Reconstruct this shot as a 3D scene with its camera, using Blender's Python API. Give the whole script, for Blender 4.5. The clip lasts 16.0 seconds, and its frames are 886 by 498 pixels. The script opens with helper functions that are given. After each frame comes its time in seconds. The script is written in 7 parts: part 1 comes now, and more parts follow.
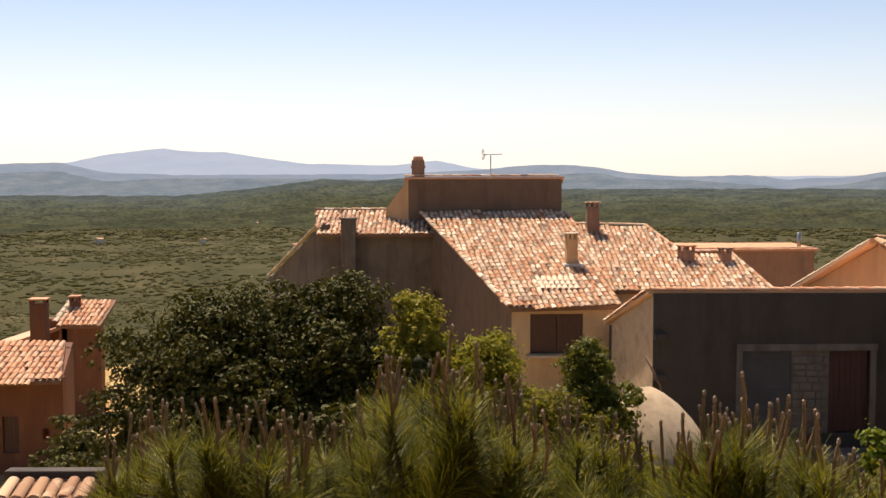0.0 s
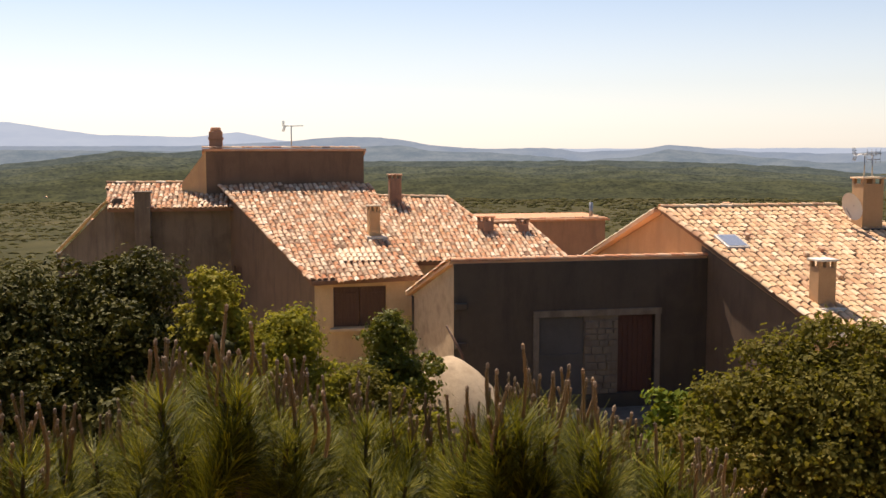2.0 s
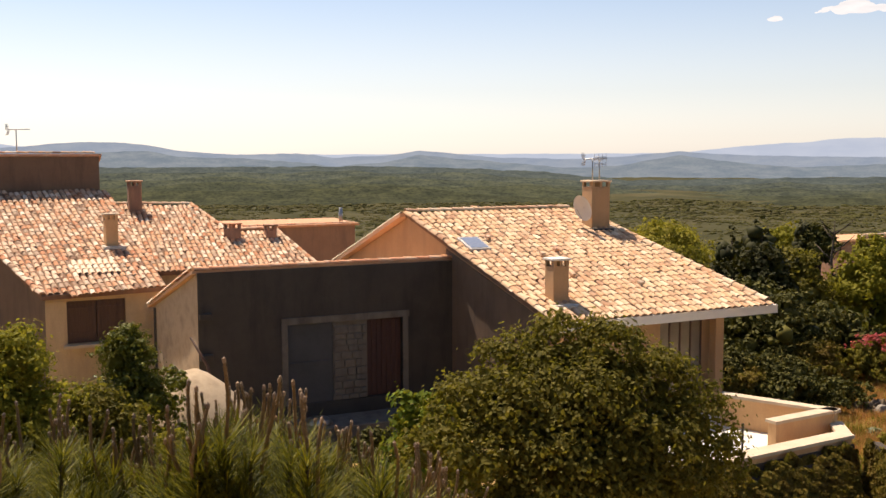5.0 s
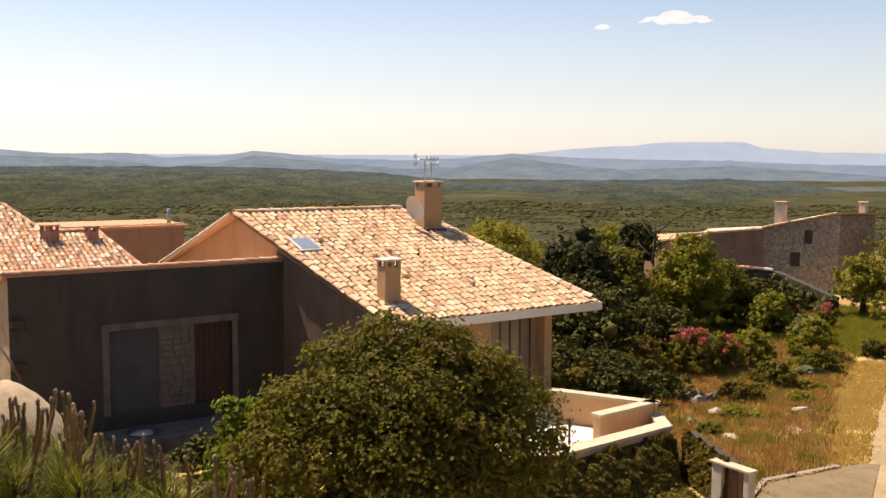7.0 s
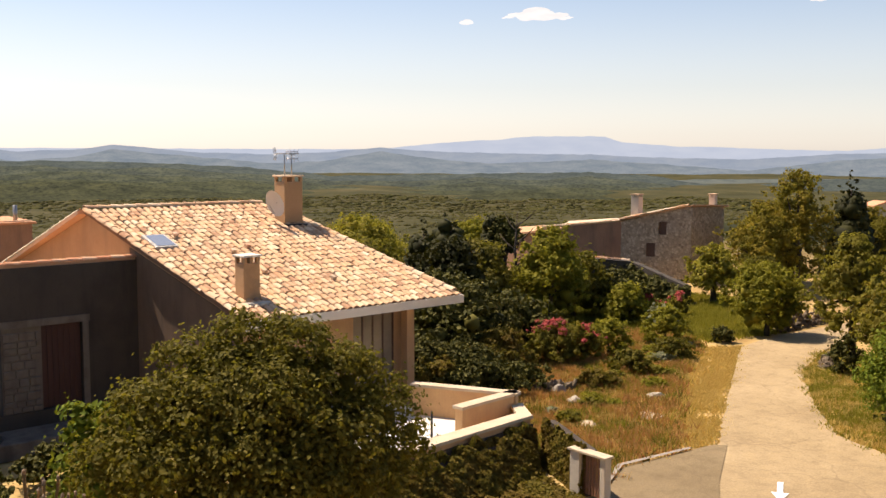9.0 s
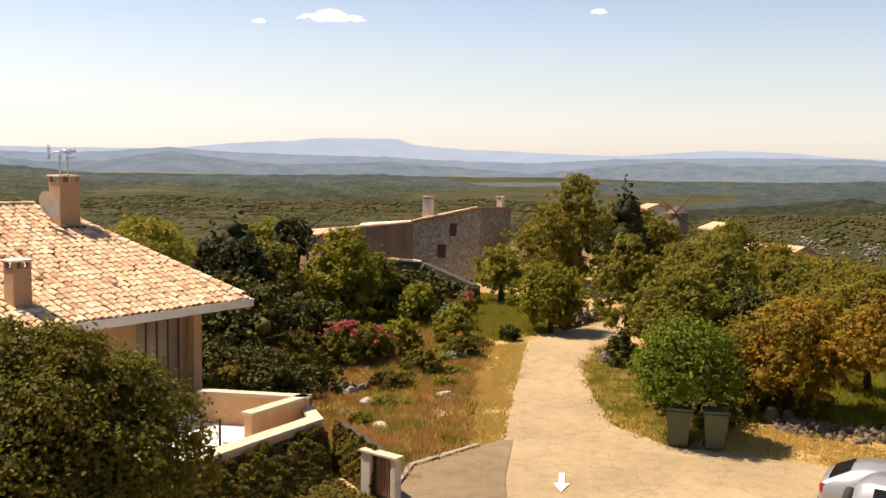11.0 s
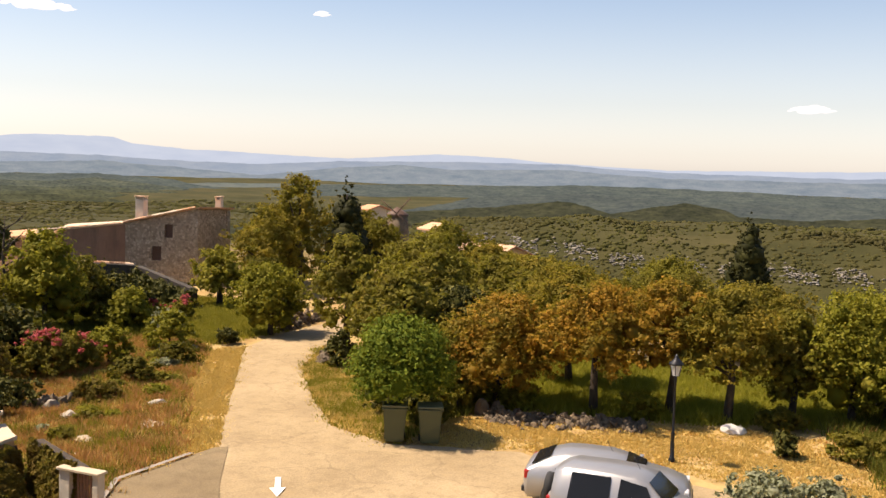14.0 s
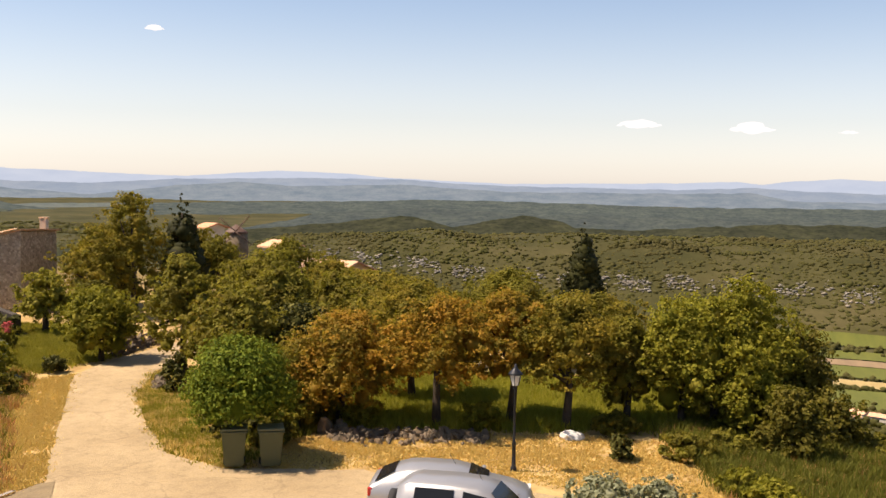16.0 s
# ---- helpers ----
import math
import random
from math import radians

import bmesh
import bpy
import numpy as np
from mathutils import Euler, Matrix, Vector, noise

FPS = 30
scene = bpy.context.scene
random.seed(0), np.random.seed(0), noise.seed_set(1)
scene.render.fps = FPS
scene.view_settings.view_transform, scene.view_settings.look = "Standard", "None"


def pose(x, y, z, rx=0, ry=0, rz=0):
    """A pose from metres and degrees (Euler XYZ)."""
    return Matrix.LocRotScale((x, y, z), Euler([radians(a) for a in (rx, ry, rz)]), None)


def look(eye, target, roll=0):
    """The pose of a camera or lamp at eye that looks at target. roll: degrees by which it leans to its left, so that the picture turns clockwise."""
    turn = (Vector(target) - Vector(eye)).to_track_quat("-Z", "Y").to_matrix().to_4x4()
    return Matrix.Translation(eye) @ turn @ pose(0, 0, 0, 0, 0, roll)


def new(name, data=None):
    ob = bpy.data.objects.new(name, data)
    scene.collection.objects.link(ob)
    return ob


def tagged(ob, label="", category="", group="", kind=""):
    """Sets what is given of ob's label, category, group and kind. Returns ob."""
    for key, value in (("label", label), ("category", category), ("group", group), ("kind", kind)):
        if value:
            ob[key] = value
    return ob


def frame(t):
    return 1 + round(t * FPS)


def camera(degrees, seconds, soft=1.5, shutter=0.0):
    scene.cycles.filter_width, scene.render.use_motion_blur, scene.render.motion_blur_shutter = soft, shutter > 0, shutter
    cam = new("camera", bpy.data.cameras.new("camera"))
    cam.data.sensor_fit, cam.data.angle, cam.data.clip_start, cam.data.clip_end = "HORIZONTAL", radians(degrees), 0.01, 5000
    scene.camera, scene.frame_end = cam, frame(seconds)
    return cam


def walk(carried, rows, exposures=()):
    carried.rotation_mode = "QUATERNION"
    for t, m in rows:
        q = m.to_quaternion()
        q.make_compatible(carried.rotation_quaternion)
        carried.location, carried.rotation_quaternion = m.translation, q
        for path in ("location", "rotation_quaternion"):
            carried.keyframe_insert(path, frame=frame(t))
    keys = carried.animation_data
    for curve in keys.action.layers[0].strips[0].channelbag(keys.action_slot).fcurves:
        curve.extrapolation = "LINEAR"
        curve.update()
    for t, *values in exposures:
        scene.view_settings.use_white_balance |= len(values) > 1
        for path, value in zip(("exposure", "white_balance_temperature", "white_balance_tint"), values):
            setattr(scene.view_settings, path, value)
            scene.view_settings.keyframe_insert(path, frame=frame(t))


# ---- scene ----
cam = camera(47.81, 16.0)
PATH = [
    (0.0, (-0.000, 0.000, 8.000), (-0.000, 9.978, 7.337), -0.16),
    (0.5, (0.037, 0.053, 7.998), (0.530, 10.014, 7.265), -0.25),
    (1.0, (0.071, 0.109, 7.996), (0.982, 10.033, 7.169), -0.10),
    (1.5, (0.107, 0.142, 7.995), (1.466, 10.009, 7.102), -0.24),
    (2.0, (0.139, 0.167, 7.996), (2.059, 9.935, 7.053), -0.12),
    (2.5, (0.171, 0.196, 7.998), (2.511, 9.876, 7.082), 0.19),
    (3.0, (0.215, 0.212, 7.996), (2.940, 9.792, 7.106), 0.04),
    (3.5, (0.267, 0.231, 7.994), (3.486, 9.655, 7.086), 0.29),
    (4.0, (0.314, 0.260, 7.991), (3.885, 9.558, 7.092), 0.18),
    (6.5, (0.615, 0.344, 7.953), (5.897, 8.788, 7.060), -0.10),
    (7.0, (0.685, 0.380, 7.949), (6.318, 8.595, 7.066), 0.20),
    (7.5, (0.759, 0.397, 7.942), (6.736, 8.364, 7.037), 0.56),
    (8.0, (0.825, 0.415, 7.938), (6.995, 8.232, 7.029), 0.42),
    (10.5, (1.030, 0.285, 7.965), (8.724, 6.605, 7.033), 0.54),
    (11.0, (1.055, 0.310, 7.959), (9.088, 6.196, 7.056), 0.88),
    (11.5, (1.111, 0.324, 7.950), (9.389, 5.854, 7.006), 1.30),
    (12.0, (1.179, 0.321, 7.941), (9.626, 5.590, 6.998), 1.08),
    (12.5, (1.247, 0.311, 7.932), (9.992, 5.066, 6.971), 1.61),
    (13.0, (1.321, 0.286, 7.925), (10.228, 4.735, 6.988), 1.42),
    (13.5, (1.388, 0.245, 7.914), (10.490, 4.301, 7.080), 1.27),
    (14.0, (1.439, 0.220, 7.903), (10.772, 3.715, 7.076), 1.74),
    (14.5, (1.512, 0.199, 7.902), (11.012, 3.220, 7.119), 1.50),
    (15.0, (1.573, 0.182, 7.902), (11.170, 2.900, 7.187), 1.48),
    (15.5, (1.619, 0.164, 7.898), (11.316, 2.505, 7.200), 1.28),
    (16.0, (1.666, 0.135, 7.898), (11.442, 2.140, 7.259), 0.98),
]
walk(cam, [(t, look(eye, target, roll)) for t, eye, target, roll in PATH], [(0.0, 0.66, 6900, 18), (6.5, 0.73, 6900, 18), (10.8, 0.81, 6900, 18), (13.0, 0.87, 6900, 18), (16.0, 0.86, 6900, 18)])

# ---------- world, sun ----------
SUN_DIR = Vector((-0.26, 0.955, 1.62)).normalized()   # towards the sun
world = bpy.data.worlds.new("world")
scene.world = world
world.use_nodes = True
wn = world.node_tree.nodes
sky = wn.new("ShaderNodeTexSky")
sky.sky_type = "NISHITA"
sky.sun_disc = False
sky.sun_elevation = math.asin(SUN_DIR.z)
sky.sun_rotation = math.atan2(SUN_DIR.x, SUN_DIR.y)
sky.altitude = 300
sky.air_density, sky.dust_density, sky.ozone_density = 1.0, 0.5, 1.0
haze = wn.new("ShaderNodeHueSaturation")      # milky summer air
sky_dir = wn.new("ShaderNodeTexCoord")
sky_up = wn.new("ShaderNodeSeparateXYZ")
milk = wn.new("ShaderNodeMapRange")
milk.interpolation_type = "SMOOTHSTEP"
milk.inputs[1].default_value, milk.inputs[2].default_value = -0.02, 0.22
milk.inputs[3].default_value, milk.inputs[4].default_value = 0.45, 1.0
world.node_tree.links.new(sky_dir.outputs["Generated"], sky_up.inputs[0])
world.node_tree.links.new(sky_up.outputs[2], milk.inputs[0])
world.node_tree.links.new(milk.outputs[0], haze.inputs["Saturation"])
world.node_tree.links.new(sky.outputs[0], haze.inputs["Color"])
world.node_tree.links.new(haze.outputs[0], wn["Background"].inputs[0])
wn["Background"].inputs[1].default_value = 0.082
sun_data = bpy.data.lights.new("sun", "SUN")
sun_data.energy, sun_data.angle, sun_data.color = 5.0, radians(0.5), (1.0, 0.89, 0.73)
sun = new("sun", sun_data)
sun.matrix_world = look((0, 0, 60), Vector((0, 0, 60)) - SUN_DIR)

# ---------- materials ----------
def nodes_of(name):
    m = bpy.data.materials.new(name)
    m.use_nodes = True
    nt = m.node_tree
    return m, nt, nt.nodes["Principled BSDF"]


def lin(nt, a, b):
    nt.links.new(a, b)


def ramp(nt, fac, colours):
    r = nt.nodes.new("ShaderNodeValToRGB")
    e = r.color_ramp.elements
    n = len(colours)
    while len(e) < n:
        e.new(0.5)
    for i, c in enumerate(colours):
        e[i].position = i / (n - 1)
        e[i].color = (*c, 1)
    lin(nt, fac, r.inputs[0])
    return r.outputs[0]


def noise_fac(nt, scale, detail=4.0, stretch=None, rough=0.6):
    g = nt.nodes.new("ShaderNodeNewGeometry")
    n = nt.nodes.new("ShaderNodeTexNoise")
    n.inputs["Scale"].default_value, n.inputs["Detail"].default_value = scale, detail
    n.inputs["Roughness"].default_value = rough
    if stretch:
        m = nt.nodes.new("ShaderNodeVectorMath")
        m.operation = "MULTIPLY"
        m.inputs[1].default_value = stretch
        lin(nt, g.outputs["Position"], m.inputs[0])
        lin(nt, m.outputs[0], n.inputs["Vector"])
    else:
        lin(nt, g.outputs["Position"], n.inputs["Vector"])
    return n.outputs[0]


def spread(nt, fac, lo=0.3, hi=0.7):
    m = nt.nodes.new("ShaderNodeMapRange")
    m.inputs[1].default_value, m.inputs[2].default_value = lo, hi
    lin(nt, fac, m.inputs[0])
    return m.outputs[0]


def mixc(nt, fac, a, b, mode="MIX"):
    m = nt.nodes.new("ShaderNodeMix")
    m.data_type, m.blend_type = "RGBA", mode
    for sock, v in ((m.inputs[0], fac), (m.inputs[6], a), (m.inputs[7], b)):
        if isinstance(v, (int, float)):
            sock.default_value = v
        elif isinstance(v, tuple):
            sock.default_value = (*v, 1)
        else:
            lin(nt, v, sock)
    return m.outputs[2]


def bump(nt, bsdf, fac, strength=0.3, dist=0.02):
    b = nt.nodes.new("ShaderNodeBump")
    b.inputs["Strength"].default_value, b.inputs["Distance"].default_value = strength, dist
    lin(nt, fac, b.inputs["Height"])
    lin(nt, b.outputs[0], bsdf.inputs["Normal"])


def surface(name, colours, scale=1.0, grain=12.0, rough=0.85, relief=0.3, dist=0.02, stretch=None, stain=None, metal=0.0, pieces=0.0):
    """A plain weathered surface: large patches from the colours, fine grain, and streaky stains."""
    m, nt, b = nodes_of(name)
    c = ramp(nt, spread(nt, noise_fac(nt, scale, 5, stretch)), colours)
    fine = noise_fac(nt, grain, 3)
    c = mixc(nt, 0.35, c, ramp(nt, fine, [(0.35, 0.35, 0.35), (1, 1, 1)]), "MULTIPLY")
    if stain:
        c = mixc(nt, spread(nt, noise_fac(nt, 1.0, 6, (2.2, 2.2, 0.35), 0.7), 0.48, 0.75), c, stain)
    if pieces:
        o = nt.nodes.new("ShaderNodeObjectInfo")
        g = nt.nodes.new("ShaderNodeNewGeometry")
        add = nt.nodes.new("ShaderNodeMath")
        add.operation = "ADD"
        lin(nt, o.outputs["Random"], add.inputs[0])
        lin(nt, g.outputs["Random Per Island"], add.inputs[1])
        fr = nt.nodes.new("ShaderNodeMath")
        fr.operation = "FRACT"
        lin(nt, add.outputs[0], fr.inputs[0])
        lo = 1 - pieces
        c = mixc(nt, 1.0, c, ramp(nt, fr.outputs[0], [(lo, lo, lo), (1, 1, 1), (1.0, 0.92, 0.8)]), "MULTIPLY")
    lin(nt, c, b.inputs["Base Color"])
    b.inputs["Roughness"].default_value, b.inputs["Metallic"].default_value = rough, metal
    if relief:
        bump(nt, b, fine, relief, dist)
    return m


def tile_material(name, tones, lichen):
    m, nt, b = nodes_of(name)
    o = nt.nodes.new("ShaderNodeObjectInfo")
    g = nt.nodes.new("ShaderNodeNewGeometry")
    add = nt.nodes.new("ShaderNodeMath")
    add.operation = "ADD"
    lin(nt, o.outputs["Random"], add.inputs[0])
    lin(nt, g.outputs["Random Per Island"], add.inputs[1])
    fr = nt.nodes.new("ShaderNodeMath")
    fr.operation = "FRACT"
    lin(nt, add.outputs[0], fr.inputs[0])
    c = ramp(nt, fr.outputs[0], tones)
    c = mixc(nt, spread(nt, noise_fac(nt, 5.0, 6), 0.52, 0.7), c, lichen)
    c = mixc(nt, 0.4, c, ramp(nt, noise_fac(nt, 30, 4), [(0.7, 0.7, 0.7), (1, 1, 1)]), "MULTIPLY")
    lin(nt, c, b.inputs["Base Color"])
    b.inputs["Roughness"].default_value = 0.8
    b.inputs["Specular IOR Level"].default_value = 0.15
    bump(nt, b, noise_fac(nt, 40, 3), 0.3, 0.006)
    return m


def leaf_material(name, tones, through_light=0.35, rough=0.7, patch=None, patch_scale=0.9, gloss=0.12):
    m, nt, b = nodes_of(name)
    g = nt.nodes.new("ShaderNodeNewGeometry")
    c = ramp(nt, g.outputs["Random Per Island"], tones)
    if patch:
        c = mixc(nt, spread(nt, noise_fac(nt, patch_scale, 3), 0.42, 0.62), c, patch)
    lin(nt, c, b.inputs["Base Color"])
    b.inputs["Roughness"].default_value = rough
    b.inputs["Specular IOR Level"].default_value = gloss
    if through_light:
        t = nt.nodes.new("ShaderNodeBsdfTranslucent")
        mx = nt.nodes.new("ShaderNodeMixShader")
        mx.inputs[0].default_value = through_light
        lin(nt, mixc(nt, 0.5, c, (0.30, 0.27, 0.02)), t.inputs[0])
        lin(nt, b.outputs[0], mx.inputs[1])
        lin(nt, t.outputs[0], mx.inputs[2])
        lin(nt, mx.outputs[0], nt.nodes["Material Output"].inputs[0])
    return m


def plain(name, colour, rough=0.5, metal=0.0, coat=0.0, grime=0.25):
    m, nt, b = nodes_of(name)
    c = mixc(nt, grime, colour, ramp(nt, noise_fac(nt, 3.0, 6), [(0.3, 0.28, 0.25), (1, 1, 1)]), "MULTIPLY")
    lin(nt, c, b.inputs["Base Color"])
    b.inputs["Roughness"].default_value, b.inputs["Metallic"].default_value = rough, metal
    b.inputs["Coat Weight"].default_value = coat
    return m


def backdrop_glow(name, colour, colour2, glow, grain=0.006, mottle=0.0):
    """Plain backdrop of far hills: daylight and miles of haze painted as glow."""
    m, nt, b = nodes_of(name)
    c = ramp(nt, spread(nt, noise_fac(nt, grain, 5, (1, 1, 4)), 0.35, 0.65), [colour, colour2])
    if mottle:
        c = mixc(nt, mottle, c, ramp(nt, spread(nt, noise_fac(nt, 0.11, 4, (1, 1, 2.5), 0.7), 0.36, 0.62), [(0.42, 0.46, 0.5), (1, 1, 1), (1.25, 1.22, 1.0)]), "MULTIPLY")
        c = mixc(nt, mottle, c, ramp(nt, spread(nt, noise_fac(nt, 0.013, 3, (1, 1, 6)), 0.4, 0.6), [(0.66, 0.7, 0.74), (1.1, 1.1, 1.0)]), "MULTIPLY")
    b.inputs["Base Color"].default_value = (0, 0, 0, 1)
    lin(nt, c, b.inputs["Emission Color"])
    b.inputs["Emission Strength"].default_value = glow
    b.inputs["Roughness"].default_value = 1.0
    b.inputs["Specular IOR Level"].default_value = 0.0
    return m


M = {
    "tile_old": tile_material("tile_old", [(0.42, 0.17, 0.08), (0.57, 0.31, 0.16), (0.82, 0.68, 0.51), (0.48, 0.21, 0.10), (0.64, 0.43, 0.27), (0.20, 0.11, 0.065), (0.70, 0.54, 0.38), (0.50, 0.25, 0.13)], (0.62, 0.47, 0.31)),
    "tile_pale": surface("tile_pale", [(0.70, 0.54, 0.36), (0.80, 0.66, 0.48)], 3.0, 20, 0.8, 0.3, 0.01),
    # bed coloured dark to deepen the shade in the gaps between tiles
    "tile_bed": surface("tile_bed", [(0.20, 0.10, 0.055), (0.28, 0.155, 0.085)], 3.0, 20, 0.9, 0.4, 0.02),
    "tile_new": tile_material("tile_new", [(0.60, 0.37, 0.20), (0.67, 0.46, 0.27), (0.54, 0.30, 0.16), (0.76, 0.59, 0.40), (0.62, 0.41, 0.235), (0.38, 0.21, 0.12), (0.70, 0.50, 0.31)], (0.64, 0.47, 0.30)),
    "tile_red": tile_material("tile_red", [(0.55, 0.24, 0.12), (0.62, 0.33, 0.18), (0.66, 0.42, 0.26), (0.50, 0.21, 0.11)], (0.62, 0.42, 0.28)),
    # grey render with the shed front's shade put into the base colour
    "render_grey_shaded": surface("render_grey_shaded", [(0.046, 0.037, 0.029), (0.072, 0.058, 0.044), (0.054, 0.044, 0.034)], 0.5, 25, 0.9, 0.4, 0.01, None, (0.034, 0.028, 0.023)),
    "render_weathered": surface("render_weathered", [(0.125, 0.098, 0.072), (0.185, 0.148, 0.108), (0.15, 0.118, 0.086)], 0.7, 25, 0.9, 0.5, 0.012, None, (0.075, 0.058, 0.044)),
    "render_peach": surface("render_peach", [(0.46, 0.265, 0.125), (0.52, 0.315, 0.155), (0.42, 0.24, 0.115)], 0.6, 25, 0.9, 0.3, 0.01, None, (0.37, 0.22, 0.115)),
    "render_ochre": surface("render_ochre", [(0.56, 0.40, 0.22), (0.64, 0.47, 0.27), (0.50, 0.36, 0.20)], 0.5, 25, 0.9, 0.3, 0.01, None, (0.40, 0.29, 0.18)),
    "render_pink": surface("render_pink", [(0.302, 0.168, 0.106), (0.370, 0.213, 0.134), (0.280, 0.157, 0.101)], 0.5, 25, 0.9, 0.3, 0.01, None, (0.19, 0.12, 0.08)),
    "render_orange": surface("render_orange", [(0.60, 0.36, 0.16), (0.67, 0.42, 0.20), (0.56, 0.33, 0.15)], 0.6, 25, 0.9, 0.25, 0.01, None, (0.48, 0.29, 0.15)),
    "stucco_oven": surface("stucco_oven", [(0.42, 0.31, 0.19), (0.54, 0.41, 0.26), (0.36, 0.265, 0.165)], 1.5, 30, 0.95, 0.7, 0.03),
    "render_red": surface("render_red", [(0.165, 0.063, 0.028), (0.198, 0.081, 0.037), (0.145, 0.056, 0.025)], 0.5, 25, 0.9, 0.3, 0.01, None, (0.24, 0.10, 0.05)),
    # darker copy of the render, with the walls' shade put into its colour
    "render_brown_shaded": surface("render_brown_shaded", [(0.15, 0.095, 0.058), (0.19, 0.122, 0.075), (0.135, 0.085, 0.053)], 0.5, 25, 0.9, 0.3, 0.01, None, (0.10, 0.066, 0.043)),
    # stucco darkened in colour for the shaded shed front
    "stucco_shaded": surface("stucco_shaded", [(0.13, 0.105, 0.08), (0.19, 0.16, 0.125), (0.11, 0.09, 0.07)], 1.2, 30, 0.9, 0.5, 0.02, None, (0.08, 0.065, 0.05)),
    "stucco_pale": surface("stucco_pale", [(0.55, 0.47, 0.36), (0.64, 0.56, 0.44), (0.50, 0.43, 0.33)], 1.2, 30, 0.9, 0.5, 0.02),
    "stone": surface("stone", [(0.30, 0.24, 0.18), (0.45, 0.37, 0.28), (0.38, 0.31, 0.23)], 2.0, 14, 0.9, 0.5, 0.03, None, None, 0.0, 0.5),
    # rock tones darkened to hold the shade under the oaks
    "rubble": surface("rubble", [(0.11, 0.080, 0.050), (0.20, 0.15, 0.095), (0.14, 0.105, 0.066)], 1.5, 9, 0.95, 0.6, 0.05, None, None, 0.0, 0.45),
    "rock": surface("rock", [(0.32, 0.27, 0.20), (0.48, 0.41, 0.31), (0.40, 0.34, 0.25)], 1.0, 9, 0.9, 0.6, 0.05, None, None, 0.0, 0.35),
    "far_rock": surface("far_rock", [(0.19, 0.17, 0.135), (0.30, 0.27, 0.22)], 0.05, 0.5, 0.95, 0.0, 0, None, None, 0.0, 0.4),
    "coping": surface("coping", [(0.52, 0.41, 0.27), (0.62, 0.51, 0.36)], 1.5, 25, 0.8, 0.3, 0.01),
    "floor_pale": surface("floor_pale", [(0.66, 0.62, 0.54), (0.78, 0.74, 0.66)], 1.5, 25, 0.7, 0.2, 0.01),
    "kerb": surface("kerb", [(0.26, 0.22, 0.17), (0.34, 0.29, 0.23)], 1.0, 30, 0.9, 0.3),
    "white_paint": plain("white_paint", (0.8, 0.8, 0.77), 0.7),
    "fascia": plain("fascia", (0.72, 0.66, 0.56), 0.6),
    "wood_dark": surface("wood_dark", [(0.09, 0.045, 0.028), (0.13, 0.068, 0.04)], 2.0, 30, 0.7, 0.4, 0.01, (8, 8, 0.6)),
    "wood_red": surface("wood_red", [(0.056, 0.019, 0.013), (0.075, 0.027, 0.017)], 2.0, 30, 0.7, 0.4, 0.01, (8, 8, 0.6)),
    "panel_grey": surface("panel_grey", [(0.056, 0.056, 0.057), (0.079, 0.079, 0.080)], 1.5, 20, 0.7, 0.2),
    "bark": surface("bark", [(0.045, 0.032, 0.02), (0.085, 0.062, 0.04)], 4.0, 25, 0.95, 0.8, 0.03, (3, 3, 0.7)),
    "metal_dark": plain("metal_dark", (0.03, 0.03, 0.032), 0.45, 0.6),
    "metal_grey": plain("metal_grey", (0.35, 0.35, 0.34), 0.4, 0.9),
    "dish": plain("dish", (0.62, 0.60, 0.55), 0.5),
    "lead": plain("lead", (0.50, 0.48, 0.44), 0.5, 0.3),
    "bin_green": plain("bin_green", (0.085, 0.095, 0.040), 0.5),
    "bin_lid": plain("bin_lid", (0.12, 0.13, 0.065), 0.45),
    "car_silver": plain("car_silver", (0.40, 0.395, 0.385), 0.36, 0.55, 0.35, 0.15),
    "car_trim": plain("car_trim", (0.02, 0.02, 0.021), 0.5),
    "tyre": plain("tyre", (0.02, 0.02, 0.02), 0.85),
    "rim": plain("rim", (0.45, 0.45, 0.45), 0.35, 0.8),
    "tail_red": plain("tail_red", (0.45, 0.02, 0.015), 0.2, 0.0, 0.5, 0.05),
    "gate_wood": surface("gate_wood", [(0.24, 0.11, 0.06), (0.32, 0.16, 0.09)], 2.0, 30, 0.7, 0.3, 0.01, (6, 6, 0.6)),
    "cloth_white": plain("cloth_white", (0.62, 0.60, 0.55), 0.8),
}

# glass: dark car glass and window panes
def glassy(name, colour, rough=0.03):
    m, nt, b = nodes_of(name)
    b.inputs["Base Color"].default_value = (*colour, 1)
    b.inputs["Roughness"].default_value = rough
    b.inputs["IOR"].default_value = 1.5
    b.inputs["Transmission Weight"].default_value = 0.5 if colour[0] > 0.2 else 0.0
    b.inputs["Specular IOR Level"].default_value = 0.25
    return m


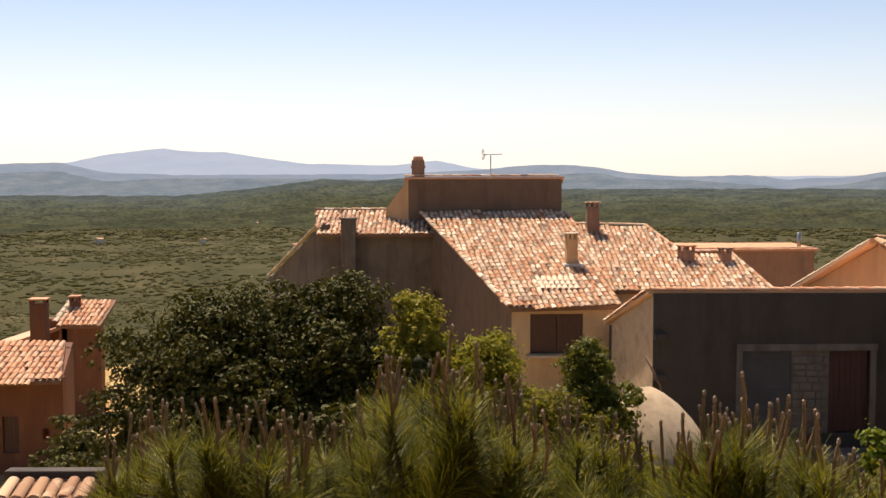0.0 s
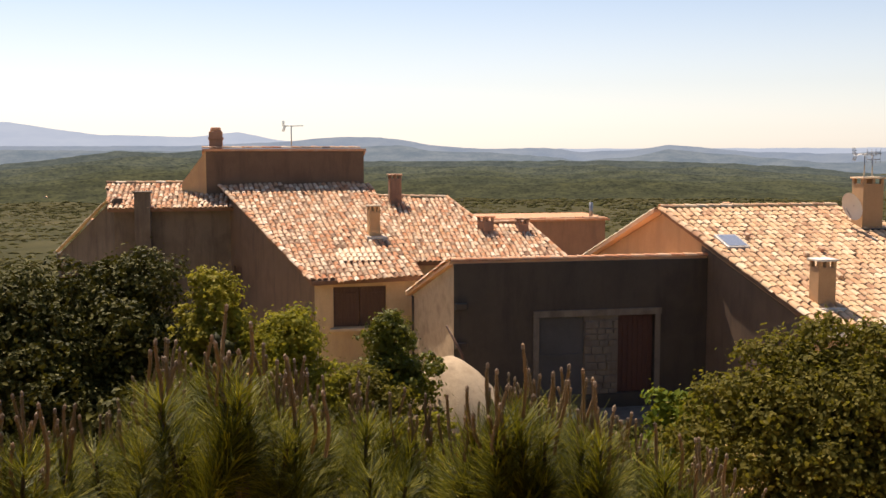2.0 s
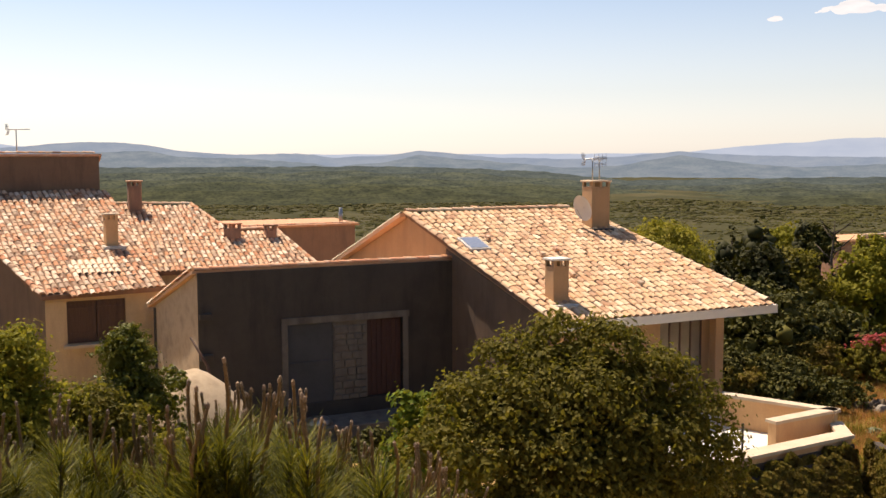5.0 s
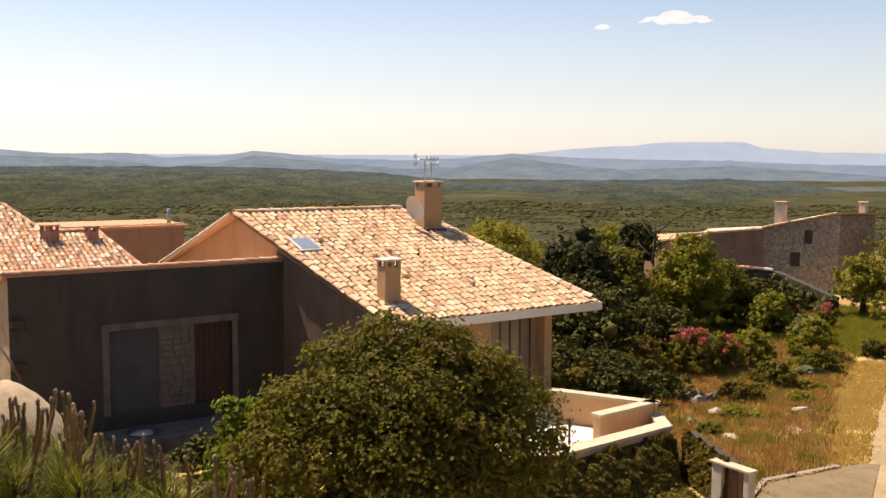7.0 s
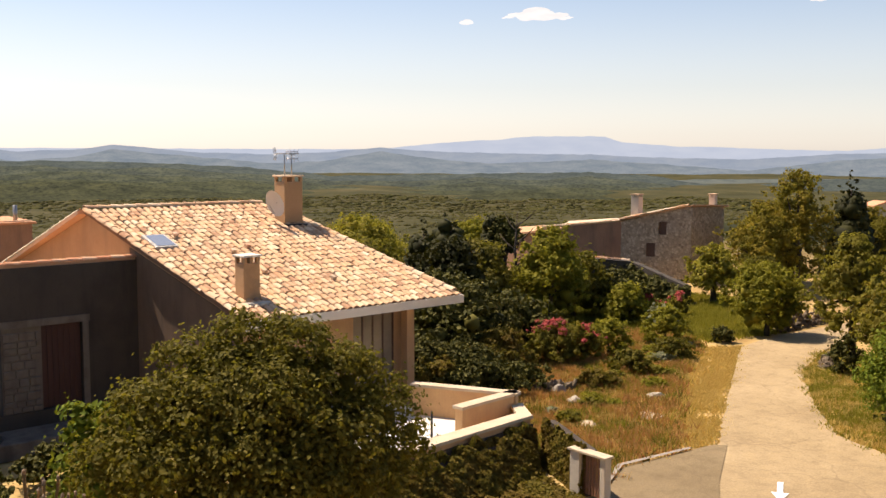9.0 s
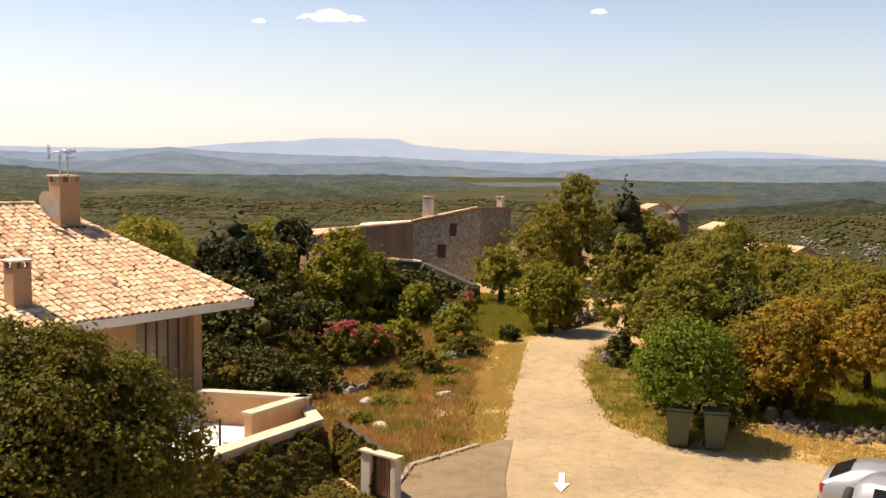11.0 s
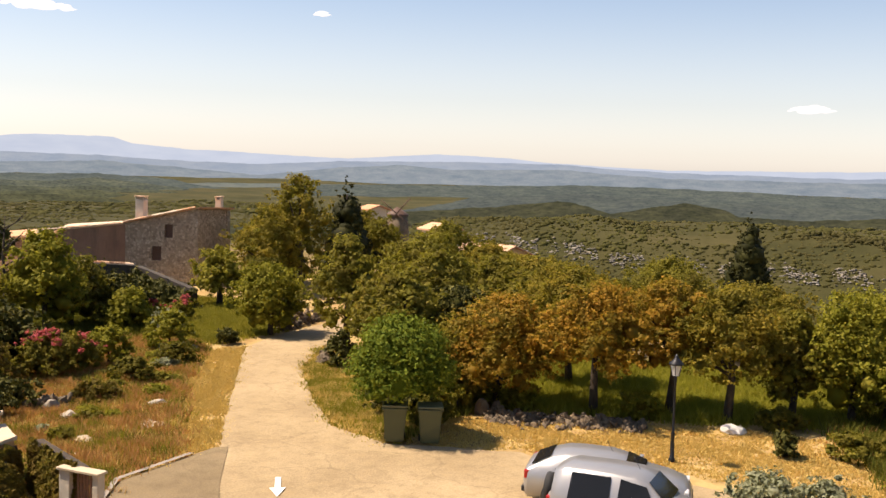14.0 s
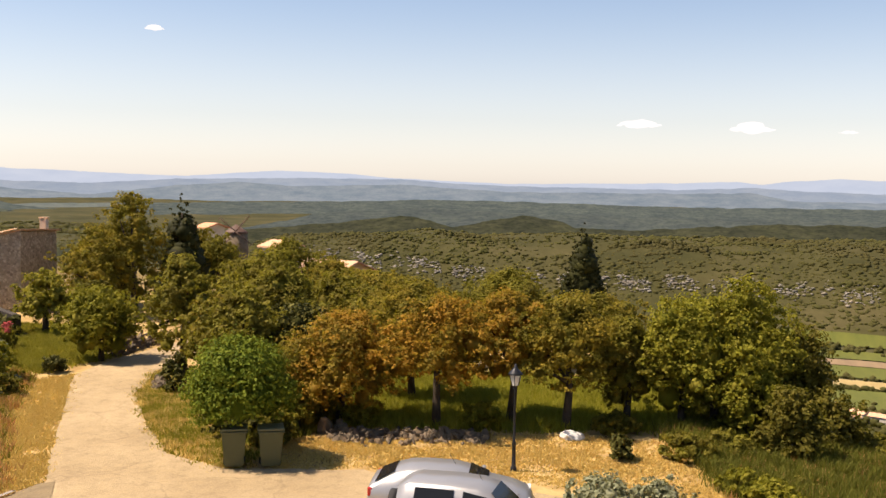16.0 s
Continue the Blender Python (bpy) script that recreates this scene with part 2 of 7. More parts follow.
def worn_asphalt(name, shade):
    """Dusty asphalt: bleached tracks, blotches, loose grit and fine cracks."""
    m, nt, b = nodes_of(name)
    c = ramp(nt, spread(nt, noise_fac(nt, 0.30, 6), 0.34, 0.66), [(0.33 * shade, 0.245 * shade, 0.138 * shade), (0.39 * shade, 0.294 * shade, 0.168 * shade), (0.44 * shade, 0.335 * shade, 0.195 * shade)])
    c = mixc(nt, 0.55, c, ramp(nt, spread(nt, noise_fac(nt, 2.3, 6, None, 0.7), 0.36, 0.64), [(0.74, 0.73, 0.70), (1, 1, 1), (1.1, 1.08, 1.02)]), "MULTIPLY")
    c = mixc(nt, 0.75, c, ramp(nt, spread(nt, noise_fac(nt, 17, 4, None, 0.75), 0.3, 0.7), [(0.62, 0.6, 0.56), (1.06, 1.05, 1.02)]), "MULTIPLY")
    g = nt.nodes.new("ShaderNodeNewGeometry")
    wob = nt.nodes.new("ShaderNodeTexNoise")
    wob.inputs["Scale"].default_value = 1.1
    lin(nt, g.outputs["Position"], wob.inputs["Vector"])
    add = nt.nodes.new("ShaderNodeVectorMath")
    lin(nt, g.outputs["Position"], add.inputs[0])
    lin(nt, wob.outputs["Color"], add.inputs[1])
    v = nt.nodes.new("ShaderNodeTexVoronoi")
    v.feature = "DISTANCE_TO_EDGE"
    v.inputs["Scale"].default_value = 0.34
    lin(nt, add.outputs[0], v.inputs["Vector"])
    c = mixc(nt, spread(nt, v.outputs["Distance"], 0.016, 0.004), c, mixc(nt, 0.22, c, (0.12, 0.085, 0.05)))
    lin(nt, c, b.inputs["Base Color"])
    b.inputs["Roughness"].default_value = 0.95
    b.inputs["Specular IOR Level"].default_value = 0.2
    bump(nt, b, noise_fac(nt, 22, 4), 0.8, 0.03)
    return m


M["pane_curtained"] = plain("pane_curtained", (0.30, 0.245, 0.18), 0.12, 0.0, 0.4, 0.5)
M["asphalt"] = worn_asphalt("worn_asphalt", 1.0)
M["drive"] = worn_asphalt("drive_asphalt", 0.6)
M["glass_dark"] = glassy("glass_dark", (0.012, 0.013, 0.014), 0.06)
M["glass_lamp"] = glassy("glass_lamp", (0.92, 0.92, 0.90), 0.3)
# pale metallic base colour stands in for sky reflected in the roof window
M["glass_sky"] = plain("glass_sky", (0.55, 0.57, 0.58), 0.08, 0.7, 0.0, 0.1)

LEAF = {
    "dark": leaf_material("leaf_dark", [(0.026, 0.028, 0.005), (0.055, 0.055, 0.009), (0.124, 0.110, 0.024)], 0.07),
    "glossy": leaf_material("leaf_glossy", [(0.060, 0.068, 0.009), (0.095, 0.105, 0.013), (0.165, 0.165, 0.026)], 0.25, 0.45),
    "olive": leaf_material("leaf_olive", [(0.068, 0.063, 0.009), (0.112, 0.097, 0.013), (0.176, 0.144, 0.024)], 0.36),
    "fresh": leaf_material("leaf_fresh", [(0.132, 0.135, 0.011), (0.211, 0.200, 0.018), (0.290, 0.253, 0.034)], 0.45),
    "yellow": leaf_material("leaf_yellow", [(0.187, 0.171, 0.018), (0.264, 0.237, 0.026), (0.352, 0.297, 0.055)], 0.45),
    "bright": leaf_material("leaf_bright", [(0.062, 0.098, 0.006), (0.106, 0.144, 0.010), (0.175, 0.206, 0.019)], 0.3),
    "oak": leaf_material("leaf_oak", [(0.163, 0.126, 0.015), (0.250, 0.185, 0.022), (0.325, 0.232, 0.031)], 0.42, 0.7, (0.13, 0.115, 0.016)),
    "oak_brown": leaf_material("leaf_oak_brown", [(0.306, 0.148, 0.017), (0.404, 0.210, 0.023), (0.318, 0.198, 0.026)], 0.42, 0.7, (0.20, 0.145, 0.02)),
    "oak_green": leaf_material("leaf_oak_green", [(0.114, 0.109, 0.012), (0.186, 0.166, 0.020), (0.257, 0.217, 0.032)], 0.42, 0.7, (0.14, 0.115, 0.018)),
    "conifer": leaf_material("leaf_conifer", [(0.016, 0.017, 0.003), (0.026, 0.027, 0.005), (0.044, 0.043, 0.009)], 0.06),
    "ivy": leaf_material("leaf_ivy", [(0.079, 0.067, 0.009), (0.125, 0.099, 0.013), (0.197, 0.138, 0.022)], 0.3, 0.7, (0.13, 0.085, 0.016), 1.2),
    "silver": leaf_material("leaf_silver", [(0.161, 0.172, 0.092), (0.230, 0.241, 0.138), (0.299, 0.299, 0.184)], 0.3),
    "needle": leaf_material("needle", [(0.022, 0.027, 0.002), (0.058, 0.066, 0.003), (0.22, 0.195, 0.008)], 0.24, 0.55, None, 0.9, 0.12),
    "flower": leaf_material("flower", [(0.50, 0.07, 0.085), (0.60, 0.14, 0.15), (0.42, 0.05, 0.06)], 0.3),
    "straw": leaf_material("straw", [(0.62, 0.43, 0.13), (0.76, 0.55, 0.19), (0.54, 0.36, 0.11)], 0.35, 0.8),
    "redgrass": leaf_material("redgrass", [(0.48, 0.19, 0.07), (0.56, 0.29, 0.12), (0.42, 0.24, 0.08)], 0.35, 0.8),
    "grass": leaf_material("grass_green", [(0.17, 0.17, 0.018), (0.26, 0.24, 0.03), (0.35, 0.29, 0.055)], 0.4, 0.8),
    "lawn": leaf_material("lawn_green", [(0.22, 0.23, 0.022), (0.32, 0.31, 0.035), (0.40, 0.36, 0.06)], 0.45, 0.8),
    "herb": leaf_material("herb", [(0.075, 0.085, 0.012), (0.12, 0.125, 0.018), (0.16, 0.15, 0.03)], 0.3, 0.8),
    "candle": surface("candle", [(0.20, 0.125, 0.045), (0.32, 0.21, 0.085)], 8.0, 90, 0.8, 0.9, 0.01, None, None, 0.0, 0.3),
    "candle_tip": surface("candle_tip", [(0.32, 0.22, 0.13), (0.44, 0.32, 0.21)], 8.0, 90, 0.8, 0.9, 0.01, None, None, 0.0, 0.3),
    "forest": leaf_material("far_forest", [(0.070, 0.070, 0.020), (0.088, 0.086, 0.025), (0.108, 0.099, 0.030), (0.078, 0.076, 0.022)], 0.4, 0.9, (0.088, 0.078, 0.028), 0.012),
}

# ---------- building helpers ----------
def part(name, bm, material, parent=None, label="", smooth=False):
    """Links a bmesh (or a finished mesh) as one mesh object under a thing."""
    if isinstance(bm, bmesh.types.BMesh):
        me = bpy.data.meshes.new(name)
        bmesh.ops.recalc_face_normals(bm, faces=bm.faces)
        bm.to_mesh(me)
        bm.free()
    else:
        me = bm
    if material and not me.materials:
        me.materials.append(material)
    if smooth:
        me.polygons.foreach_set("use_smooth", [True] * len(me.polygons))
    ob = new(name, me)
    if parent:
        ob.parent = parent
    if label:
        tagged(ob, label)
    return ob


def thing(name, label, category, group="", at=(0, 0, 0), kind=""):
    ob = new(name)
    ob.empty_display_size = 0.2
    ob.location = at
    return tagged(ob, label, category, group, kind)


def mesh_of(name, verts, faces):
    """A mesh from numpy arrays: verts (n, 3), faces (m, k)."""
    verts = np.asarray(verts, dtype=np.float32)
    faces = np.asarray(faces, dtype=np.int32)
    me = bpy.data.meshes.new(name)
    me.vertices.add(len(verts))
    me.vertices.foreach_set("co", verts.ravel())
    k = faces.shape[1]
    me.loops.add(faces.size)
    me.loops.foreach_set("vertex_index", faces.ravel())
    me.polygons.add(len(faces))
    me.polygons.foreach_set("loop_start", np.arange(0, faces.size, k, dtype=np.int32))
    me.update(calc_edges=True)
    me.validate()
    return me


def add_box(bm, x0, x1, y0, y1, z0, z1, m=None, bevel=0.0):
    vs = [bm.verts.new(Vector(p)) for p in ((x0, y0, z0), (x1, y0, z0), (x1, y1, z0), (x0, y1, z0), (x0, y0, z1), (x1, y0, z1), (x1, y1, z1), (x0, y1, z1))]
    fs = [bm.faces.new([vs[i] for i in f]) for f in ((3, 2, 1, 0), (4, 5, 6, 7), (0, 1, 5, 4), (1, 2, 6, 5), (2, 3, 7, 6), (3, 0, 4, 7))]
    if bevel:
        es = list({e for f in fs for e in f.edges})
        bv = bmesh.ops.bevel(bm, geom=es, offset=bevel, segments=2, affect="EDGES", profile=0.5)
        vs = list({v for f in bv["faces"] for v in f.verts} | {v for v in vs if v.is_valid})
    if m is not None:
        for v in vs:
            v.co = m @ v.co
    return vs


def box(name, material, parent, x0, x1, y0, y1, z0, z1, m=None, bevel=0.0, label=""):
    bm = bmesh.new()
    add_box(bm, x0, x1, y0, y1, z0, z1, m, bevel)
    return part(name, bm, material, parent, label)


def add_tube(bm, points, radii, sides=6, cap=True):
    rings = []
    for i, p in enumerate(points):
        p = Vector(p)
        a = Vector(points[max(i - 1, 0)])
        b = Vector(points[min(i + 1, len(points) - 1)])
        d = (b - a).normalized()
        u = d.cross(Vector((0.13, 0.97, 0.2)) if abs(d.y) < 0.9 else Vector((1, 0, 0.1))).normalized()
        w = d.cross(u)
        r = radii[i] if isinstance(radii, (list, tuple)) else radii
        rings.append([bm.verts.new(p + r * (math.cos(2 * math.pi * k / sides) * u + math.sin(2 * math.pi * k / sides) * w)) for k in range(sides)])
    for a, b in zip(rings, rings[1:]):
        for k in range(sides):
            bm.faces.new((a[k], a[(k + 1) % sides], b[(k + 1) % sides], b[k]))
    if cap:
        bm.faces.new(rings[0])
        bm.faces.new(list(reversed(rings[-1])))


def tube(name, material, parent, points, radii, sides=6, label="", smooth=True):
    bm = bmesh.new()
    add_tube(bm, points, radii, sides)
    return part(name, bm, material, parent, label, smooth)


def wall(parent, material, p0, p1, z0, top0, top1, thick=0.35, openings=(), name="wall", label=""):
    """A wall from p0 to p1 with a level foot and a straight top; openings are (from, to, sill, head) and go right through.
    The thickness lies to the left of the way from p0 to p1."""
    p0, p1 = Vector((*p0, 0)), Vector((*p1, 0))
    length = (p1 - p0).length
    d = (p1 - p0) / length
    n = Vector((-d.y, d.x, 0))
    us = sorted({0.0, length, *(o[0] for o in openings), *(o[1] for o in openings)})
    bm = bmesh.new()
    for ua, ub in zip(us, us[1:]):
        um = (ua + ub) / 2
        ta, tb = (top0 + (top1 - top0) * u / length for u in (ua, ub))
        spans, z = [], z0
        for o in sorted((o for o in openings if o[0] <= um <= o[1]), key=lambda q: q[2]):
            spans.append((z, z, o[2], o[2]))
            z = o[3]
        spans.append((z, z, ta, tb))
        for a0, b0, a1, b1 in spans:
            if a1 - a0 < 0.01 and b1 - b0 < 0.01:
                continue
            base = [p0 + d * ua, p0 + d * ub, p0 + d * ub + n * thick, p0 + d * ua + n * thick]
            lo, hi = (a0, b0, b0, a0), (a1, b1, b1, a1)
            vs = [bm.verts.new(q + Vector((0, 0, z))) for q, z in zip(base, lo)] + [bm.verts.new(q + Vector((0, 0, z))) for q, z in zip(base, hi)]
            for f in ((3, 2, 1, 0), (4, 5, 6, 7), (0, 1, 5, 4), (1, 2, 6, 5), (2, 3, 7, 6), (3, 0, 4, 7)):
                bm.faces.new([vs[i] for i in f])
    bmesh.ops.remove_doubles(bm, verts=bm.verts, dist=0.001)
    return part(name, bm, material, parent, label)


def slab(name, material, parent, corners, thick, label=""):
    """A flat or sloping plate with the given upper outline."""
    bm = bmesh.new()
    up = [bm.verts.new(Vector(c)) for c in corners]
    lo = [bm.verts.new(Vector(c) - Vector((0, 0, thick))) for c in corners]
    bm.faces.new(up)
    bm.faces.new(list(reversed(lo)))
    n = len(up)
    for i in range(n):
        bm.faces.new((up[i], lo[i], lo[(i + 1) % n], up[(i + 1) % n]))
    return part(name, bm, material, parent, label)


def inside(poly, x, y):
    hit = False
    for (x0, y0), (x1, y1) in zip(poly, poly[1:] + poly[:1]):
        if (y0 > y) != (y1 > y) and x < (x1 - x0) * (y - y0) / (y1 - y0) + x0:
            hit = not hit
    return hit


def tile_shape(width, length, sides=6):
    """One curved cover tile: x across, y up the slope, its lower end wider, open underneath."""
    vs, fs = [], []
    for y, r, lift in ((0.0, width * 0.5, 0.020), (length, width * 0.44, 0.0)):
        for k in range(sides + 1):
            a = math.pi * k / sides
            vs.append((-r * math.cos(a), y, r * 0.68 * math.sin(a) + lift))
    for k in range(sides):
        fs.append((k, k + 1, sides + 2 + k, sides + 1 + k))
    b = len(vs)
    for r, h, lift in ((width * 0.5, 0.68, 0.020), (width * 0.5 - 0.016, 0.64, 0.014)):
        for k in range(sides + 1):
            a = math.pi * k / sides
            vs.append((-r * math.cos(a), 0.0, r * h * math.sin(a) + lift))
    for k in range(sides):
        fs.append((b + k + 1, b + k, b + sides + 1 + k, b + sides + 2 + k))
    return np.array(vs), np.array(fs)


def tiled_roof(parent, outline, z_of, down, material, base_material, width=0.2, row=0.33, singles=300, thick=0.18, seed=1, verge=True):
    """A roof plane of curved tiles: outline in plan, z_of(x, y) its height, down the way of the water in plan."""
    rng = np.random.default_rng(seed)
    slab("roof", base_material, parent, [(x, y, z_of(x, y)) for x, y in outline], thick)
    dn = Vector((*down, 0)).normalized()
    e = 0.5
    dz = (z_of(dn.x * e, dn.y * e) - z_of(0, 0)) / e
    vdir = -Vector((dn.x, dn.y, dz)).normalized()        # up the slope
    side = Vector((-dn.y, dn.x, 0))
    dzs = z_of(side.x, side.y) - z_of(0, 0)
    udir = Vector((side.x, side.y, dzs)).normalized()
    nrm = udir.cross(vdir).normalized()
    if nrm.z < 0:
        udir = -udir
        nrm = udir.cross(vdir).normalized()
    ox, oy = outline[0]
    origin = Vector((ox, oy, z_of(ox, oy)))
    flat = [((Vector((x, y, z_of(x, y))) - origin).dot(udir), (Vector((x, y, z_of(x, y))) - origin).dot(vdir)) for x, y in outline]
    us, vs_ = [p[0] for p in flat], [p[1] for p in flat]
    spots = []
    for i in range(int((max(us) - min(us)) / width) + 1):
        for j in range(-1, int((max(vs_) - min(vs_)) / row) + 1):
            u, v = min(us) + (i + 0.5) * width, min(vs_) + j * row
            if inside(flat, u, v + row * 0.6):
                spots.append((u, v - 0.05))
    spots.sort(key=lambda s: s[1])
    tv, tf = tile_shape(width * 0.84, row * 1.2)
    shared = mesh_of("roof_tile", tv, tf)
    shared.materials.append(material)
    shared.polygons.foreach_set("use_smooth", [True] * len(shared.polygons))
    rot = Matrix((udir, vdir, nrm)).transposed().to_4x4()
    allv, allf = [], []
    for n, (u, v) in enumerate(spots):
        p = origin + udir * (u + rng.normal(0, 0.012)) + vdir * (v + rng.normal(0, 0.015)) + nrm * 0.012
        m = Matrix.Translation(p) @ rot @ Matrix.Rotation(rng.normal(0, 0.035), 4, "Z") @ Matrix.Rotation(rng.normal(0, 0.012), 4, "X")
        if n < singles:
            ob = new("roof_tile", shared)
            ob.parent = parent
            ob.matrix_basis = m
        else:
            a = np.array(m)
            allf.append(tf + len(allv) * len(tv))
            allv.append(tv @ a[:3, :3].T + a[:3, 3])
    if allv:
        me = mesh_of("upper_roof_tiles", np.concatenate(allv), np.concatenate(allf))
        me.polygons.foreach_set("use_smooth", [True] * len(me.polygons))
        tagged(part("upper_roof_tiles", me, material, parent), kind="stuff")


def ridge_tiles(parent, a, b, material, width=0.24, length=0.4):
    """A row of cover tiles along a ridge, verge or coping."""
    a, b = Vector(a), Vector(b)
    d = (b - a).normalized()
    s = d.cross(Vector((0, 0, 1))).normalized()
    n = s.cross(d)
    tv, tf = tile_shape(width, length * 1.15)
    shared = mesh_of("ridge_tile", tv, tf)
    shared.materials.append(material)
    rot = Matrix((s, d, n)).transposed().to_4x4()
    rng = np.random.default_rng(int(abs(a.x * 100) + abs(b.y * 10)))
    for i in range(max(1, int((b - a).length / length))):
        ob = new("ridge_tile", shared)
        ob.parent = parent
        ob.matrix_basis = Matrix.Translation(a + d * i * length + n * 0.01) @ rot @ Matrix.Rotation(rng.normal(0, 0.03), 4, "Z")


def chimney(parent, x, y, z0, z1, w, d, material, cap, turn=0.0, openings=True):
    """A rendered stack with vents under a capping slab."""
    m = pose(x, y, 0, 0, 0, turn)
    c = box("chimney", material, parent, -w / 2, w / 2, -d / 2, d / 2, z0, z1 - 0.22, m, 0.015)
    for sx in (-1, 1):
        for sy in (-1, 1):
            box("chimney_pier", material, c, sx * w / 2 - (sx > 0) * 0.1, sx * w / 2 + (sx < 0) * 0.1, sy * d / 2 - (sy > 0) * 0.1, sy * d / 2 + (sy < 0) * 0.1, z1 - 0.22, z1 - 0.06, m)
    if openings:
        box("chimney_pier", material, c, -0.05, 0.05, -d / 2, d / 2, z1 - 0.22, z1 - 0.06, m)
    box("chimney_cap", cap, c, -w / 2 - 0.05, w / 2 + 0.05, -d / 2 - 0.05, d / 2 + 0.05, z1 - 0.06, z1, m, 0.015)
    return c

# ---------- terrain ----------
def table(x, pairs):
    xs = np.array([p[0] for p in pairs], dtype=float)
    ys = np.array([p[1] for p in pairs], dtype=float)
    o = np.argsort(xs)
    return np.interp(x, xs[o], ys[o])


def smooth01(x):
    x = np.clip(x, 0, 1)
    return x * x * (3 - 2 * x)


# bearing in degrees (left of +y is positive): how far the village's plateau reaches
PLATEAU = [(-180, 45), (-110, 33), (-100, 36), (-92, 46), (-84, 58), (-75, 75), (-60, 100), (-45, 85), (-30, 62), (0, 58), (25, 52), (60, 45), (180, 45)]
# heights in degrees above the eye's level of the middle ridges' crests
CREST_MID = [(-67, -3.7), (-70.5, -3.1), (-75, -2.85), (-85, -2.84), (-95, -2.84), (-110, -2.7)]
CREST_FAR = [(40, -0.6), (24, -0.6), (15, -0.69), (11, -0.33), (7, 0.2), (4.6, 0.12), (2, 0.25), (-7, -0.39), (-22, -0.38), (-27, -0.53), (-31, -0.72),
             (-35.6, -1.2), (-41, -1.12), (-50, -0.97), (-53.5, -1.1), (-56.3, -1.55), (-58.5, -1.7), (-62, -1.3), (-65, -1.17), (-72, -1.05), (-78, -0.85), (-83, -0.89), (-91, -1.04), (-102, -0.91), (-130, -0.9)]


def waves(x, y, scale, seed):
    a = np.zeros_like(x)
    rng = np.random.default_rng(seed)
    for k in range(5):
        ang, ph = rng.uniform(0, 2 * np.pi, 2)
        f = (1.0 + 0.7 * k) / scale
        a += np.sin((x * np.cos(ang) + y * np.sin(ang)) * 2 * np.pi * f + ph + 1.3 * np.sin((x * np.sin(ang) - y * np.cos(ang)) * 4 * f)) / (1 + 0.6 * k)
    return a / 2.5


def ground_z(x, y):
    x, y = np.asarray(x, dtype=float), np.asarray(y, dtype=float)
    r = np.hypot(x, y) + 1e-6
    az = np.degrees(np.arctan2(-x, y))
    near = -0.09 * np.maximum(0, -x - 2) + 0.06 * waves(x, y, 14, 3)
    near = near * (1 - 0.9 * smooth01((x - 17) / 4) * smooth01((46 - r) / 6) * smooth01((30 - y) / 8))
    near = near - 0.10 * np.maximum(0, -y - 0.5) * smooth01((x - 18) / 8)
    edge = table(az, PLATEAU)
    base = -112 + 0.0129 * r + waves(x, y, 900, 5) * 5 * smooth01((r - 400) / 400) + waves(x, y, 300, 6) * 2.0 * smooth01((r - 400) / 400)
    drop = near - 0.26 * np.maximum(0, r - edge) - 0.0 * r
    k = 6.0
    z = np.where(r < edge, near, base + k * np.logaddexp(0, np.clip((drop - base) / k, -50, 50)))
    z = np.where((r >= edge) & (drop - base > 60), drop, z)
    # middle ridge with the rocks, to the right of the road
    crest = 8 + 1000 * np.tan(np.radians(table(az, CREST_MID)))
    g = np.where(r < 1000, smooth01((r - 700) / 300), np.exp(-((r - 1000) / 380) ** 2)) * smooth01((-az - 62) / 7)
    z = z + np.maximum(0, crest - z + waves(x, y, 160, 8) * 4) * g * (r > 500)
    return z


def gz(x, y):
    return float(ground_z(x, y))


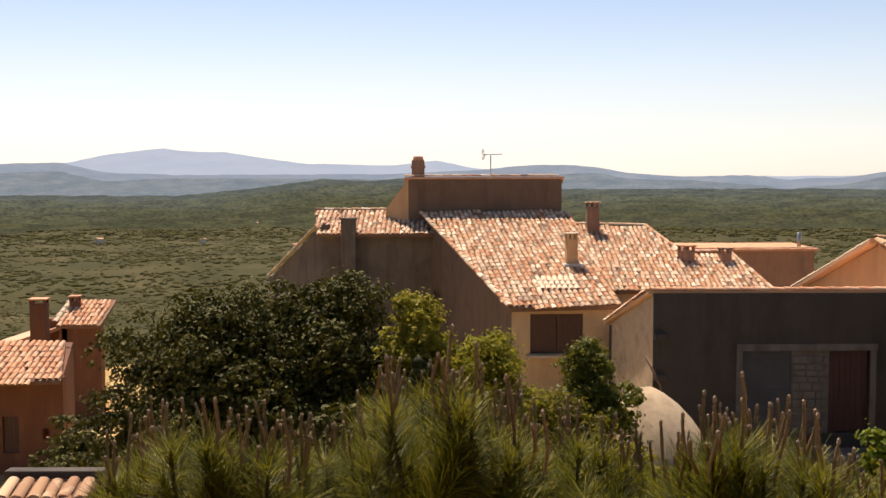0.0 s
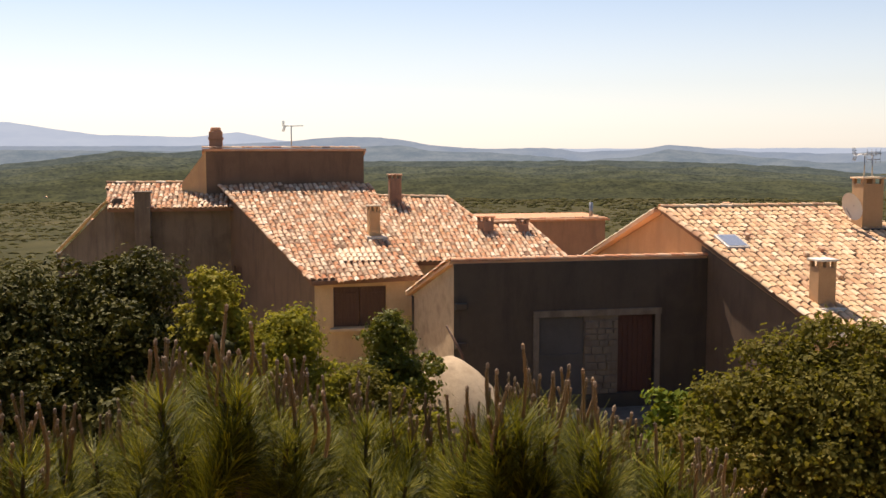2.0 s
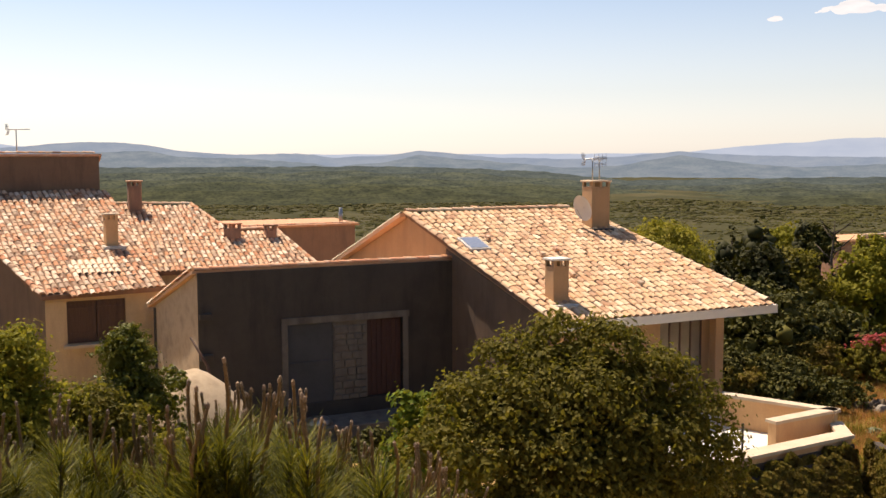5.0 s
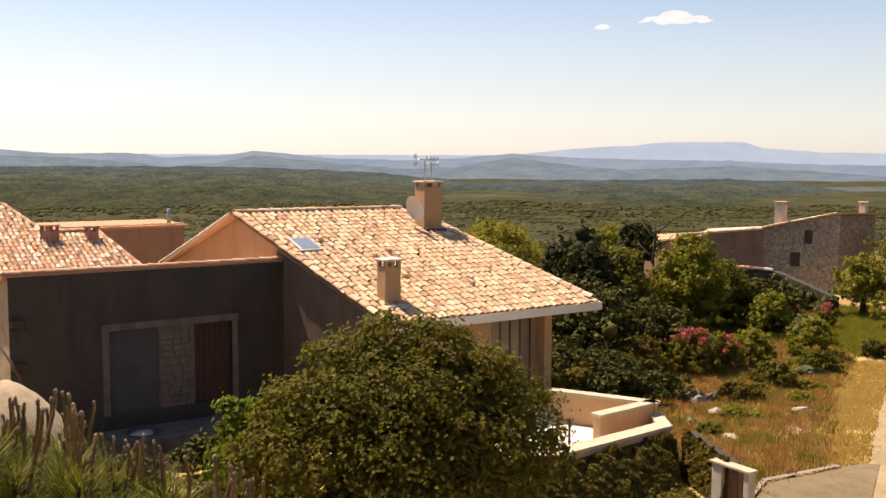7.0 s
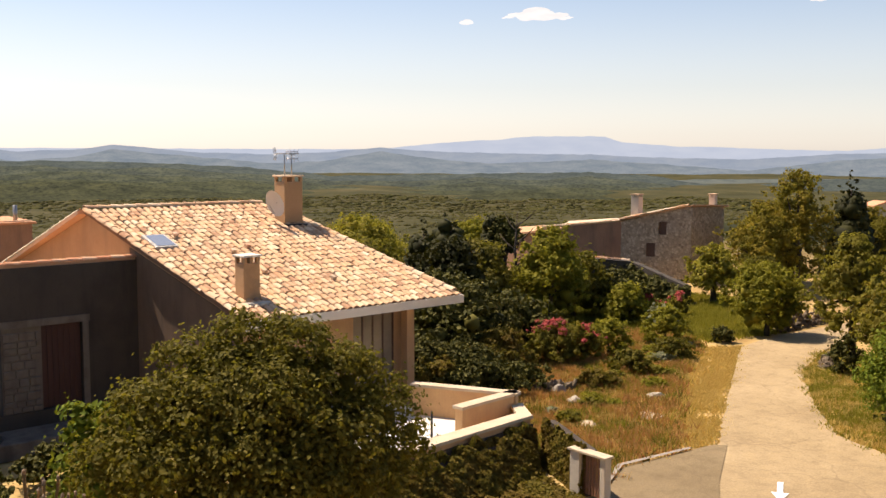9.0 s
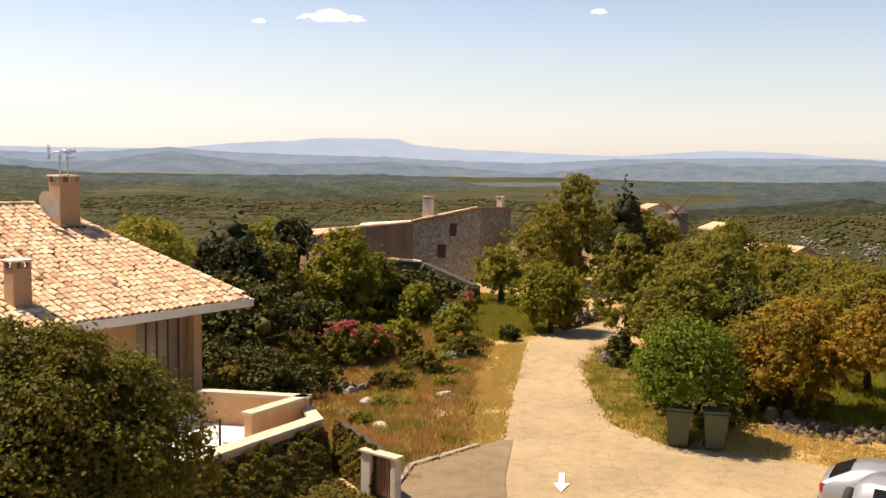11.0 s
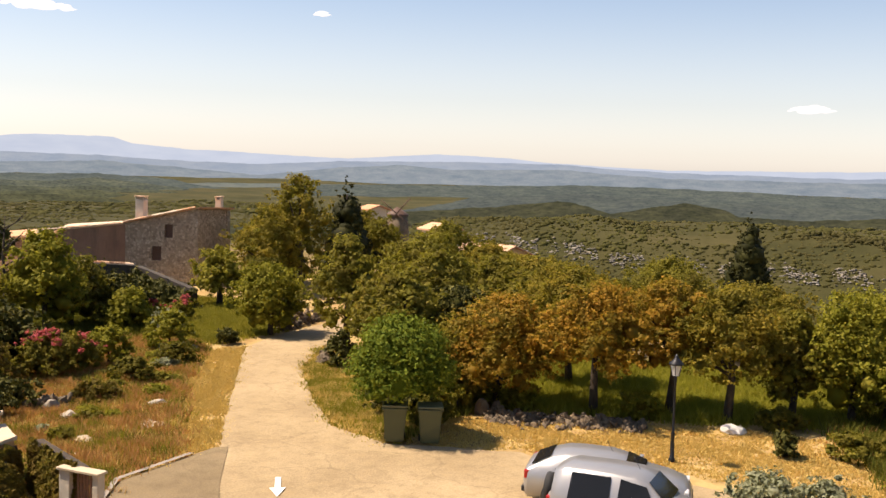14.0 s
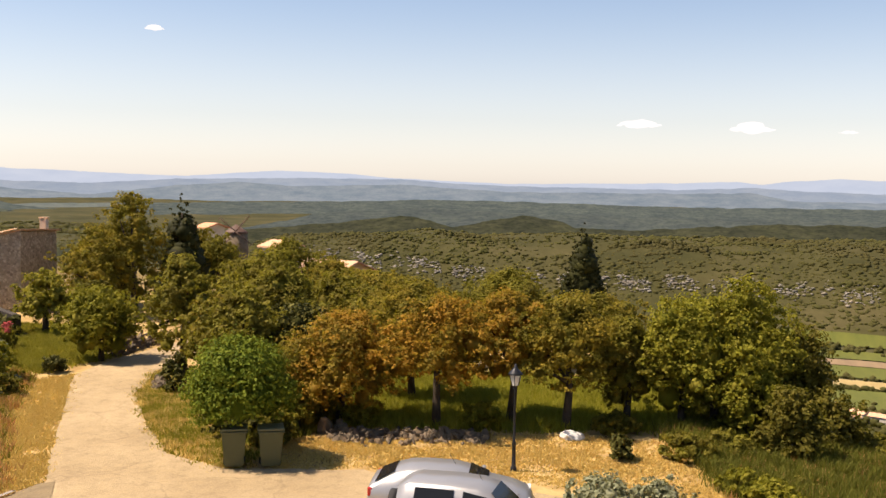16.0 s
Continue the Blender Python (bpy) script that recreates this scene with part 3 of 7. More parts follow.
def build_ground():
    rs = np.concatenate([np.arange(0.5, 100, 1.6), np.geomspace(100, 1500, 100), np.linspace(1520, 4900, 70)])
    n = 420
    az = np.radians(np.linspace(-180, 180, n, endpoint=False))
    rr, aa = np.meshgrid(rs, az, indexing="ij")
    x, y = -rr * np.sin(aa), rr * np.cos(aa)
    v = np.stack([x, y, ground_z(x, y)], -1).reshape(-1, 3)
    i, j = np.meshgrid(np.arange(len(rs) - 1), np.arange(n), indexing="ij")
    a, b = i * n + j, i * n + (j + 1) % n
    f = np.stack([a, b, b + n, a + n], -1).reshape(-1, 4)
    me = mesh_of("ground", v, f[:, ::-1])
    me.polygons.foreach_set("use_smooth", [True] * len(me.polygons))
    m, nt, b = nodes_of("ground")
    geo = nt.nodes.new("ShaderNodeNewGeometry")
    ln = nt.nodes.new("ShaderNodeVectorMath")
    ln.operation = "LENGTH"
    lin(nt, geo.outputs["Position"], ln.inputs[0])
    village = ramp(nt, spread(nt, noise_fac(nt, 0.25, 6), 0.35, 0.65), [(0.44, 0.295, 0.115), (0.34, 0.22, 0.085), (0.50, 0.35, 0.145), (0.26, 0.17, 0.06)])
    village = mixc(nt, 0.5, village, ramp(nt, noise_fac(nt, 6, 5), [(0.55, 0.55, 0.55), (1, 1, 1)]), "MULTIPLY")
    woods = ramp(nt, spread(nt, noise_fac(nt, 0.010, 7), 0.35, 0.68), [(0.046, 0.045, 0.015), (0.060, 0.056, 0.019), (0.074, 0.066, 0.024), (0.10, 0.084, 0.034)])
    woods = mixc(nt, 0.6, woods, ramp(nt, noise_fac(nt, 0.11, 5), [(0.25, 0.25, 0.25), (1, 1, 1)]), "MULTIPLY")
    open_land = mixc(nt, spread(nt, noise_fac(nt, 0.0022, 4, (1, 1, 0)), 0.62, 0.66), woods, (0.085, 0.078, 0.036))
    far = nt.nodes.new("ShaderNodeMapRange")
    far.inputs[1].default_value, far.inputs[2].default_value = 60, 110
    lin(nt, ln.outputs["Value"], far.inputs[0])
    lin(nt, mixc(nt, far.outputs[0], village, open_land), b.inputs["Base Color"])
    b.inputs["Roughness"].default_value = 1.0
    b.inputs["Specular IOR Level"].default_value = 0.1
    bump(nt, b, noise_fac(nt, 5, 4), 0.4, 0.05)
    return tagged(part("ground", me, m), "dry village ground falling to a wide wooded plain", "ground", kind="structure")


build_ground()


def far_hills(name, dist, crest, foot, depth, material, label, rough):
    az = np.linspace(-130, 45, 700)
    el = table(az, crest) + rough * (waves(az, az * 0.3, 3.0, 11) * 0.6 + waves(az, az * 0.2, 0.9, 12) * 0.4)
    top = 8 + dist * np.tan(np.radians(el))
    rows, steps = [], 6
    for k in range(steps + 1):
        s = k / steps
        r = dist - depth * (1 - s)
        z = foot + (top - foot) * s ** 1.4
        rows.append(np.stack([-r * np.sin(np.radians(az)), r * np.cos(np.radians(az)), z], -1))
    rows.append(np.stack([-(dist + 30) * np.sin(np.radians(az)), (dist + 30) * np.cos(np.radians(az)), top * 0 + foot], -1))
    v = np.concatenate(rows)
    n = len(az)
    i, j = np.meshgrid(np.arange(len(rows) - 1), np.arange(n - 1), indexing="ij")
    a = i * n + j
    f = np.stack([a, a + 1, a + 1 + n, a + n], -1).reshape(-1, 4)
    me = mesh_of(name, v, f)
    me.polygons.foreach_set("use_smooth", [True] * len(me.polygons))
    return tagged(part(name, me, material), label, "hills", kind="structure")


CREST_BLUE = [(45, 1.0), (23.8, 1.05), (20.8, 1.12), (18.8, 0.61), (15, 0.46), (2.7, 0.5), (-2.5, 0.75), (-5.2, 1.0), (-7, 0.99), (-8.9, 0.82), (-10.4, 0.52), (-13.6, 0.28),
              (-16.8, 0.37), (-19, 0.12), (-22, 0.23), (-23.8, 0.5), (-25.8, 0.34), (-27.7, 0.13), (-32, 0), (-35, 0.1), (-38.5, 0.42), (-40, 0.25), (-44.5, 0.1), (-50.6, 0.02),
              (-54, -0.13), (-59, -0.2), (-63.5, 0.1), (-67, 0.18), (-70, 0.26), (-75.8, 0.28), (-79, 0.1), (-82, 0), (-91.6, -0.07), (-95.5, 0.13), (-97.5, 0), (-102, -0.11), (-130, 0.2)]
CREST_PALE = [(45, 1.0), (22, 1.0), (20.5, 1.13), (18.2, 1.62), (15.6, 1.92), (14.3, 1.77), (12.2, 1.72), (9.7, 1.34), (7.8, 1.09), (2.7, 0.99), (0.4, 1.27), (-1.8, 0.82),
              (-8, 0.3), (-38, 0.3), (-39.8, 0.45), (-42, 0.69), (-43.7, 0.80), (-45.1, 0.84), (-46.2, 0.99), (-47.4, 1.06), (-51.1, 1.04), (-52.1, 0.73), (-54.9, 0.5), (-57.4, 0.46), (-60, 0.35), (-63.8, 0.26), (-69, 0.66), (-72.8, 0.56), (-75.6, 0.33),
              (-82, 0.12), (-91.6, 0.31), (-94.6, 0.45), (-96, 0.29), (-97.5, 0.5), (-100, 0.66), (-102, 0.59), (-130, 0.5)]
# two wooded humps in front of the long ridge, to the south
CREST_HUMP = [(-62, -3.6), (-66, -2.75), (-69.7, -2.46), (-72.9, -2.19), (-74.5, -1.95), (-76, -1.81), (-77.2, -1.97), (-77.9, -2.11), (-78.9, -2.39), (-80.4, -2.15), (-81.8, -1.85), (-83, -1.69), (-84.2, -1.78), (-85.1, -1.95), (-86, -2.36), (-90, -2.35), (-93, -2.1), (-96, -1.9), (-100, -1.8), (-112, -1.9)]
far_hills("backdrop_humps", 1500, [(45, -5.0)] + CREST_HUMP, -110, 300, backdrop_glow("humps", (0.040, 0.042, 0.025), (0.066, 0.064, 0.038), 1.0, 0.05, 0.6), "dark wooded humps beyond the scrubby ridge", 0.10)
far_hills("backdrop_near_ridge", 1900, [(a, e - 0.62 - 4.0 * float(smooth01((a + 68) / 9)) + 0.16 * math.sin(a * 0.31)) for a, e in CREST_FAR], -110, 420, backdrop_glow("near_ridge", (0.066, 0.078, 0.072), (0.090, 0.100, 0.090), 1.0, 0.05, 0.45), "dark wooded ridge beyond the valley", 0.14)
# the plain's wooded swells, each painted paler than the one before for haze
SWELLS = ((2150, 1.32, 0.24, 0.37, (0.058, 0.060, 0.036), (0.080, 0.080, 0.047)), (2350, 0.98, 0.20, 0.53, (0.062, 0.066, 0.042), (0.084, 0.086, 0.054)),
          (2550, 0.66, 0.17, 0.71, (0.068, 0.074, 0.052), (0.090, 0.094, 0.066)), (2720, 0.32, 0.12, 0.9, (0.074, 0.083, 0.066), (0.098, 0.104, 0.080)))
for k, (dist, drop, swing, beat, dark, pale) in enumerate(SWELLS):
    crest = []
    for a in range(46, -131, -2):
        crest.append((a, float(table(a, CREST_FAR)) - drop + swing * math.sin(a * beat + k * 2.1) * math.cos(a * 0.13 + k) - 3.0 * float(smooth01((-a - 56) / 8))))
    far_hills("backdrop_swell_%d" % (k + 1), dist, crest, -105, 180, backdrop_glow("swell_%d" % (k + 1), dark, pale, 1.0, 0.03, 0.75), "low wooded swell of the plain", 0.05)
far_hills("backdrop_wooded_ridge", 2900, CREST_FAR, -100, 480, backdrop_glow("wooded_ridge", (0.070, 0.084, 0.078), (0.098, 0.110, 0.098), 1.0, 0.04, 0.5), "hazy green wooded ridge across the plain", 0.06)
far_hills("backdrop_valley", 3120, [(45, -3), (-36, -2.6), (-46, -1.7), (-52, -1.45), (-57, -1.3), (-64, -1.22), (-75, -1.25), (-100, -1.25), (-130, -1.25)], -77, 190, backdrop_glow("valley", (0.108, 0.124, 0.115), (0.148, 0.158, 0.138), 1.0, 0.02, 0.35), "hazy valley floor with pale fields", 0.04)
far_hills("backdrop_low_hills", 4000, [(a, e - 0.38 + 0.16 * math.sin(a * 0.47 + 1) + 0.08 * math.sin(a * 1.3)) for a, e in CREST_BLUE], -110, 400, backdrop_glow("low_hills", (0.135, 0.170, 0.200), (0.185, 0.215, 0.238), 1.0, 0.012, 0.2), "hazy blue-green lower hills before the horizon", 0.05)
far_hills("backdrop_blue_hills", 4300, CREST_BLUE, -110, 500, backdrop_glow("blue_hills", (0.185, 0.228, 0.285), (0.225, 0.262, 0.305), 1.0, 0.008, 0.12), "hazy blue wooded hills along the horizon", 0.04)
far_hills("backdrop_pale_mountains", 4750, CREST_PALE, -60, 200, backdrop_glow("pale_mountains", (0.30, 0.35, 0.425), (0.33, 0.378, 0.445), 1.0), "pale blue mountains on the skyline", 0.03)


# ---------- far woods, rocks, fields, clouds ----------
def ico(sub):
    if sub == 0:
        v = np.array([(1, 0, 0), (0, 1, 0), (-1, 0, 0), (0, -1, 0), (0, 0, 1), (0, 0, -0.6)], float)
        return v, np.array([(0, 1, 4), (1, 2, 4), (2, 3, 4), (3, 0, 4), (1, 0, 5), (2, 1, 5), (3, 2, 5), (0, 3, 5)])
    bm = bmesh.new()
    bmesh.ops.create_icosphere(bm, subdivisions=sub, radius=1.0)
    v = np.array([p.co[:] for p in bm.verts])
    f = np.array([[q.index for q in g.verts] for g in bm.faces])
    bm.free()
    return v, f


def scatter(name, material, label, category, sub, spots, seed, jag=0.28):
    """spots: rows of x, y, z, radius, height; one joined mesh of uneven clumps."""
    rng = np.random.default_rng(seed)
    v0, f0 = ico(sub)
    spots = np.asarray(spots)
    n, k = len(spots), len(v0)
    scale = np.stack([spots[:, 3], spots[:, 3] * rng.uniform(0.8, 1.25, n), spots[:, 4]], -1)
    v = v0[None] * (1 + rng.uniform(-jag, jag, (n, k, 1))) * scale[:, None] + spots[:, None, :3]
    f = f0[None] + (np.arange(n) * k)[:, None, None]
    me = mesh_of(name, v.reshape(-1, 3), f.reshape(-1, 3))
    if sub < 2:
        me.polygons.foreach_set("use_smooth", [True] * len(me.polygons))
    return tagged(part(name, me, material), label, category, kind="stuff")


def polar_spots(r0, r1, spacing, size, seed, az0=-112, az1=30, thin=0.0, tall=(0.3, 0.62)):
    rng = np.random.default_rng(seed)
    n = int(np.radians(az1 - az0) / 2 * (r1 ** 2 - r0 ** 2) / spacing ** 2)
    r = np.sqrt(rng.uniform(r0 ** 2, r1 ** 2, n))
    az = np.radians(rng.uniform(az0, az1, n))
    x, y = -r * np.sin(az), r * np.cos(az)
    keep = waves(x, y, 420, 21) + 0.6 * waves(x, y, 130, 22) + rng.normal(0, 0.35, n) > thin
    deg = np.degrees(az)
    keep &= ~((deg < -93) & (r > 470) & (r < 775))          # the cultivated valley
    x, y, r = x[keep], y[keep], r[keep]
    s = size * rng.uniform(0.45, 1.5, len(x)) * (1 + 0.25 * waves(x, y, 260, 23))
    h = s * rng.uniform(*tall, len(x))
    return np.stack([x, y, ground_z(x, y) - 0.12 * h, s, h], -1)


scatter("hillside_trees", LEAF["forest"], "dense dark green woodland on the slopes below the village", "woods", 1, polar_spots(120, 420, 3.6, 1.6, 1, -100, 30, thin=-1.1, tall=(0.45, 0.85)), 1)
scatter("slope_bushes", LEAF["oak_green"], "olive-green scrub on the steep slope below the lane", "scrub", 2, polar_spots(44, 125, 3.6, 1.25, 7, -112, -84, thin=-1.2), 7)
scatter("plain_trees", LEAF["forest"], "dark green scrub woodland covering the plain", "woods", 0, np.concatenate([polar_spots(400, 700, 3.5, 1.9, 2, -70, 30, thin=-0.8, tall=(0.4, 0.8)), polar_spots(700, 1000, 6.0, 2.6, 5, -62, 30, thin=-0.4, tall=(0.3, 0.5)), polar_spots(1000, 1800, 10, 4.6, 3, thin=-0.3, tall=(0.25, 0.45))]), 2, 0.35)
scatter("ridge_trees", LEAF["forest"], "dense dark scrub covering the ridge", "woods", 1, polar_spots(560, 1060, 4.9, 2.0, 11, -108, -62, thin=-0.7, tall=(0.45, 0.9)), 12, 0.4)
scatter("far_plain_trees", LEAF["forest"], "distant dark woodland on the plain", "woods", 1, polar_spots(1800, 2200, 12, 6.0, 4, -62, 30, thin=-0.8, tall=(0.2, 0.4)), 3, 0.35)


def rocks_on_ridge():
    """Limestone breaking out along two bands of the slope, given by bearing and by how far below the eye they lie."""
    rng = np.random.default_rng(8)
    n = 2200
    deg = rng.uniform(-106, -70, n)
    low = table(deg, [(-70, -3.9), (-74, -4.2), (-77, -4.5), (-80, -4.95), (-83, -5.2), (-90, -5.2), (-100, -5.3), (-106, -5.3)])
    low = low + rng.normal(0, 0.10, n) + 0.12 * np.sin(deg * 1.7) + rng.choice([0, 0, -0.35, 0.22], n)
    rr = np.arange(560, 1000, 6.0)
    az = np.radians(deg)
    gx, gy = -np.sin(az)[:, None] * rr, np.cos(az)[:, None] * rr
    el = np.degrees(np.arctan2(ground_z(gx, gy) + 1.5 - 8, rr[None]))
    k = np.argmin(np.abs(el - low[:, None]), axis=1)
    r = rr[k] + rng.uniform(-3, 3, n)
    x, y = -r * np.sin(az), r * np.cos(az)
    keep = np.sin(deg * 2.1) + 0.8 * np.sin(deg * 5.3 + 1) + rng.normal(0, 0.5, n) > -0.3
    x, y = x[keep], y[keep]
    s = rng.uniform(0.3, 1.1, len(x)) * rng.uniform(0.5, 1.1, len(x))
    return np.stack([x, y, ground_z(x, y) + 0.9, s * 1.9, s * 0.9], -1)


scatter("limestone_outcrop", M["far_rock"], "pale limestone outcrops along a scrubby ridge", "rocks", 1, rocks_on_ridge(), 9, 0.4)


def field(az0, az1, r0, r1, material, label):
    n = 14
    v, f = [], []
    for i in range(n + 1):
        for j in range(n + 1):
            az = radians(az0 + (az1 - az0) * i / n)
            r = r0 + (r1 - r0) * j / n
            x, y = -r * math.sin(az), r * math.cos(az)
            v.append((x, y, gz(x, y) + 0.9))
    for i in range(n):
        for j in range(n):
            a = i * (n + 1) + j
            f.append((a, a + 1, a + n + 2, a + n + 1))
    tagged(part("ground_field", mesh_of("ground_field", v, f), material), label, "field", kind="structure")


F_GREEN = surface("field_green", [(0.080, 0.090, 0.006), (0.115, 0.120, 0.011)], 0.02, 0.4, 1.0, 0, 0, (1, 6, 1))
F_STRAW = surface("field_straw", [(0.32, 0.23, 0.08), (0.38, 0.28, 0.11)], 0.02, 0.4, 1.0, 0, 0, (1, 6, 1))
F_BROWN = surface("field_brown", [(0.20, 0.135, 0.07), (0.27, 0.185, 0.095)], 0.02, 0.4, 1.0, 0, 0, (1, 6, 1))
field(-112, -96, 742, 768, F_GREEN, "green field on the valley floor")
field(-112, -96, 706, 730, F_GREEN, "green vineyard on the valley floor")
field(-112, -96, 682, 703, F_BROWN, "bare brown field on the valley floor")
field(-112, -96, 645, 680, F_GREEN, "green field beside the brown one")
field(-112, -95, 616, 638, F_STRAW, "pale mown field on the valley floor")
field(-112, -95, 556, 610, F_GREEN, "green field beside valley houses")


def hedge_rows():
    rng = np.random.default_rng(31)
    rows = []
    for r0, wide, n in ((735, 4, 260), (642, 2, 60), (612, 1.5, 90), (548, 6, 120), (510, 22, 500)):
        deg = rng.uniform(-112, -94, n)
        r = r0 + rng.normal(0, wide, n) + (deg + 100) * (1.2 if r0 == 735 else 0)
        x, y = -r * np.sin(np.radians(deg)), r * np.cos(np.radians(deg))
        z = rng.uniform(0.9, 2.4, n)
        rows.append(np.stack([x, y, ground_z(x, y) + z * 0.5 + 0.6, z * 1.1, z], -1))
    return np.concatenate(rows)


scatter("valley_hedges", LEAF["forest"], "dark green hedges and trees between the valley fields", "hedge", 1, hedge_rows(), 33, 0.35)


def cloud(az, el, width, height, seed):
    rng = np.random.default_rng(seed)
    d = 4600
    c = np.array([-d * math.sin(radians(az)), d * math.cos(radians(az)), 8 + d * math.tan(radians(el))])
    side = np.array([math.cos(radians(az)), math.sin(radians(az)), 0])
    v0, f0 = ico(2)
    vs, fs = [], []
    for i in range(44):
        u = rng.uniform(-1, 1)
        h = (1 - u * u) * rng.uniform(-0.2, 1.0)
        s = height * rng.uniform(0.25, 0.55) * (1.1 - abs(u))
        p = c + side * u * width + np.array([0, 0, h * height * 0.7])
        fs.append(f0 + len(vs) * len(v0))
        vs.append(p + v0 * np.array([s * 2.6, s * 2.6, s * 0.8]))
    me = mesh_of("cloud", np.concatenate(vs), np.concatenate(fs))
    me.polygons.foreach_set("use_smooth", [True] * len(me.polygons))
    tagged(part("backdrop_cloud", me, M_CLOUD), "small white fair-weather cloud in the blue sky", "cloud", kind="structure")


# daylight on the clouds is painted as an even glow
M_CLOUD = backdrop_glow("cloud", (0.54, 0.55, 0.55), (0.64, 0.64, 0.63), 1.0)
for i, (az, el, w, h) in enumerate([(-47.3, 7.6, 160, 45), (-43.3, 7.35, 32, 18), (-62.3, 8.15, 42, 18), (-89.3, 3.5, 105, 32), (-95.4, 3.25, 100, 34), (-100.3, 3.1, 45, 10)]):
    cloud(az, el, w, h, i)


# ---------- road and parking ----------
def ribbon(name, left, right, material, lift, label, category, kind="structure", cuts=6):
    """A strip between two lines in plan that lies on the ground."""
    def dense(line):
        out = []
        for (x0, y0), (x1, y1) in zip(line, line[1:]):
            k = max(2, int(math.hypot(x1 - x0, y1 - y0) / 0.8))
            out += [(x0 + (x1 - x0) * i / k, y0 + (y1 - y0) * i / k) for i in range(k)]
        return out + [line[-1]]
    a, b = dense(left), dense(right)
    n = max(len(a), len(b))
    v, f = [], []
    for i in range(n):
        p, q = a[min(i * len(a) // n, len(a) - 1)], b[min(i * len(b) // n, len(b) - 1)]
        for k in range(cuts + 1):
            x, y = p[0] + (q[0] - p[0]) * k / cuts, p[1] + (q[1] - p[1]) * k / cuts
            v.append((x, y, gz(x, y) + lift))
    for i in range(n - 1):
        for k in range(cuts):
            o = i * (cuts + 1) + k
            f.append((o, o + 1, o + cuts + 2, o + cuts + 1))
    return tagged(part(name, mesh_of(name, v, f), material), label, category, kind=kind)


def lane(left, right, lift):
    """The lane, from edge to edge, with worn uneven sides; both lines have the same number of corners."""
    rng = np.random.default_rng(5)
    v, f, cuts = [], [], 12
    rows = []
    for (a, b), (c, d) in zip(zip(left, left[1:]), zip(right, right[1:])):
        for i in range(8):
            s = i / 8
            rows.append(((a[0] + (b[0] - a[0]) * s, a[1] + (b[1] - a[1]) * s), (c[0] + (d[0] - c[0]) * s, c[1] + (d[1] - c[1]) * s)))
    for p, q in rows:
        w0, w1 = rng.normal(0, 0.012, 2)
        for k in range(cuts + 1):
            u = -w0 + (1 + w0 + w1) * k / cuts
            x, y = p[0] + (q[0] - p[0]) * u, p[1] + (q[1] - p[1]) * u
            v.append((x, y, gz(x, y) + lift))
    for i in range(len(rows) - 1):
        for k in range(cuts):
            o = i * (cuts + 1) + k
            f.append((o, o + 1, o + cuts + 2, o + cuts + 1))
    tagged(part("road", mesh_of("road", v, f), M["asphalt"]), "pale dusty worn asphalt lane widening into a parking area", "road", kind="structure")


lane([(15.5, 4.0), (16.8, 7.0), (17.6, 10.0), (19.3, 13.0), (24.5, 15.15), (26.5, 16.4), (31.5, 19.2), (37.4, 22.4), (41.5, 23.0), (47.0, 22.4), (52.0, 20.0)],
     [(20.0, -8.0), (25.0, -3.0), (27.0, 3.0), (27.8, 7.6), (26.85, 11.2), (27.9, 13.5), (30.9, 15.8), (35.1, 18.5), (41.0, 20.3), (47.0, 20.2), (52.0, 17.5)], 0.045)
ribbon("pavement_drive", [(18.3, 13.9), (18.7, 14.5), (19.7, 15.1), (20.9, 15.7), (24.3, 15.3)], [(18.0, 9.9), (18.9, 11.1), (19.9, 12.2), (21.7, 13.4), (24.6, 15.0)], M["drive"], 0.062, "slightly darker asphalt driveway in front of the gate", "pavement")
ribbon("kerb", [(19.6, 15.25), (20.9, 15.85), (23.5, 15.5)], [(19.65, 15.1), (20.9, 15.7), (23.5, 15.37)], M["kerb"], 0.12, "low pale stone kerb along the driveway", "kerb", cuts=1)


def flat_mark(name, points, label, category):
    bm = bmesh.new()
    bm.faces.new([bm.verts.new((x, y, gz(x, y) + 0.072)) for x, y in points])
    tagged(part(name, bm, M["white_paint"]), label, category)


def arrow_mark():
    c, d = Vector((22.15, 12.05)), Vector((-0.88, -0.48))
    s = Vector((-d.y, d.x))
    pts = [(0.75, 0.07), (-0.05, 0.07), (-0.05, 0.2), (-0.7, 0), (-0.05, -0.2), (-0.05, -0.07), (0.75, -0.07)]
    flat_mark("road_arrow", [tuple(c - d * u + s * w) for u, w in pts], "white painted arrow on the asphalt", "road marking")


arrow_mark()
for cx, cy in ((19.0, 12.72), (19.55, 12.2)):
    u, w = Vector((0.42, -0.28)), Vector((0.13, 0.2))
    q = Vector((cx, cy))
    flat_mark("road_marking", [tuple(q + u * a + w * b) for a, b in ((-0.5, -0.5), (0.46, -0.52), (0.5, 0.5), (-0.47, 0.46))], "worn white paint patch on the driveway", "road marking")

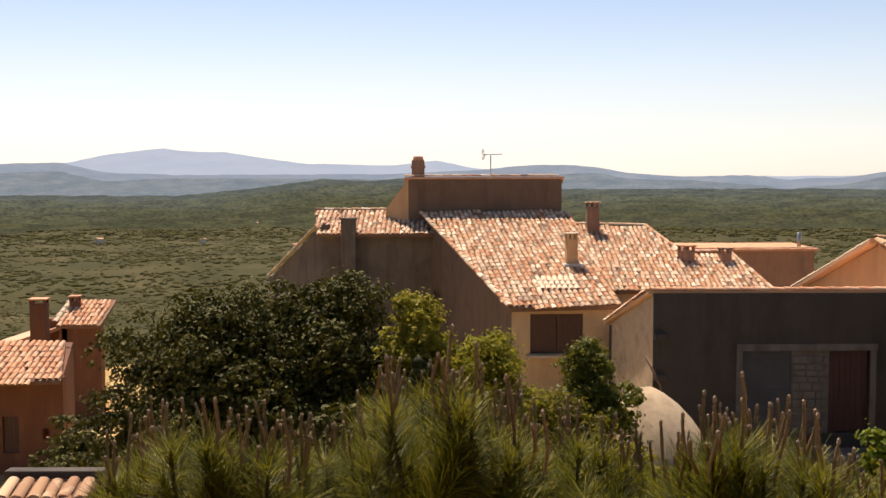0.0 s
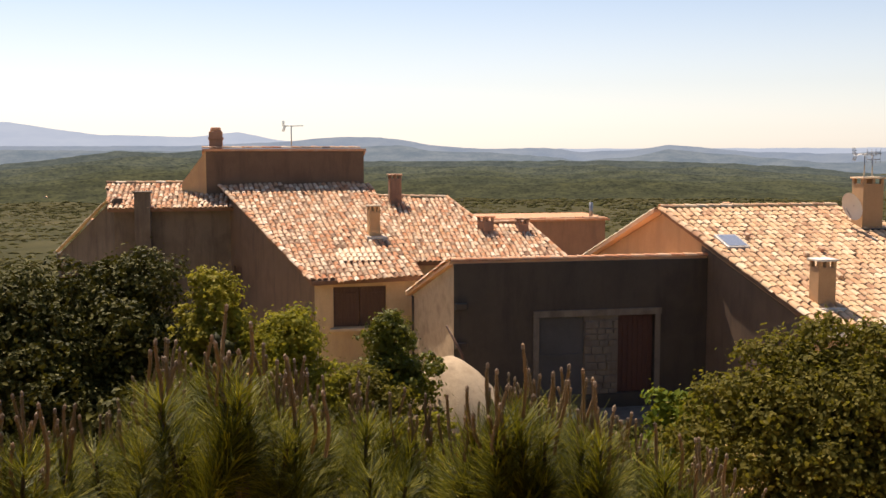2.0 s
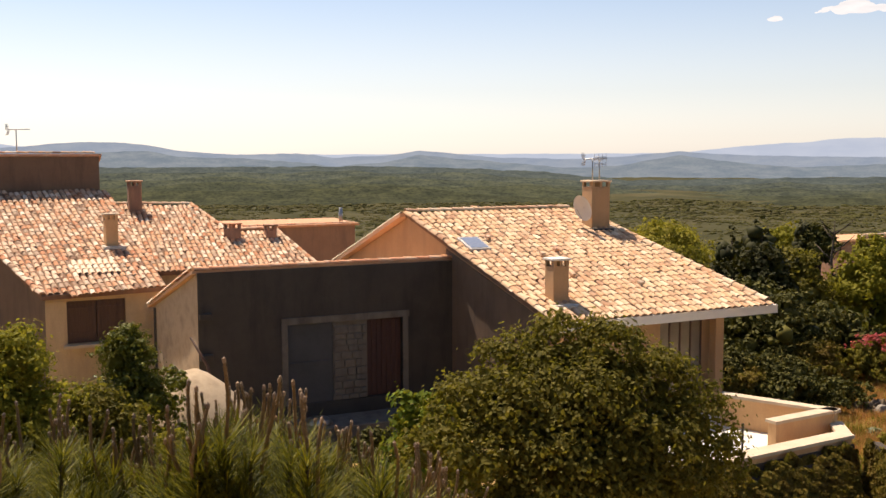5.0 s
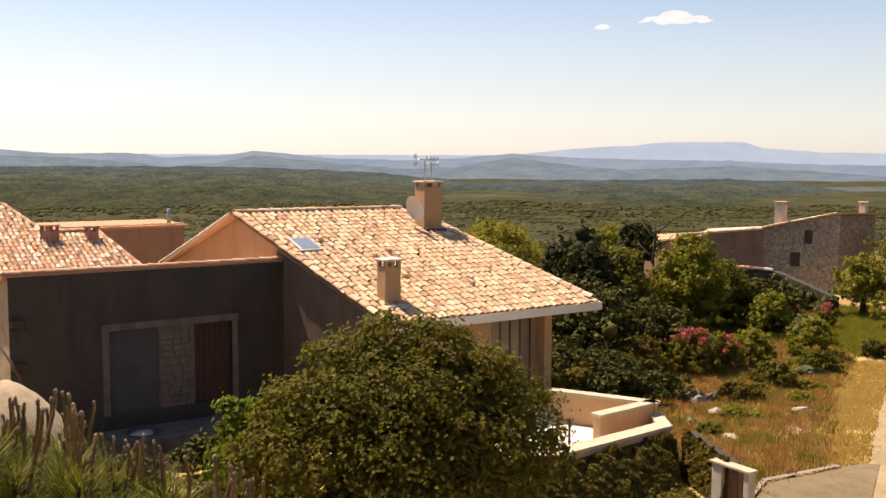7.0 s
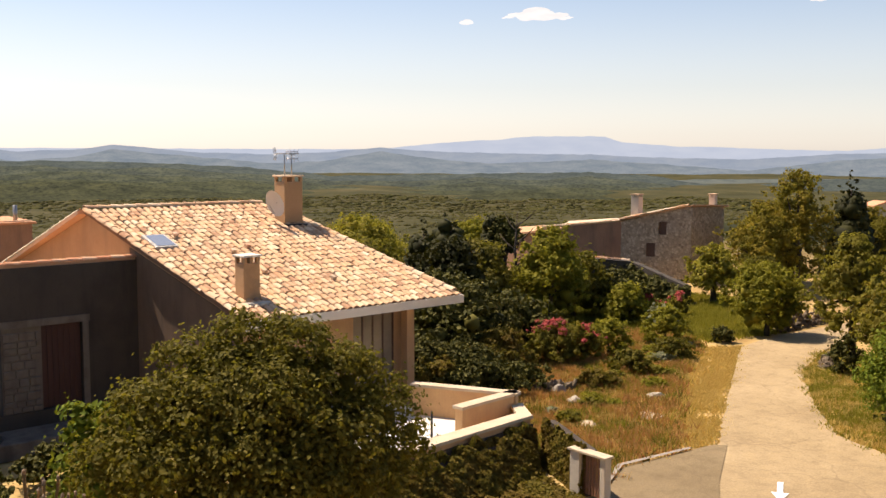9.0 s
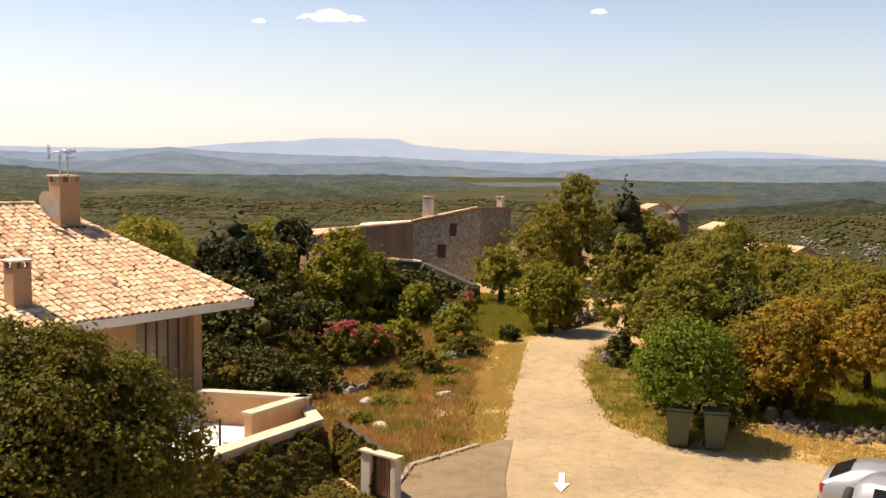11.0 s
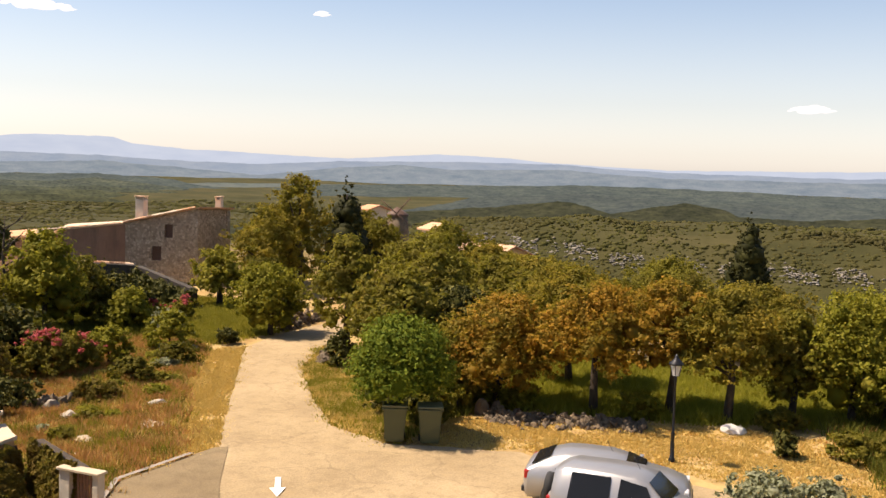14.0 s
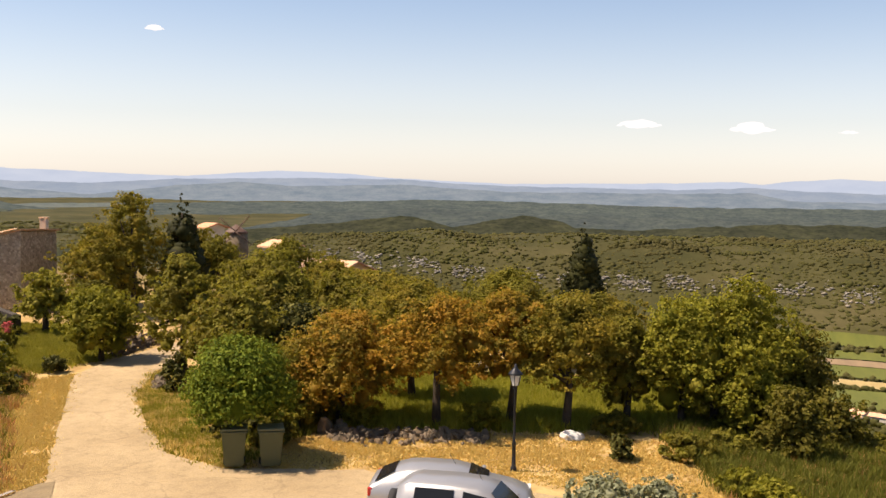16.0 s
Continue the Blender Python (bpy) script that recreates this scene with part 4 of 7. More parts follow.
# ---------- buildings ----------
def skylight_blocker():
    """A plain weathered house block, unseen, added behind the viewpoint to block skylight."""
    h = thing("village_house", "unseen weathered grey-brown house block added behind the viewpoint to cut skylight", "house")
    m = M["render_brown_shaded"]
    wall(h, m, (-24, -3.2), (7.5, -3.2), -2, 13.5, 13.5, 0.5)
    wall(h, m, (7.0, -3.7), (7.0, -14), -2, 13.5, 13.5, 0.5)
    wall(h, m, (-23.5, -14), (-23.5, -3.7), -2, 13.5, 13.5, 0.5)
    wall(h, m, (7.0, -14), (-24, -14), -2, 13.5, 13.5, 0.5)
    slab("roof", M["tile_red"], h, [(-24.4, -2.8, 13.5), (7.9, -2.8, 13.5), (7.9, -14.4, 16.5), (-24.4, -14.4, 16.5)], 0.25)


skylight_blocker()
def k_plane(y0, z0, k):
    return lambda x, y: z0 + k * (y - y0)


def shutter_pair(parent, p0, p1, z0, z1, material, leaves=2):
    """Closed plank shutters in an opening between p0 and p1."""
    p0, p1 = Vector((*p0, 0)), Vector((*p1, 0))
    d = (p1 - p0).normalized()
    length = (p1 - p0).length
    m = Matrix.Translation(p0) @ Matrix((d, Vector((-d.y, d.x, 0)), Vector((0, 0, 1)))).transposed().to_4x4()
    w = length / leaves
    for i in range(leaves):
        sh = box("shutter", material, parent, i * w + 0.01, (i + 1) * w - 0.01, 0.10, 0.135, z0 + 0.01, z1 - 0.01, m)
        k = max(3, round(w / 0.13))
        for j in range(k):
            box("plank", material, sh, i * w + 0.015 + j * (w - 0.03) / k, i * w + 0.007 + (j + 1) * (w - 0.03) / k, 0.075, 0.1, z0 + 0.01, z1 - 0.01, m)
        for zz in (z0 + 0.2 * (z1 - z0), z0 + 0.8 * (z1 - z0)):
            box("rail", material, sh, i * w + 0.02, (i + 1) * w - 0.02, 0.05, 0.074, zz - 0.05, zz + 0.05, m)


def old_house():
    h = thing("village_house", "old rendered village house with lichen-spotted terracotta roof and closed brown shutters", "house")
    grey, ochre = M["render_weathered"], M["render_ochre"]
    z_main = k_plane(33.2, 3.88, 0.327)
    zb = 0.0
    # eave wall with the wide shuttered opening
    wall(h, ochre, (2.3, 33.35), (5.9, 33.5), zb, z_main(0, 33.35) - 0.18, z_main(0, 33.5) - 0.18, 0.4, [(0.63, 2.42, 2.22, 3.58)])
    shutter_pair(h, (2.93, 33.38), (4.72, 33.45), 2.22, 3.58, M["wood_dark"])
    box("sill", M["coping"], h, 2.8, 4.85, 33.2, 33.42, 2.10, 2.2)
    # gable wall's shade comes from this darkened render colour
    wall(h, M["render_brown_shaded"], (-0.5, 41.0), (2.3, 33.36), zb, z_main(0, 41.0) - 0.2, z_main(0, 33.35) - 0.2, 0.4, [(0.3, 1.2, 1.3, 3.6)])
    shutter_pair(h, (-0.4, 40.7), (-0.08, 39.85), 1.3, 3.6, M["wood_dark"], 1)
    wall(h, ochre, (5.9, 33.5), (5.2, 42.0), zb, z_main(0, 33.5) - 0.18, z_main(0, 42) - 0.18, 0.4)
    wall(h, ochre, (5.2, 42.1), (-0.6, 42.0), zb, 6.5, 6.5, 0.4)
    tiled_roof(h, [(2.2, 33.05), (6.0, 33.25), (5.15, 42.1), (-0.92, 42.0)], z_main, (0.13, -1), M["tile_old"], M["tile_bed"], 0.2, 0.34, 300, 0.14, 3)
    ridge_tiles(h, (2.22, 33.1, z_main(0, 33.1) + 0.02), (-0.9, 41.9, z_main(0, 41.9) + 0.02), M["tile_old"], 0.22, 0.36)
    # glazed patch: a few pale tiles near the eave
    pv, pf = tile_shape(0.17, 0.42)
    pale = mesh_of("pale_tile", pv, pf)
    pale.materials.append(M["tile_pale"])
    slope = math.degrees(math.atan(0.327))
    for i in range(7):
        for j in range(3):
            ob = new("pale_tile", pale)
            ob.parent = h
            y = 34.35 + j * 0.32
            ob.matrix_basis = pose(3.45 + i * 0.2 - 0.13 * (y - 34.35), y, z_main(0, y) + 0.05, slope, 0, 4)
    chimney(h, 4.72, 36.7, 4.6, 6.15, 0.42, 0.42, M["render_orange"], M["coping"], 5)
    box("flashing", M["lead"], h, 4.42, 5.15, 36.2, 36.6, 4.93, 5.02, None)
    # left wing
    wing_z = k_plane(40.8, 5.95, 0.30)
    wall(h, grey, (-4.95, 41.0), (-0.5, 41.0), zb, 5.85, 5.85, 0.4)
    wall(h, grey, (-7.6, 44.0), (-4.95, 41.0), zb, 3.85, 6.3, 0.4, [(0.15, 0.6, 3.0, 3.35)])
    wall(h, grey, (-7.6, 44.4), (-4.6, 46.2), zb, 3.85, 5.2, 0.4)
    tiled_roof(h, [(-5.15, 40.65), (-0.35, 40.65), (-0.95, 43.6), (-5.55, 43.6)], wing_z, (0, -1), M["tile_old"], M["tile_bed"], 0.2, 0.34, 200, 0.12, 4)
    ridge_tiles(h, (-5.55, 43.6, wing_z(0, 43.6) + 0.03), (-0.95, 43.6, wing_z(0, 43.6) + 0.03), M["tile_old"], 0.24, 0.4)
    ridge_tiles(h, (-7.7, 44.0, 3.9), (-5.2, 41.0, 6.2), M["coping"], 0.2, 0.4)
    box("chimney", grey, h, -4.15, -3.55, 40.55, 41.0, zb, 6.5, None, 0.02)
    box("chimney_cap", grey, h, -4.2, -3.5, 40.5, 41.05, 6.5, 6.58, None, 0.01)
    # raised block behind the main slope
    # front coloured darker as shaded, slanted end brighter as sunlit
    wall(h, M["render_brown_shaded"], (-1.45, 42.15), (5.0, 42.15), 6.0, 8.15, 8.15, 0.35)
    wall(h, M["render_orange"], (-2.45, 42.6), (-1.45, 42.15), 5.5, 6.85, 8.15, 0.35)
    wall(h, M["render_pink"], (4.98, 42.51), (4.98, 46.5), 3.0, 8.12, 6.8, 0.35)
    slab("roof", M["tile_red"], h, [(-1.6, 42.1, 8.24), (5.1, 42.1, 8.24), (5.1, 47, 6.8), (-1.6, 47, 6.8)], 0.09)
    ridge_tiles(h, (-1.6, 42.2, 8.25), (5.1, 42.2, 8.25), M["tile_old"], 0.22, 0.4)
    st = box("chimney", M["render_pink"], h, -1.32, -0.78, 42.5, 43.05, 7.6, 8.95, None, 0.02)
    box("chimney_cap", M["render_pink"], st, -1.36, -0.74, 42.46, 43.09, 8.62, 8.72, None, 0.01)
    tube("chimney_pot", M["tile_red"], st, [(-1.05, 42.78, 8.95), (-1.05, 42.78, 9.12)], [0.24, 0.2], 10)
    return h


old_house()


def tv_antenna(x, y, z0, h, kind, turn=0.0):
    a = thing("tv_antenna", "thin grey metal television aerial on a rooftop", "antenna", "rooftop aerials", (x, y, z0))
    tube("mast", M["metal_grey"], a, [(0, 0, 0), (0, 0, h)], 0.022, 6)
    m = pose(0, 0, h - 0.03, 0, 0, turn)
    boom = tube("boom", M["metal_grey"], a, [m @ Vector((-0.3, 0, 0)), m @ Vector((0.5, 0, 0.02))], 0.018, 5)
    for i in range(9):
        u = -0.26 + i * 0.09
        tube("element", M["metal_grey"], boom, [m @ Vector((u, -0.13, 0.02)), m @ Vector((u, 0.13, 0.02))], 0.007, 4)
    if kind:
        for s in (-1, 1):
            tube("reflector", M["metal_grey"], boom, [m @ Vector((-0.3, -0.2, 0.12 * s)), m @ Vector((-0.3, 0.2, 0.12 * s))], 0.012, 4)
            for k in range(4):
                tube("reflector_rod", M["metal_grey"], boom, [m @ Vector((-0.3 - 0.03 * s, -0.2 + k * 0.13, 0)), m @ Vector((-0.34, -0.2 + k * 0.13, 0.22 * s))], 0.008, 4)
    return a


tv_antenna(2.02, 42.3, 8.2, 1.0, 1, 10)


def middle_house():
    h = thing("village_house", "ochre village house behind with weathered red terracotta roof", "house")
    z = k_plane(38, 4.0, 0.35)
    tiled_roof(h, [(6.2, 37.7), (12.5, 37.7), (11.8, 41.1), (9.8, 41.1), (8.9, 43.9), (5.3, 44.1)], z, (0, -1), M["tile_old"], M["tile_bed"], 0.2, 0.34, 300, 0.14, 6)
    wall(h, M["render_ochre"], (6.0, 38.0), (12.3, 38.0), 0, z(0, 38) - 0.2, z(0, 38) - 0.2, 0.4)
    wall(h, M["render_ochre"], (12.3, 38.0), (11.7, 41.1), 0, z(0, 38) - 0.2, z(0, 41) - 0.2, 0.4)
    wall(h, M["render_ochre"], (11.7, 41.2), (5.5, 44.4), 0, 4.8, 5.8, 0.4)
    ridge_tiles(h, (5.3, 44.1, z(0, 44.1) + 0.03), (8.9, 43.9, z(0, 43.9) + 0.03), M["tile_old"], 0.24, 0.4)
    ridge_tiles(h, (8.9, 43.9, z(0, 43.9) + 0.03), (9.8, 41.1, z(0, 41.1) + 0.03), M["tile_old"], 0.2, 0.36)
    ridge_tiles(h, (9.8, 41.1, z(0, 41.1) + 0.03), (11.8, 41.1, z(0, 41.1) + 0.03), M["tile_old"], 0.24, 0.4)
    ridge_tiles(h, (11.8, 41.1, z(0, 41.1) + 0.03), (12.5, 37.7, z(0, 37.7) + 0.03), M["tile_old"], 0.2, 0.36)
    chimney(h, 6.5, 43.4, 5.4, 7.15, 0.52, 0.5, M["render_pink"], M["tile_old"], 0)
    chimney(h, 9.85, 40.4, 4.5, 5.45, 0.5, 0.5, M["render_pink"], M["tile_old"], 20, False)
    chimney(h, 11.4, 40.3, 4.5, 5.35, 0.42, 0.42, M["render_pink"], M["tile_old"], 0, False)
    return h


middle_house()


def red_block():
    h = thing("village_house", "low pinkish rendered block with a flat roof edge behind the houses", "house")
    for a, b, t in (((12.2, 48.6), (18.3, 49.1), 4.6), ((18.3, 49.1), (18.8, 54), 4.6), ((18.8, 54), (12, 54), 4.6), ((12, 54), (12.2, 48.6), 4.6)):
        wall(h, M["render_pink"], a, b, -1, t, t, 0.35)
    slab("roof", M["tile_red"], h, [(12.1, 48.5, 4.7), (18.5, 49, 4.7), (18.9, 54.2, 4.7), (11.9, 54.2, 4.7)], 0.1)
    tube("flue", M["metal_grey"], h, [(17.7, 49.6, 4.6), (17.7, 49.6, 5.5)], 0.1, 8)
    ridge_tiles(h, (12.2, 48.55, 4.72), (18.4, 49.05, 4.72), M["tile_red"], 0.22, 0.4)


red_block()


def shed():
    h = thing("stone_shed", "grey rendered shed with a tiled coping, walled-up opening and red-brown door", "shed")
    # front wall, door and trims carry their shade in dark base colours
    g = M["render_grey_shaded"]
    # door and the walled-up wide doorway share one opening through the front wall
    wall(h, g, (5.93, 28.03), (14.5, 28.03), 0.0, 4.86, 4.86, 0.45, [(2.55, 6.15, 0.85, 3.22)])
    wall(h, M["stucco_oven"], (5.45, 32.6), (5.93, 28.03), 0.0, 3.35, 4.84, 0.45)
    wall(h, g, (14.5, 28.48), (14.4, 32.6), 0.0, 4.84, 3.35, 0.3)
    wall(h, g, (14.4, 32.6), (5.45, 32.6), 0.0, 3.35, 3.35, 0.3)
    slab("roof", M["tile_red"], h, [(5.8, 28.1, 4.93), (14.6, 28.1, 4.93), (14.5, 32.8, 3.4), (5.3, 32.8, 3.4)], 0.09)
    ridge_tiles(h, (5.85, 28.12, 4.93), (14.6, 28.12, 4.93), M["tile_red"], 0.26, 0.42)
    ridge_tiles(h, (5.35, 32.6, 3.44), (5.85, 28.3, 4.93), M["tile_old"], 0.22, 0.4)
    # surround
    box("lintel", M["stucco_shaded"], h, 8.3, 12.3, 27.99, 28.1, 3.22, 3.42, None, 0.01)
    box("jamb", M["stucco_shaded"], h, 12.08, 12.26, 27.99, 28.1, 0.85, 3.22, None, 0.01)
    box("jamb", M["stucco_shaded"], h, 8.3, 8.48, 27.99, 28.1, 0.85, 3.22, None, 0.01)
    d = box("door", M["wood_red"], h, 10.95, 12.08, 28.2, 28.26, 0.87, 3.2)
    for i in range(7):
        box("plank", M["wood_red"], d, 10.97 + i * 0.158, 11.118 + i * 0.158, 28.17, 28.2, 0.88, 3.19)
    box("infill_panel", M["panel_grey"], h, 8.48, 9.88, 28.12, 28.3, 0.85, 3.22, None, 0.01)
    box("panel_rail", M["panel_grey"], h, 8.5, 9.86, 28.08, 28.12, 2.0, 2.09)
    box("infill_backing", M["stucco_shaded"], h, 9.88, 10.95, 28.09, 28.4, 0.85, 3.22)
    rng = random.Random(4)
    z = 0.87
    while z < 3.1:
        hh = rng.uniform(0.14, 0.26)
        x = 9.9
        while x < 10.8:
            w = rng.uniform(0.2, 0.45)
            x1 = min(x + w, 10.94)
            box("stone", M["stucco_shaded"], h, x, x1 - 0.03, 28.06 - rng.uniform(0, 0.03), 28.12, z, min(z + hh - 0.03, 3.2), None, 0.02)
            x = x1
        z += hh
    for x, zz in ((6.0, 3.55), (14.35, 3.45), (6.0, 2.4)):
        box("corbel", M["render_grey_shaded"], h, x - 0.05, x + 0.3, 27.85, 28.03, zz, zz + 0.18, None, 0.02)
    box("step", M["stucco_shaded"], h, 8.2, 12.6, 26.6, 28.0, 0.0, 0.45, None, 0.03)
    return h


shed()

pole = thing("wooden_pole", "dark weathered pole leaning against the shed corner", "pole")
tube("shaft", M["wood_dark"], pole, [(6.35, 26.9, 0.0), (6.1, 27.7, 2.3), (5.7, 27.98, 3.1)], [0.05, 0.045, 0.03], 6)
pot = thing("metal_basin", "upturned pale metal basin on the shed step", "basin")
bm = bmesh.new()
add_tube(bm, [(9.1, 27.2, 0.46), (9.1, 27.2, 0.52), (9.1, 27.2, 0.62), (9.1, 27.2, 0.64)], [0.42, 0.4, 0.3, 0.05], 16)
part("bowl", bm, M["metal_grey"], pot, "", True)


def oven():
    """A rounded, slightly pointed masonry dome."""
    o = thing("bread_oven", "pale rough stuccoed masonry oven dome beside the shed", "oven", "", (5.45, 25.2, 0))
    bm = bmesh.new()
    prof = [(1.75, 0.0), (1.56, 0.9), (1.32, 1.5), (1.06, 1.95), (0.74, 2.35), (0.42, 2.62), (0.2, 2.74), (0.03, 2.78)]
    rings = []
    for r, z in prof:
        ring = []
        for k in range(28):
            a = 2 * math.pi * k / 28
            rr = r * (1 + 0.05 * noise.noise(Vector((math.cos(a) * 1.5, math.sin(a) * 1.5, z * 1.2))))
            ring.append(bm.verts.new((rr * math.cos(a) * 1.02 - 0.09 * z, rr * math.sin(a) * 1.35, z + 0.04 * noise.noise(Vector((a, z, 2))))))
        rings.append(ring)
    for a, b in zip(rings, rings[1:]):
        for k in range(28):
            bm.faces.new((a[k], a[(k + 1) % 28], b[(k + 1) % 28], b[k]))
    bm.faces.new(rings[-1])
    part("dome", bm, M["stucco_oven"], o, "", True)


oven()


def villa():
    h = thing("modern_villa", "orange rendered villa with a pale terracotta roof and white eaves", "house")
    z = k_plane(22.7, 3.7, 2.5 / 8.1)
    zb = k_plane(30.85, 6.22, -0.42)
    o = M["render_peach"]
    A, B, C, D = (13.4, 30.85), (20.0, 30.85), (21.65, 22.75), (14.15, 22.6)
    tiled_roof(h, [D, C, B, A], z, (0, -1), M["tile_new"], M["tile_bed"], 0.23, 0.34, 300, 0.12, 9)
    slab("roof", M["tile_red"], h, [(13.2, 30.87, 6.2), (20.2, 30.87, 6.2), (19.4, 37.6, 3.4), (12.2, 37.6, 3.4)], 0.12)
    ridge_tiles(h, (13.4, 30.87, 6.24), (20.0, 30.87, 6.24), M["tile_new"], 0.28, 0.42)
    ridge_tiles(h, (21.6, 22.8, z(0, 22.8) + 0.04), (20.0, 30.8, z(0, 30.8) + 0.04), M["tile_new"], 0.26, 0.42)
    ridge_tiles(h, (14.2, 22.7, z(0, 22.7) + 0.03), (13.4, 30.8, z(0, 30.8) + 0.03), M["tile_new"], 0.24, 0.42)
    ridge_tiles(h, (12.3, 37.6, 3.45), (13.35, 30.95, 6.2), M["coping"], 0.2, 0.4)
    # gable wall, in two halves under the two slopes
    wall(h, o, (13.5, 30.85), (14.3, 23.0), -0.5, 6.05, 3.62, 0.3)
    wall(h, o, (12.4, 37.4), (13.5, 30.85), -0.5, 3.35, 6.05, 0.3)
    # thin sheet of the shade-darkened render laid over the peach gable wall
    wall(h, M["render_brown_shaded"], (13.72, 28.4), (14.27, 23.05), 0.0, 5.2, 3.55, 0.02)
    # glazed room under the eave
    wall(h, o, (14.3, 23.3), (18.0, 23.6), -0.5, 3.65, 3.7, 0.3)
    wall(h, o, (18.0, 23.6), (20.3, 23.75), -0.5, 3.72, 3.72, 0.3, [(0.35, 1.95, 0.9, 3.25)])
    g = box("window_frame", M["wood_dark"], h, 18.36, 19.94, 23.72, 23.8, 0.9, 3.25)
    g.data.clear_geometry()
    bmf = bmesh.new()
    for i in range(5):
        x = 18.36 + i * 0.385
        add_box(bmf, x, x + 0.05, 23.72, 23.80, 0.9, 3.25)
    add_box(bmf, 18.36, 19.95, 23.73, 23.79, 3.18, 3.25)
    add_box(bmf, 18.36, 19.95, 23.73, 23.79, 0.9, 0.98)
    bmf.to_mesh(g.data)
    bmf.free()
    for i in range(4):
        x = 18.41 + i * 0.385
        box("pane", M["pane_curtained"], g, x, x + 0.335, 23.75, 23.765, 0.98, 3.18)
    for i in range(3):
        box("curtain", M["cloth_white"], h, 18.45 + i * 0.5, 18.62 + i * 0.5, 24.0, 24.04, 0.9, 3.2)
    wall(h, o, (20.3, 23.75), (19.9, 30.9), -0.5, 3.7, 5.95, 0.3)
    wall(h, o, (19.9, 30.9), (19.3, 37.4), -0.5, 5.9, 3.35, 0.3)
    wall(h, o, (19.3, 37.4), (12.4, 37.4), -0.5, 3.3, 3.3, 0.3)
    box("post", o, h, 20.05, 20.35, 23.2, 23.5, -0.3, 3.56, None, 0.02)
    # fascia boards along the eave and the right verge
    slab("fascia", M["fascia"], h, [(14.1, 22.5, 3.66), (21.85, 22.62, 3.66), (21.85, 22.7, 3.66), (14.1, 22.58, 3.66)], 0.24)
    slab("soffit", M["fascia"], h, [(14.1, 22.6, 3.46), (21.8, 22.72, 3.46), (21.6, 23.9, 3.6), (14.2, 23.7, 3.6)], 0.03)
    slab("fascia", M["fascia"], h, [(21.78, 22.7, 3.66), (21.86, 22.7, 3.66), (20.2, 30.85, 6.14), (20.1, 30.85, 6.14)], 0.22)
    # roof light
    s = math.degrees(math.atan(2.5 / 8.1))
    m = pose(14.42, 27.85, z(0, 27.85) + 0.06, s, 0, 0)
    sk = box("roof_window", M["lead"], h, -0.36, 0.36, -0.5, 0.5, -0.05, 0.06, m, 0.01)
    box("pane", M["glass_sky"], sk, -0.29, 0.29, -0.42, 0.42, 0.061, 0.072, m)
    chimney(h, 19.75, 29.1, 5.3, 7.25, 0.72, 0.62, M["render_peach"], M["tile_new"], 0)
    box("flashing", M["metal_dark"], h, 19.35, 20.15, 28.55, 28.8, 5.52, 5.62)
    chimney(h, 15.0, 23.9, 3.8, 5.25, 0.5, 0.46, M["render_peach"], M["fascia"], 0)
    box("flashing", M["lead"], h, 14.65, 15.35, 23.3, 23.62, 3.92, 4.0)
    rngt = random.Random(3)
    for i in range(5):
        x, y = rngt.uniform(15, 20), rngt.uniform(24, 29)
        box("tile_vent", M["tile_old"], h, -0.07, 0.07, -0.1, 0.1, 0.1, 0.2, pose(x, y, z(0, y), s, 0, 0), 0.02)
    return h


villa()
dish = thing("satellite_dish", "pale round satellite dish fixed to the villa chimney", "satellite dish", "", (19.05, 28.75, 6.35))
bm = bmesh.new()
rings = []
for i in range(5):
    r = 0.1 * i + 0.01
    rings.append([bm.verts.new((r * math.cos(k * math.pi / 10), -0.25 * r * r * 2, r * 1.12 * math.sin(k * math.pi / 10))) for k in range(20)])
for a, b in zip(rings, rings[1:]):
    for k in range(20):
        bm.faces.new((a[k], a[(k + 1) % 20], b[(k + 1) % 20], b[k]))
bowl = part("bowl", bm, M["dish"], dish, "", True)
bowl.matrix_basis = pose(0, 0, 0, 18, 0, -78)
tube("bracket", M["metal_grey"], dish, [(0, 0, 0), (0.3, 0.2, -0.05)], 0.025, 6)
tube("feed_arm", M["metal_grey"], dish, [(-0.1, 0, -0.35), (-0.45, -0.25, -0.05)], 0.015, 5)
tv_antenna(19.6, 29.1, 7.25, 0.75, 1, -20)
tv_antenna(19.95, 29.2, 7.25, 0.7, 1, 60)


def terrace():
    t = thing("terrace", "raised pale terrace with ochre parapets and white copings", "terrace")
    o, c = M["render_orange"], M["coping"]
    slab("floor", M["floor_pale"], t, [(13.8, 17.6, 0.72), (19.6, 17.7, 0.72), (20.1, 18.8, 0.72), (18.8, 23.5, 0.72), (14.0, 23.4, 0.72)], 0.15)

    def parapet(p0, p1, z0, za, zb, thick=0.25):
        wall(t, o, p0, p1, z0, za, zb, thick, name="parapet")
        a, b = Vector((*p0, 0)), Vector((*p1, 0))
        d = (b - a).normalized()
        n = Vector((-d.y, d.x, 0))
        e = 0.05
        slab("coping", c, t, [(*(a - d * e - n * e).xy, za + 0.08), (*(b + d * e - n * e).xy, zb + 0.08), (*(b + d * e + n * (thick + e)).xy, zb + 0.08), (*(a - d * e + n * (thick + e)).xy, za + 0.08)], 0.078)
    parapet((20.2, 18.7), (18.85, 21.4), -0.8, 1.52, 1.52)
    parapet((17.9, 18.45), (20.15, 18.65), 0.0, 1.52, 1.52)
    parapet((13.6, 17.15), (19.45, 17.55), -1.2, 1.18, 1.22, 0.35)
    parapet((19.45, 17.55), (20.2, 18.6), -1.2, 1.2, 1.2, 0.25)
    return t


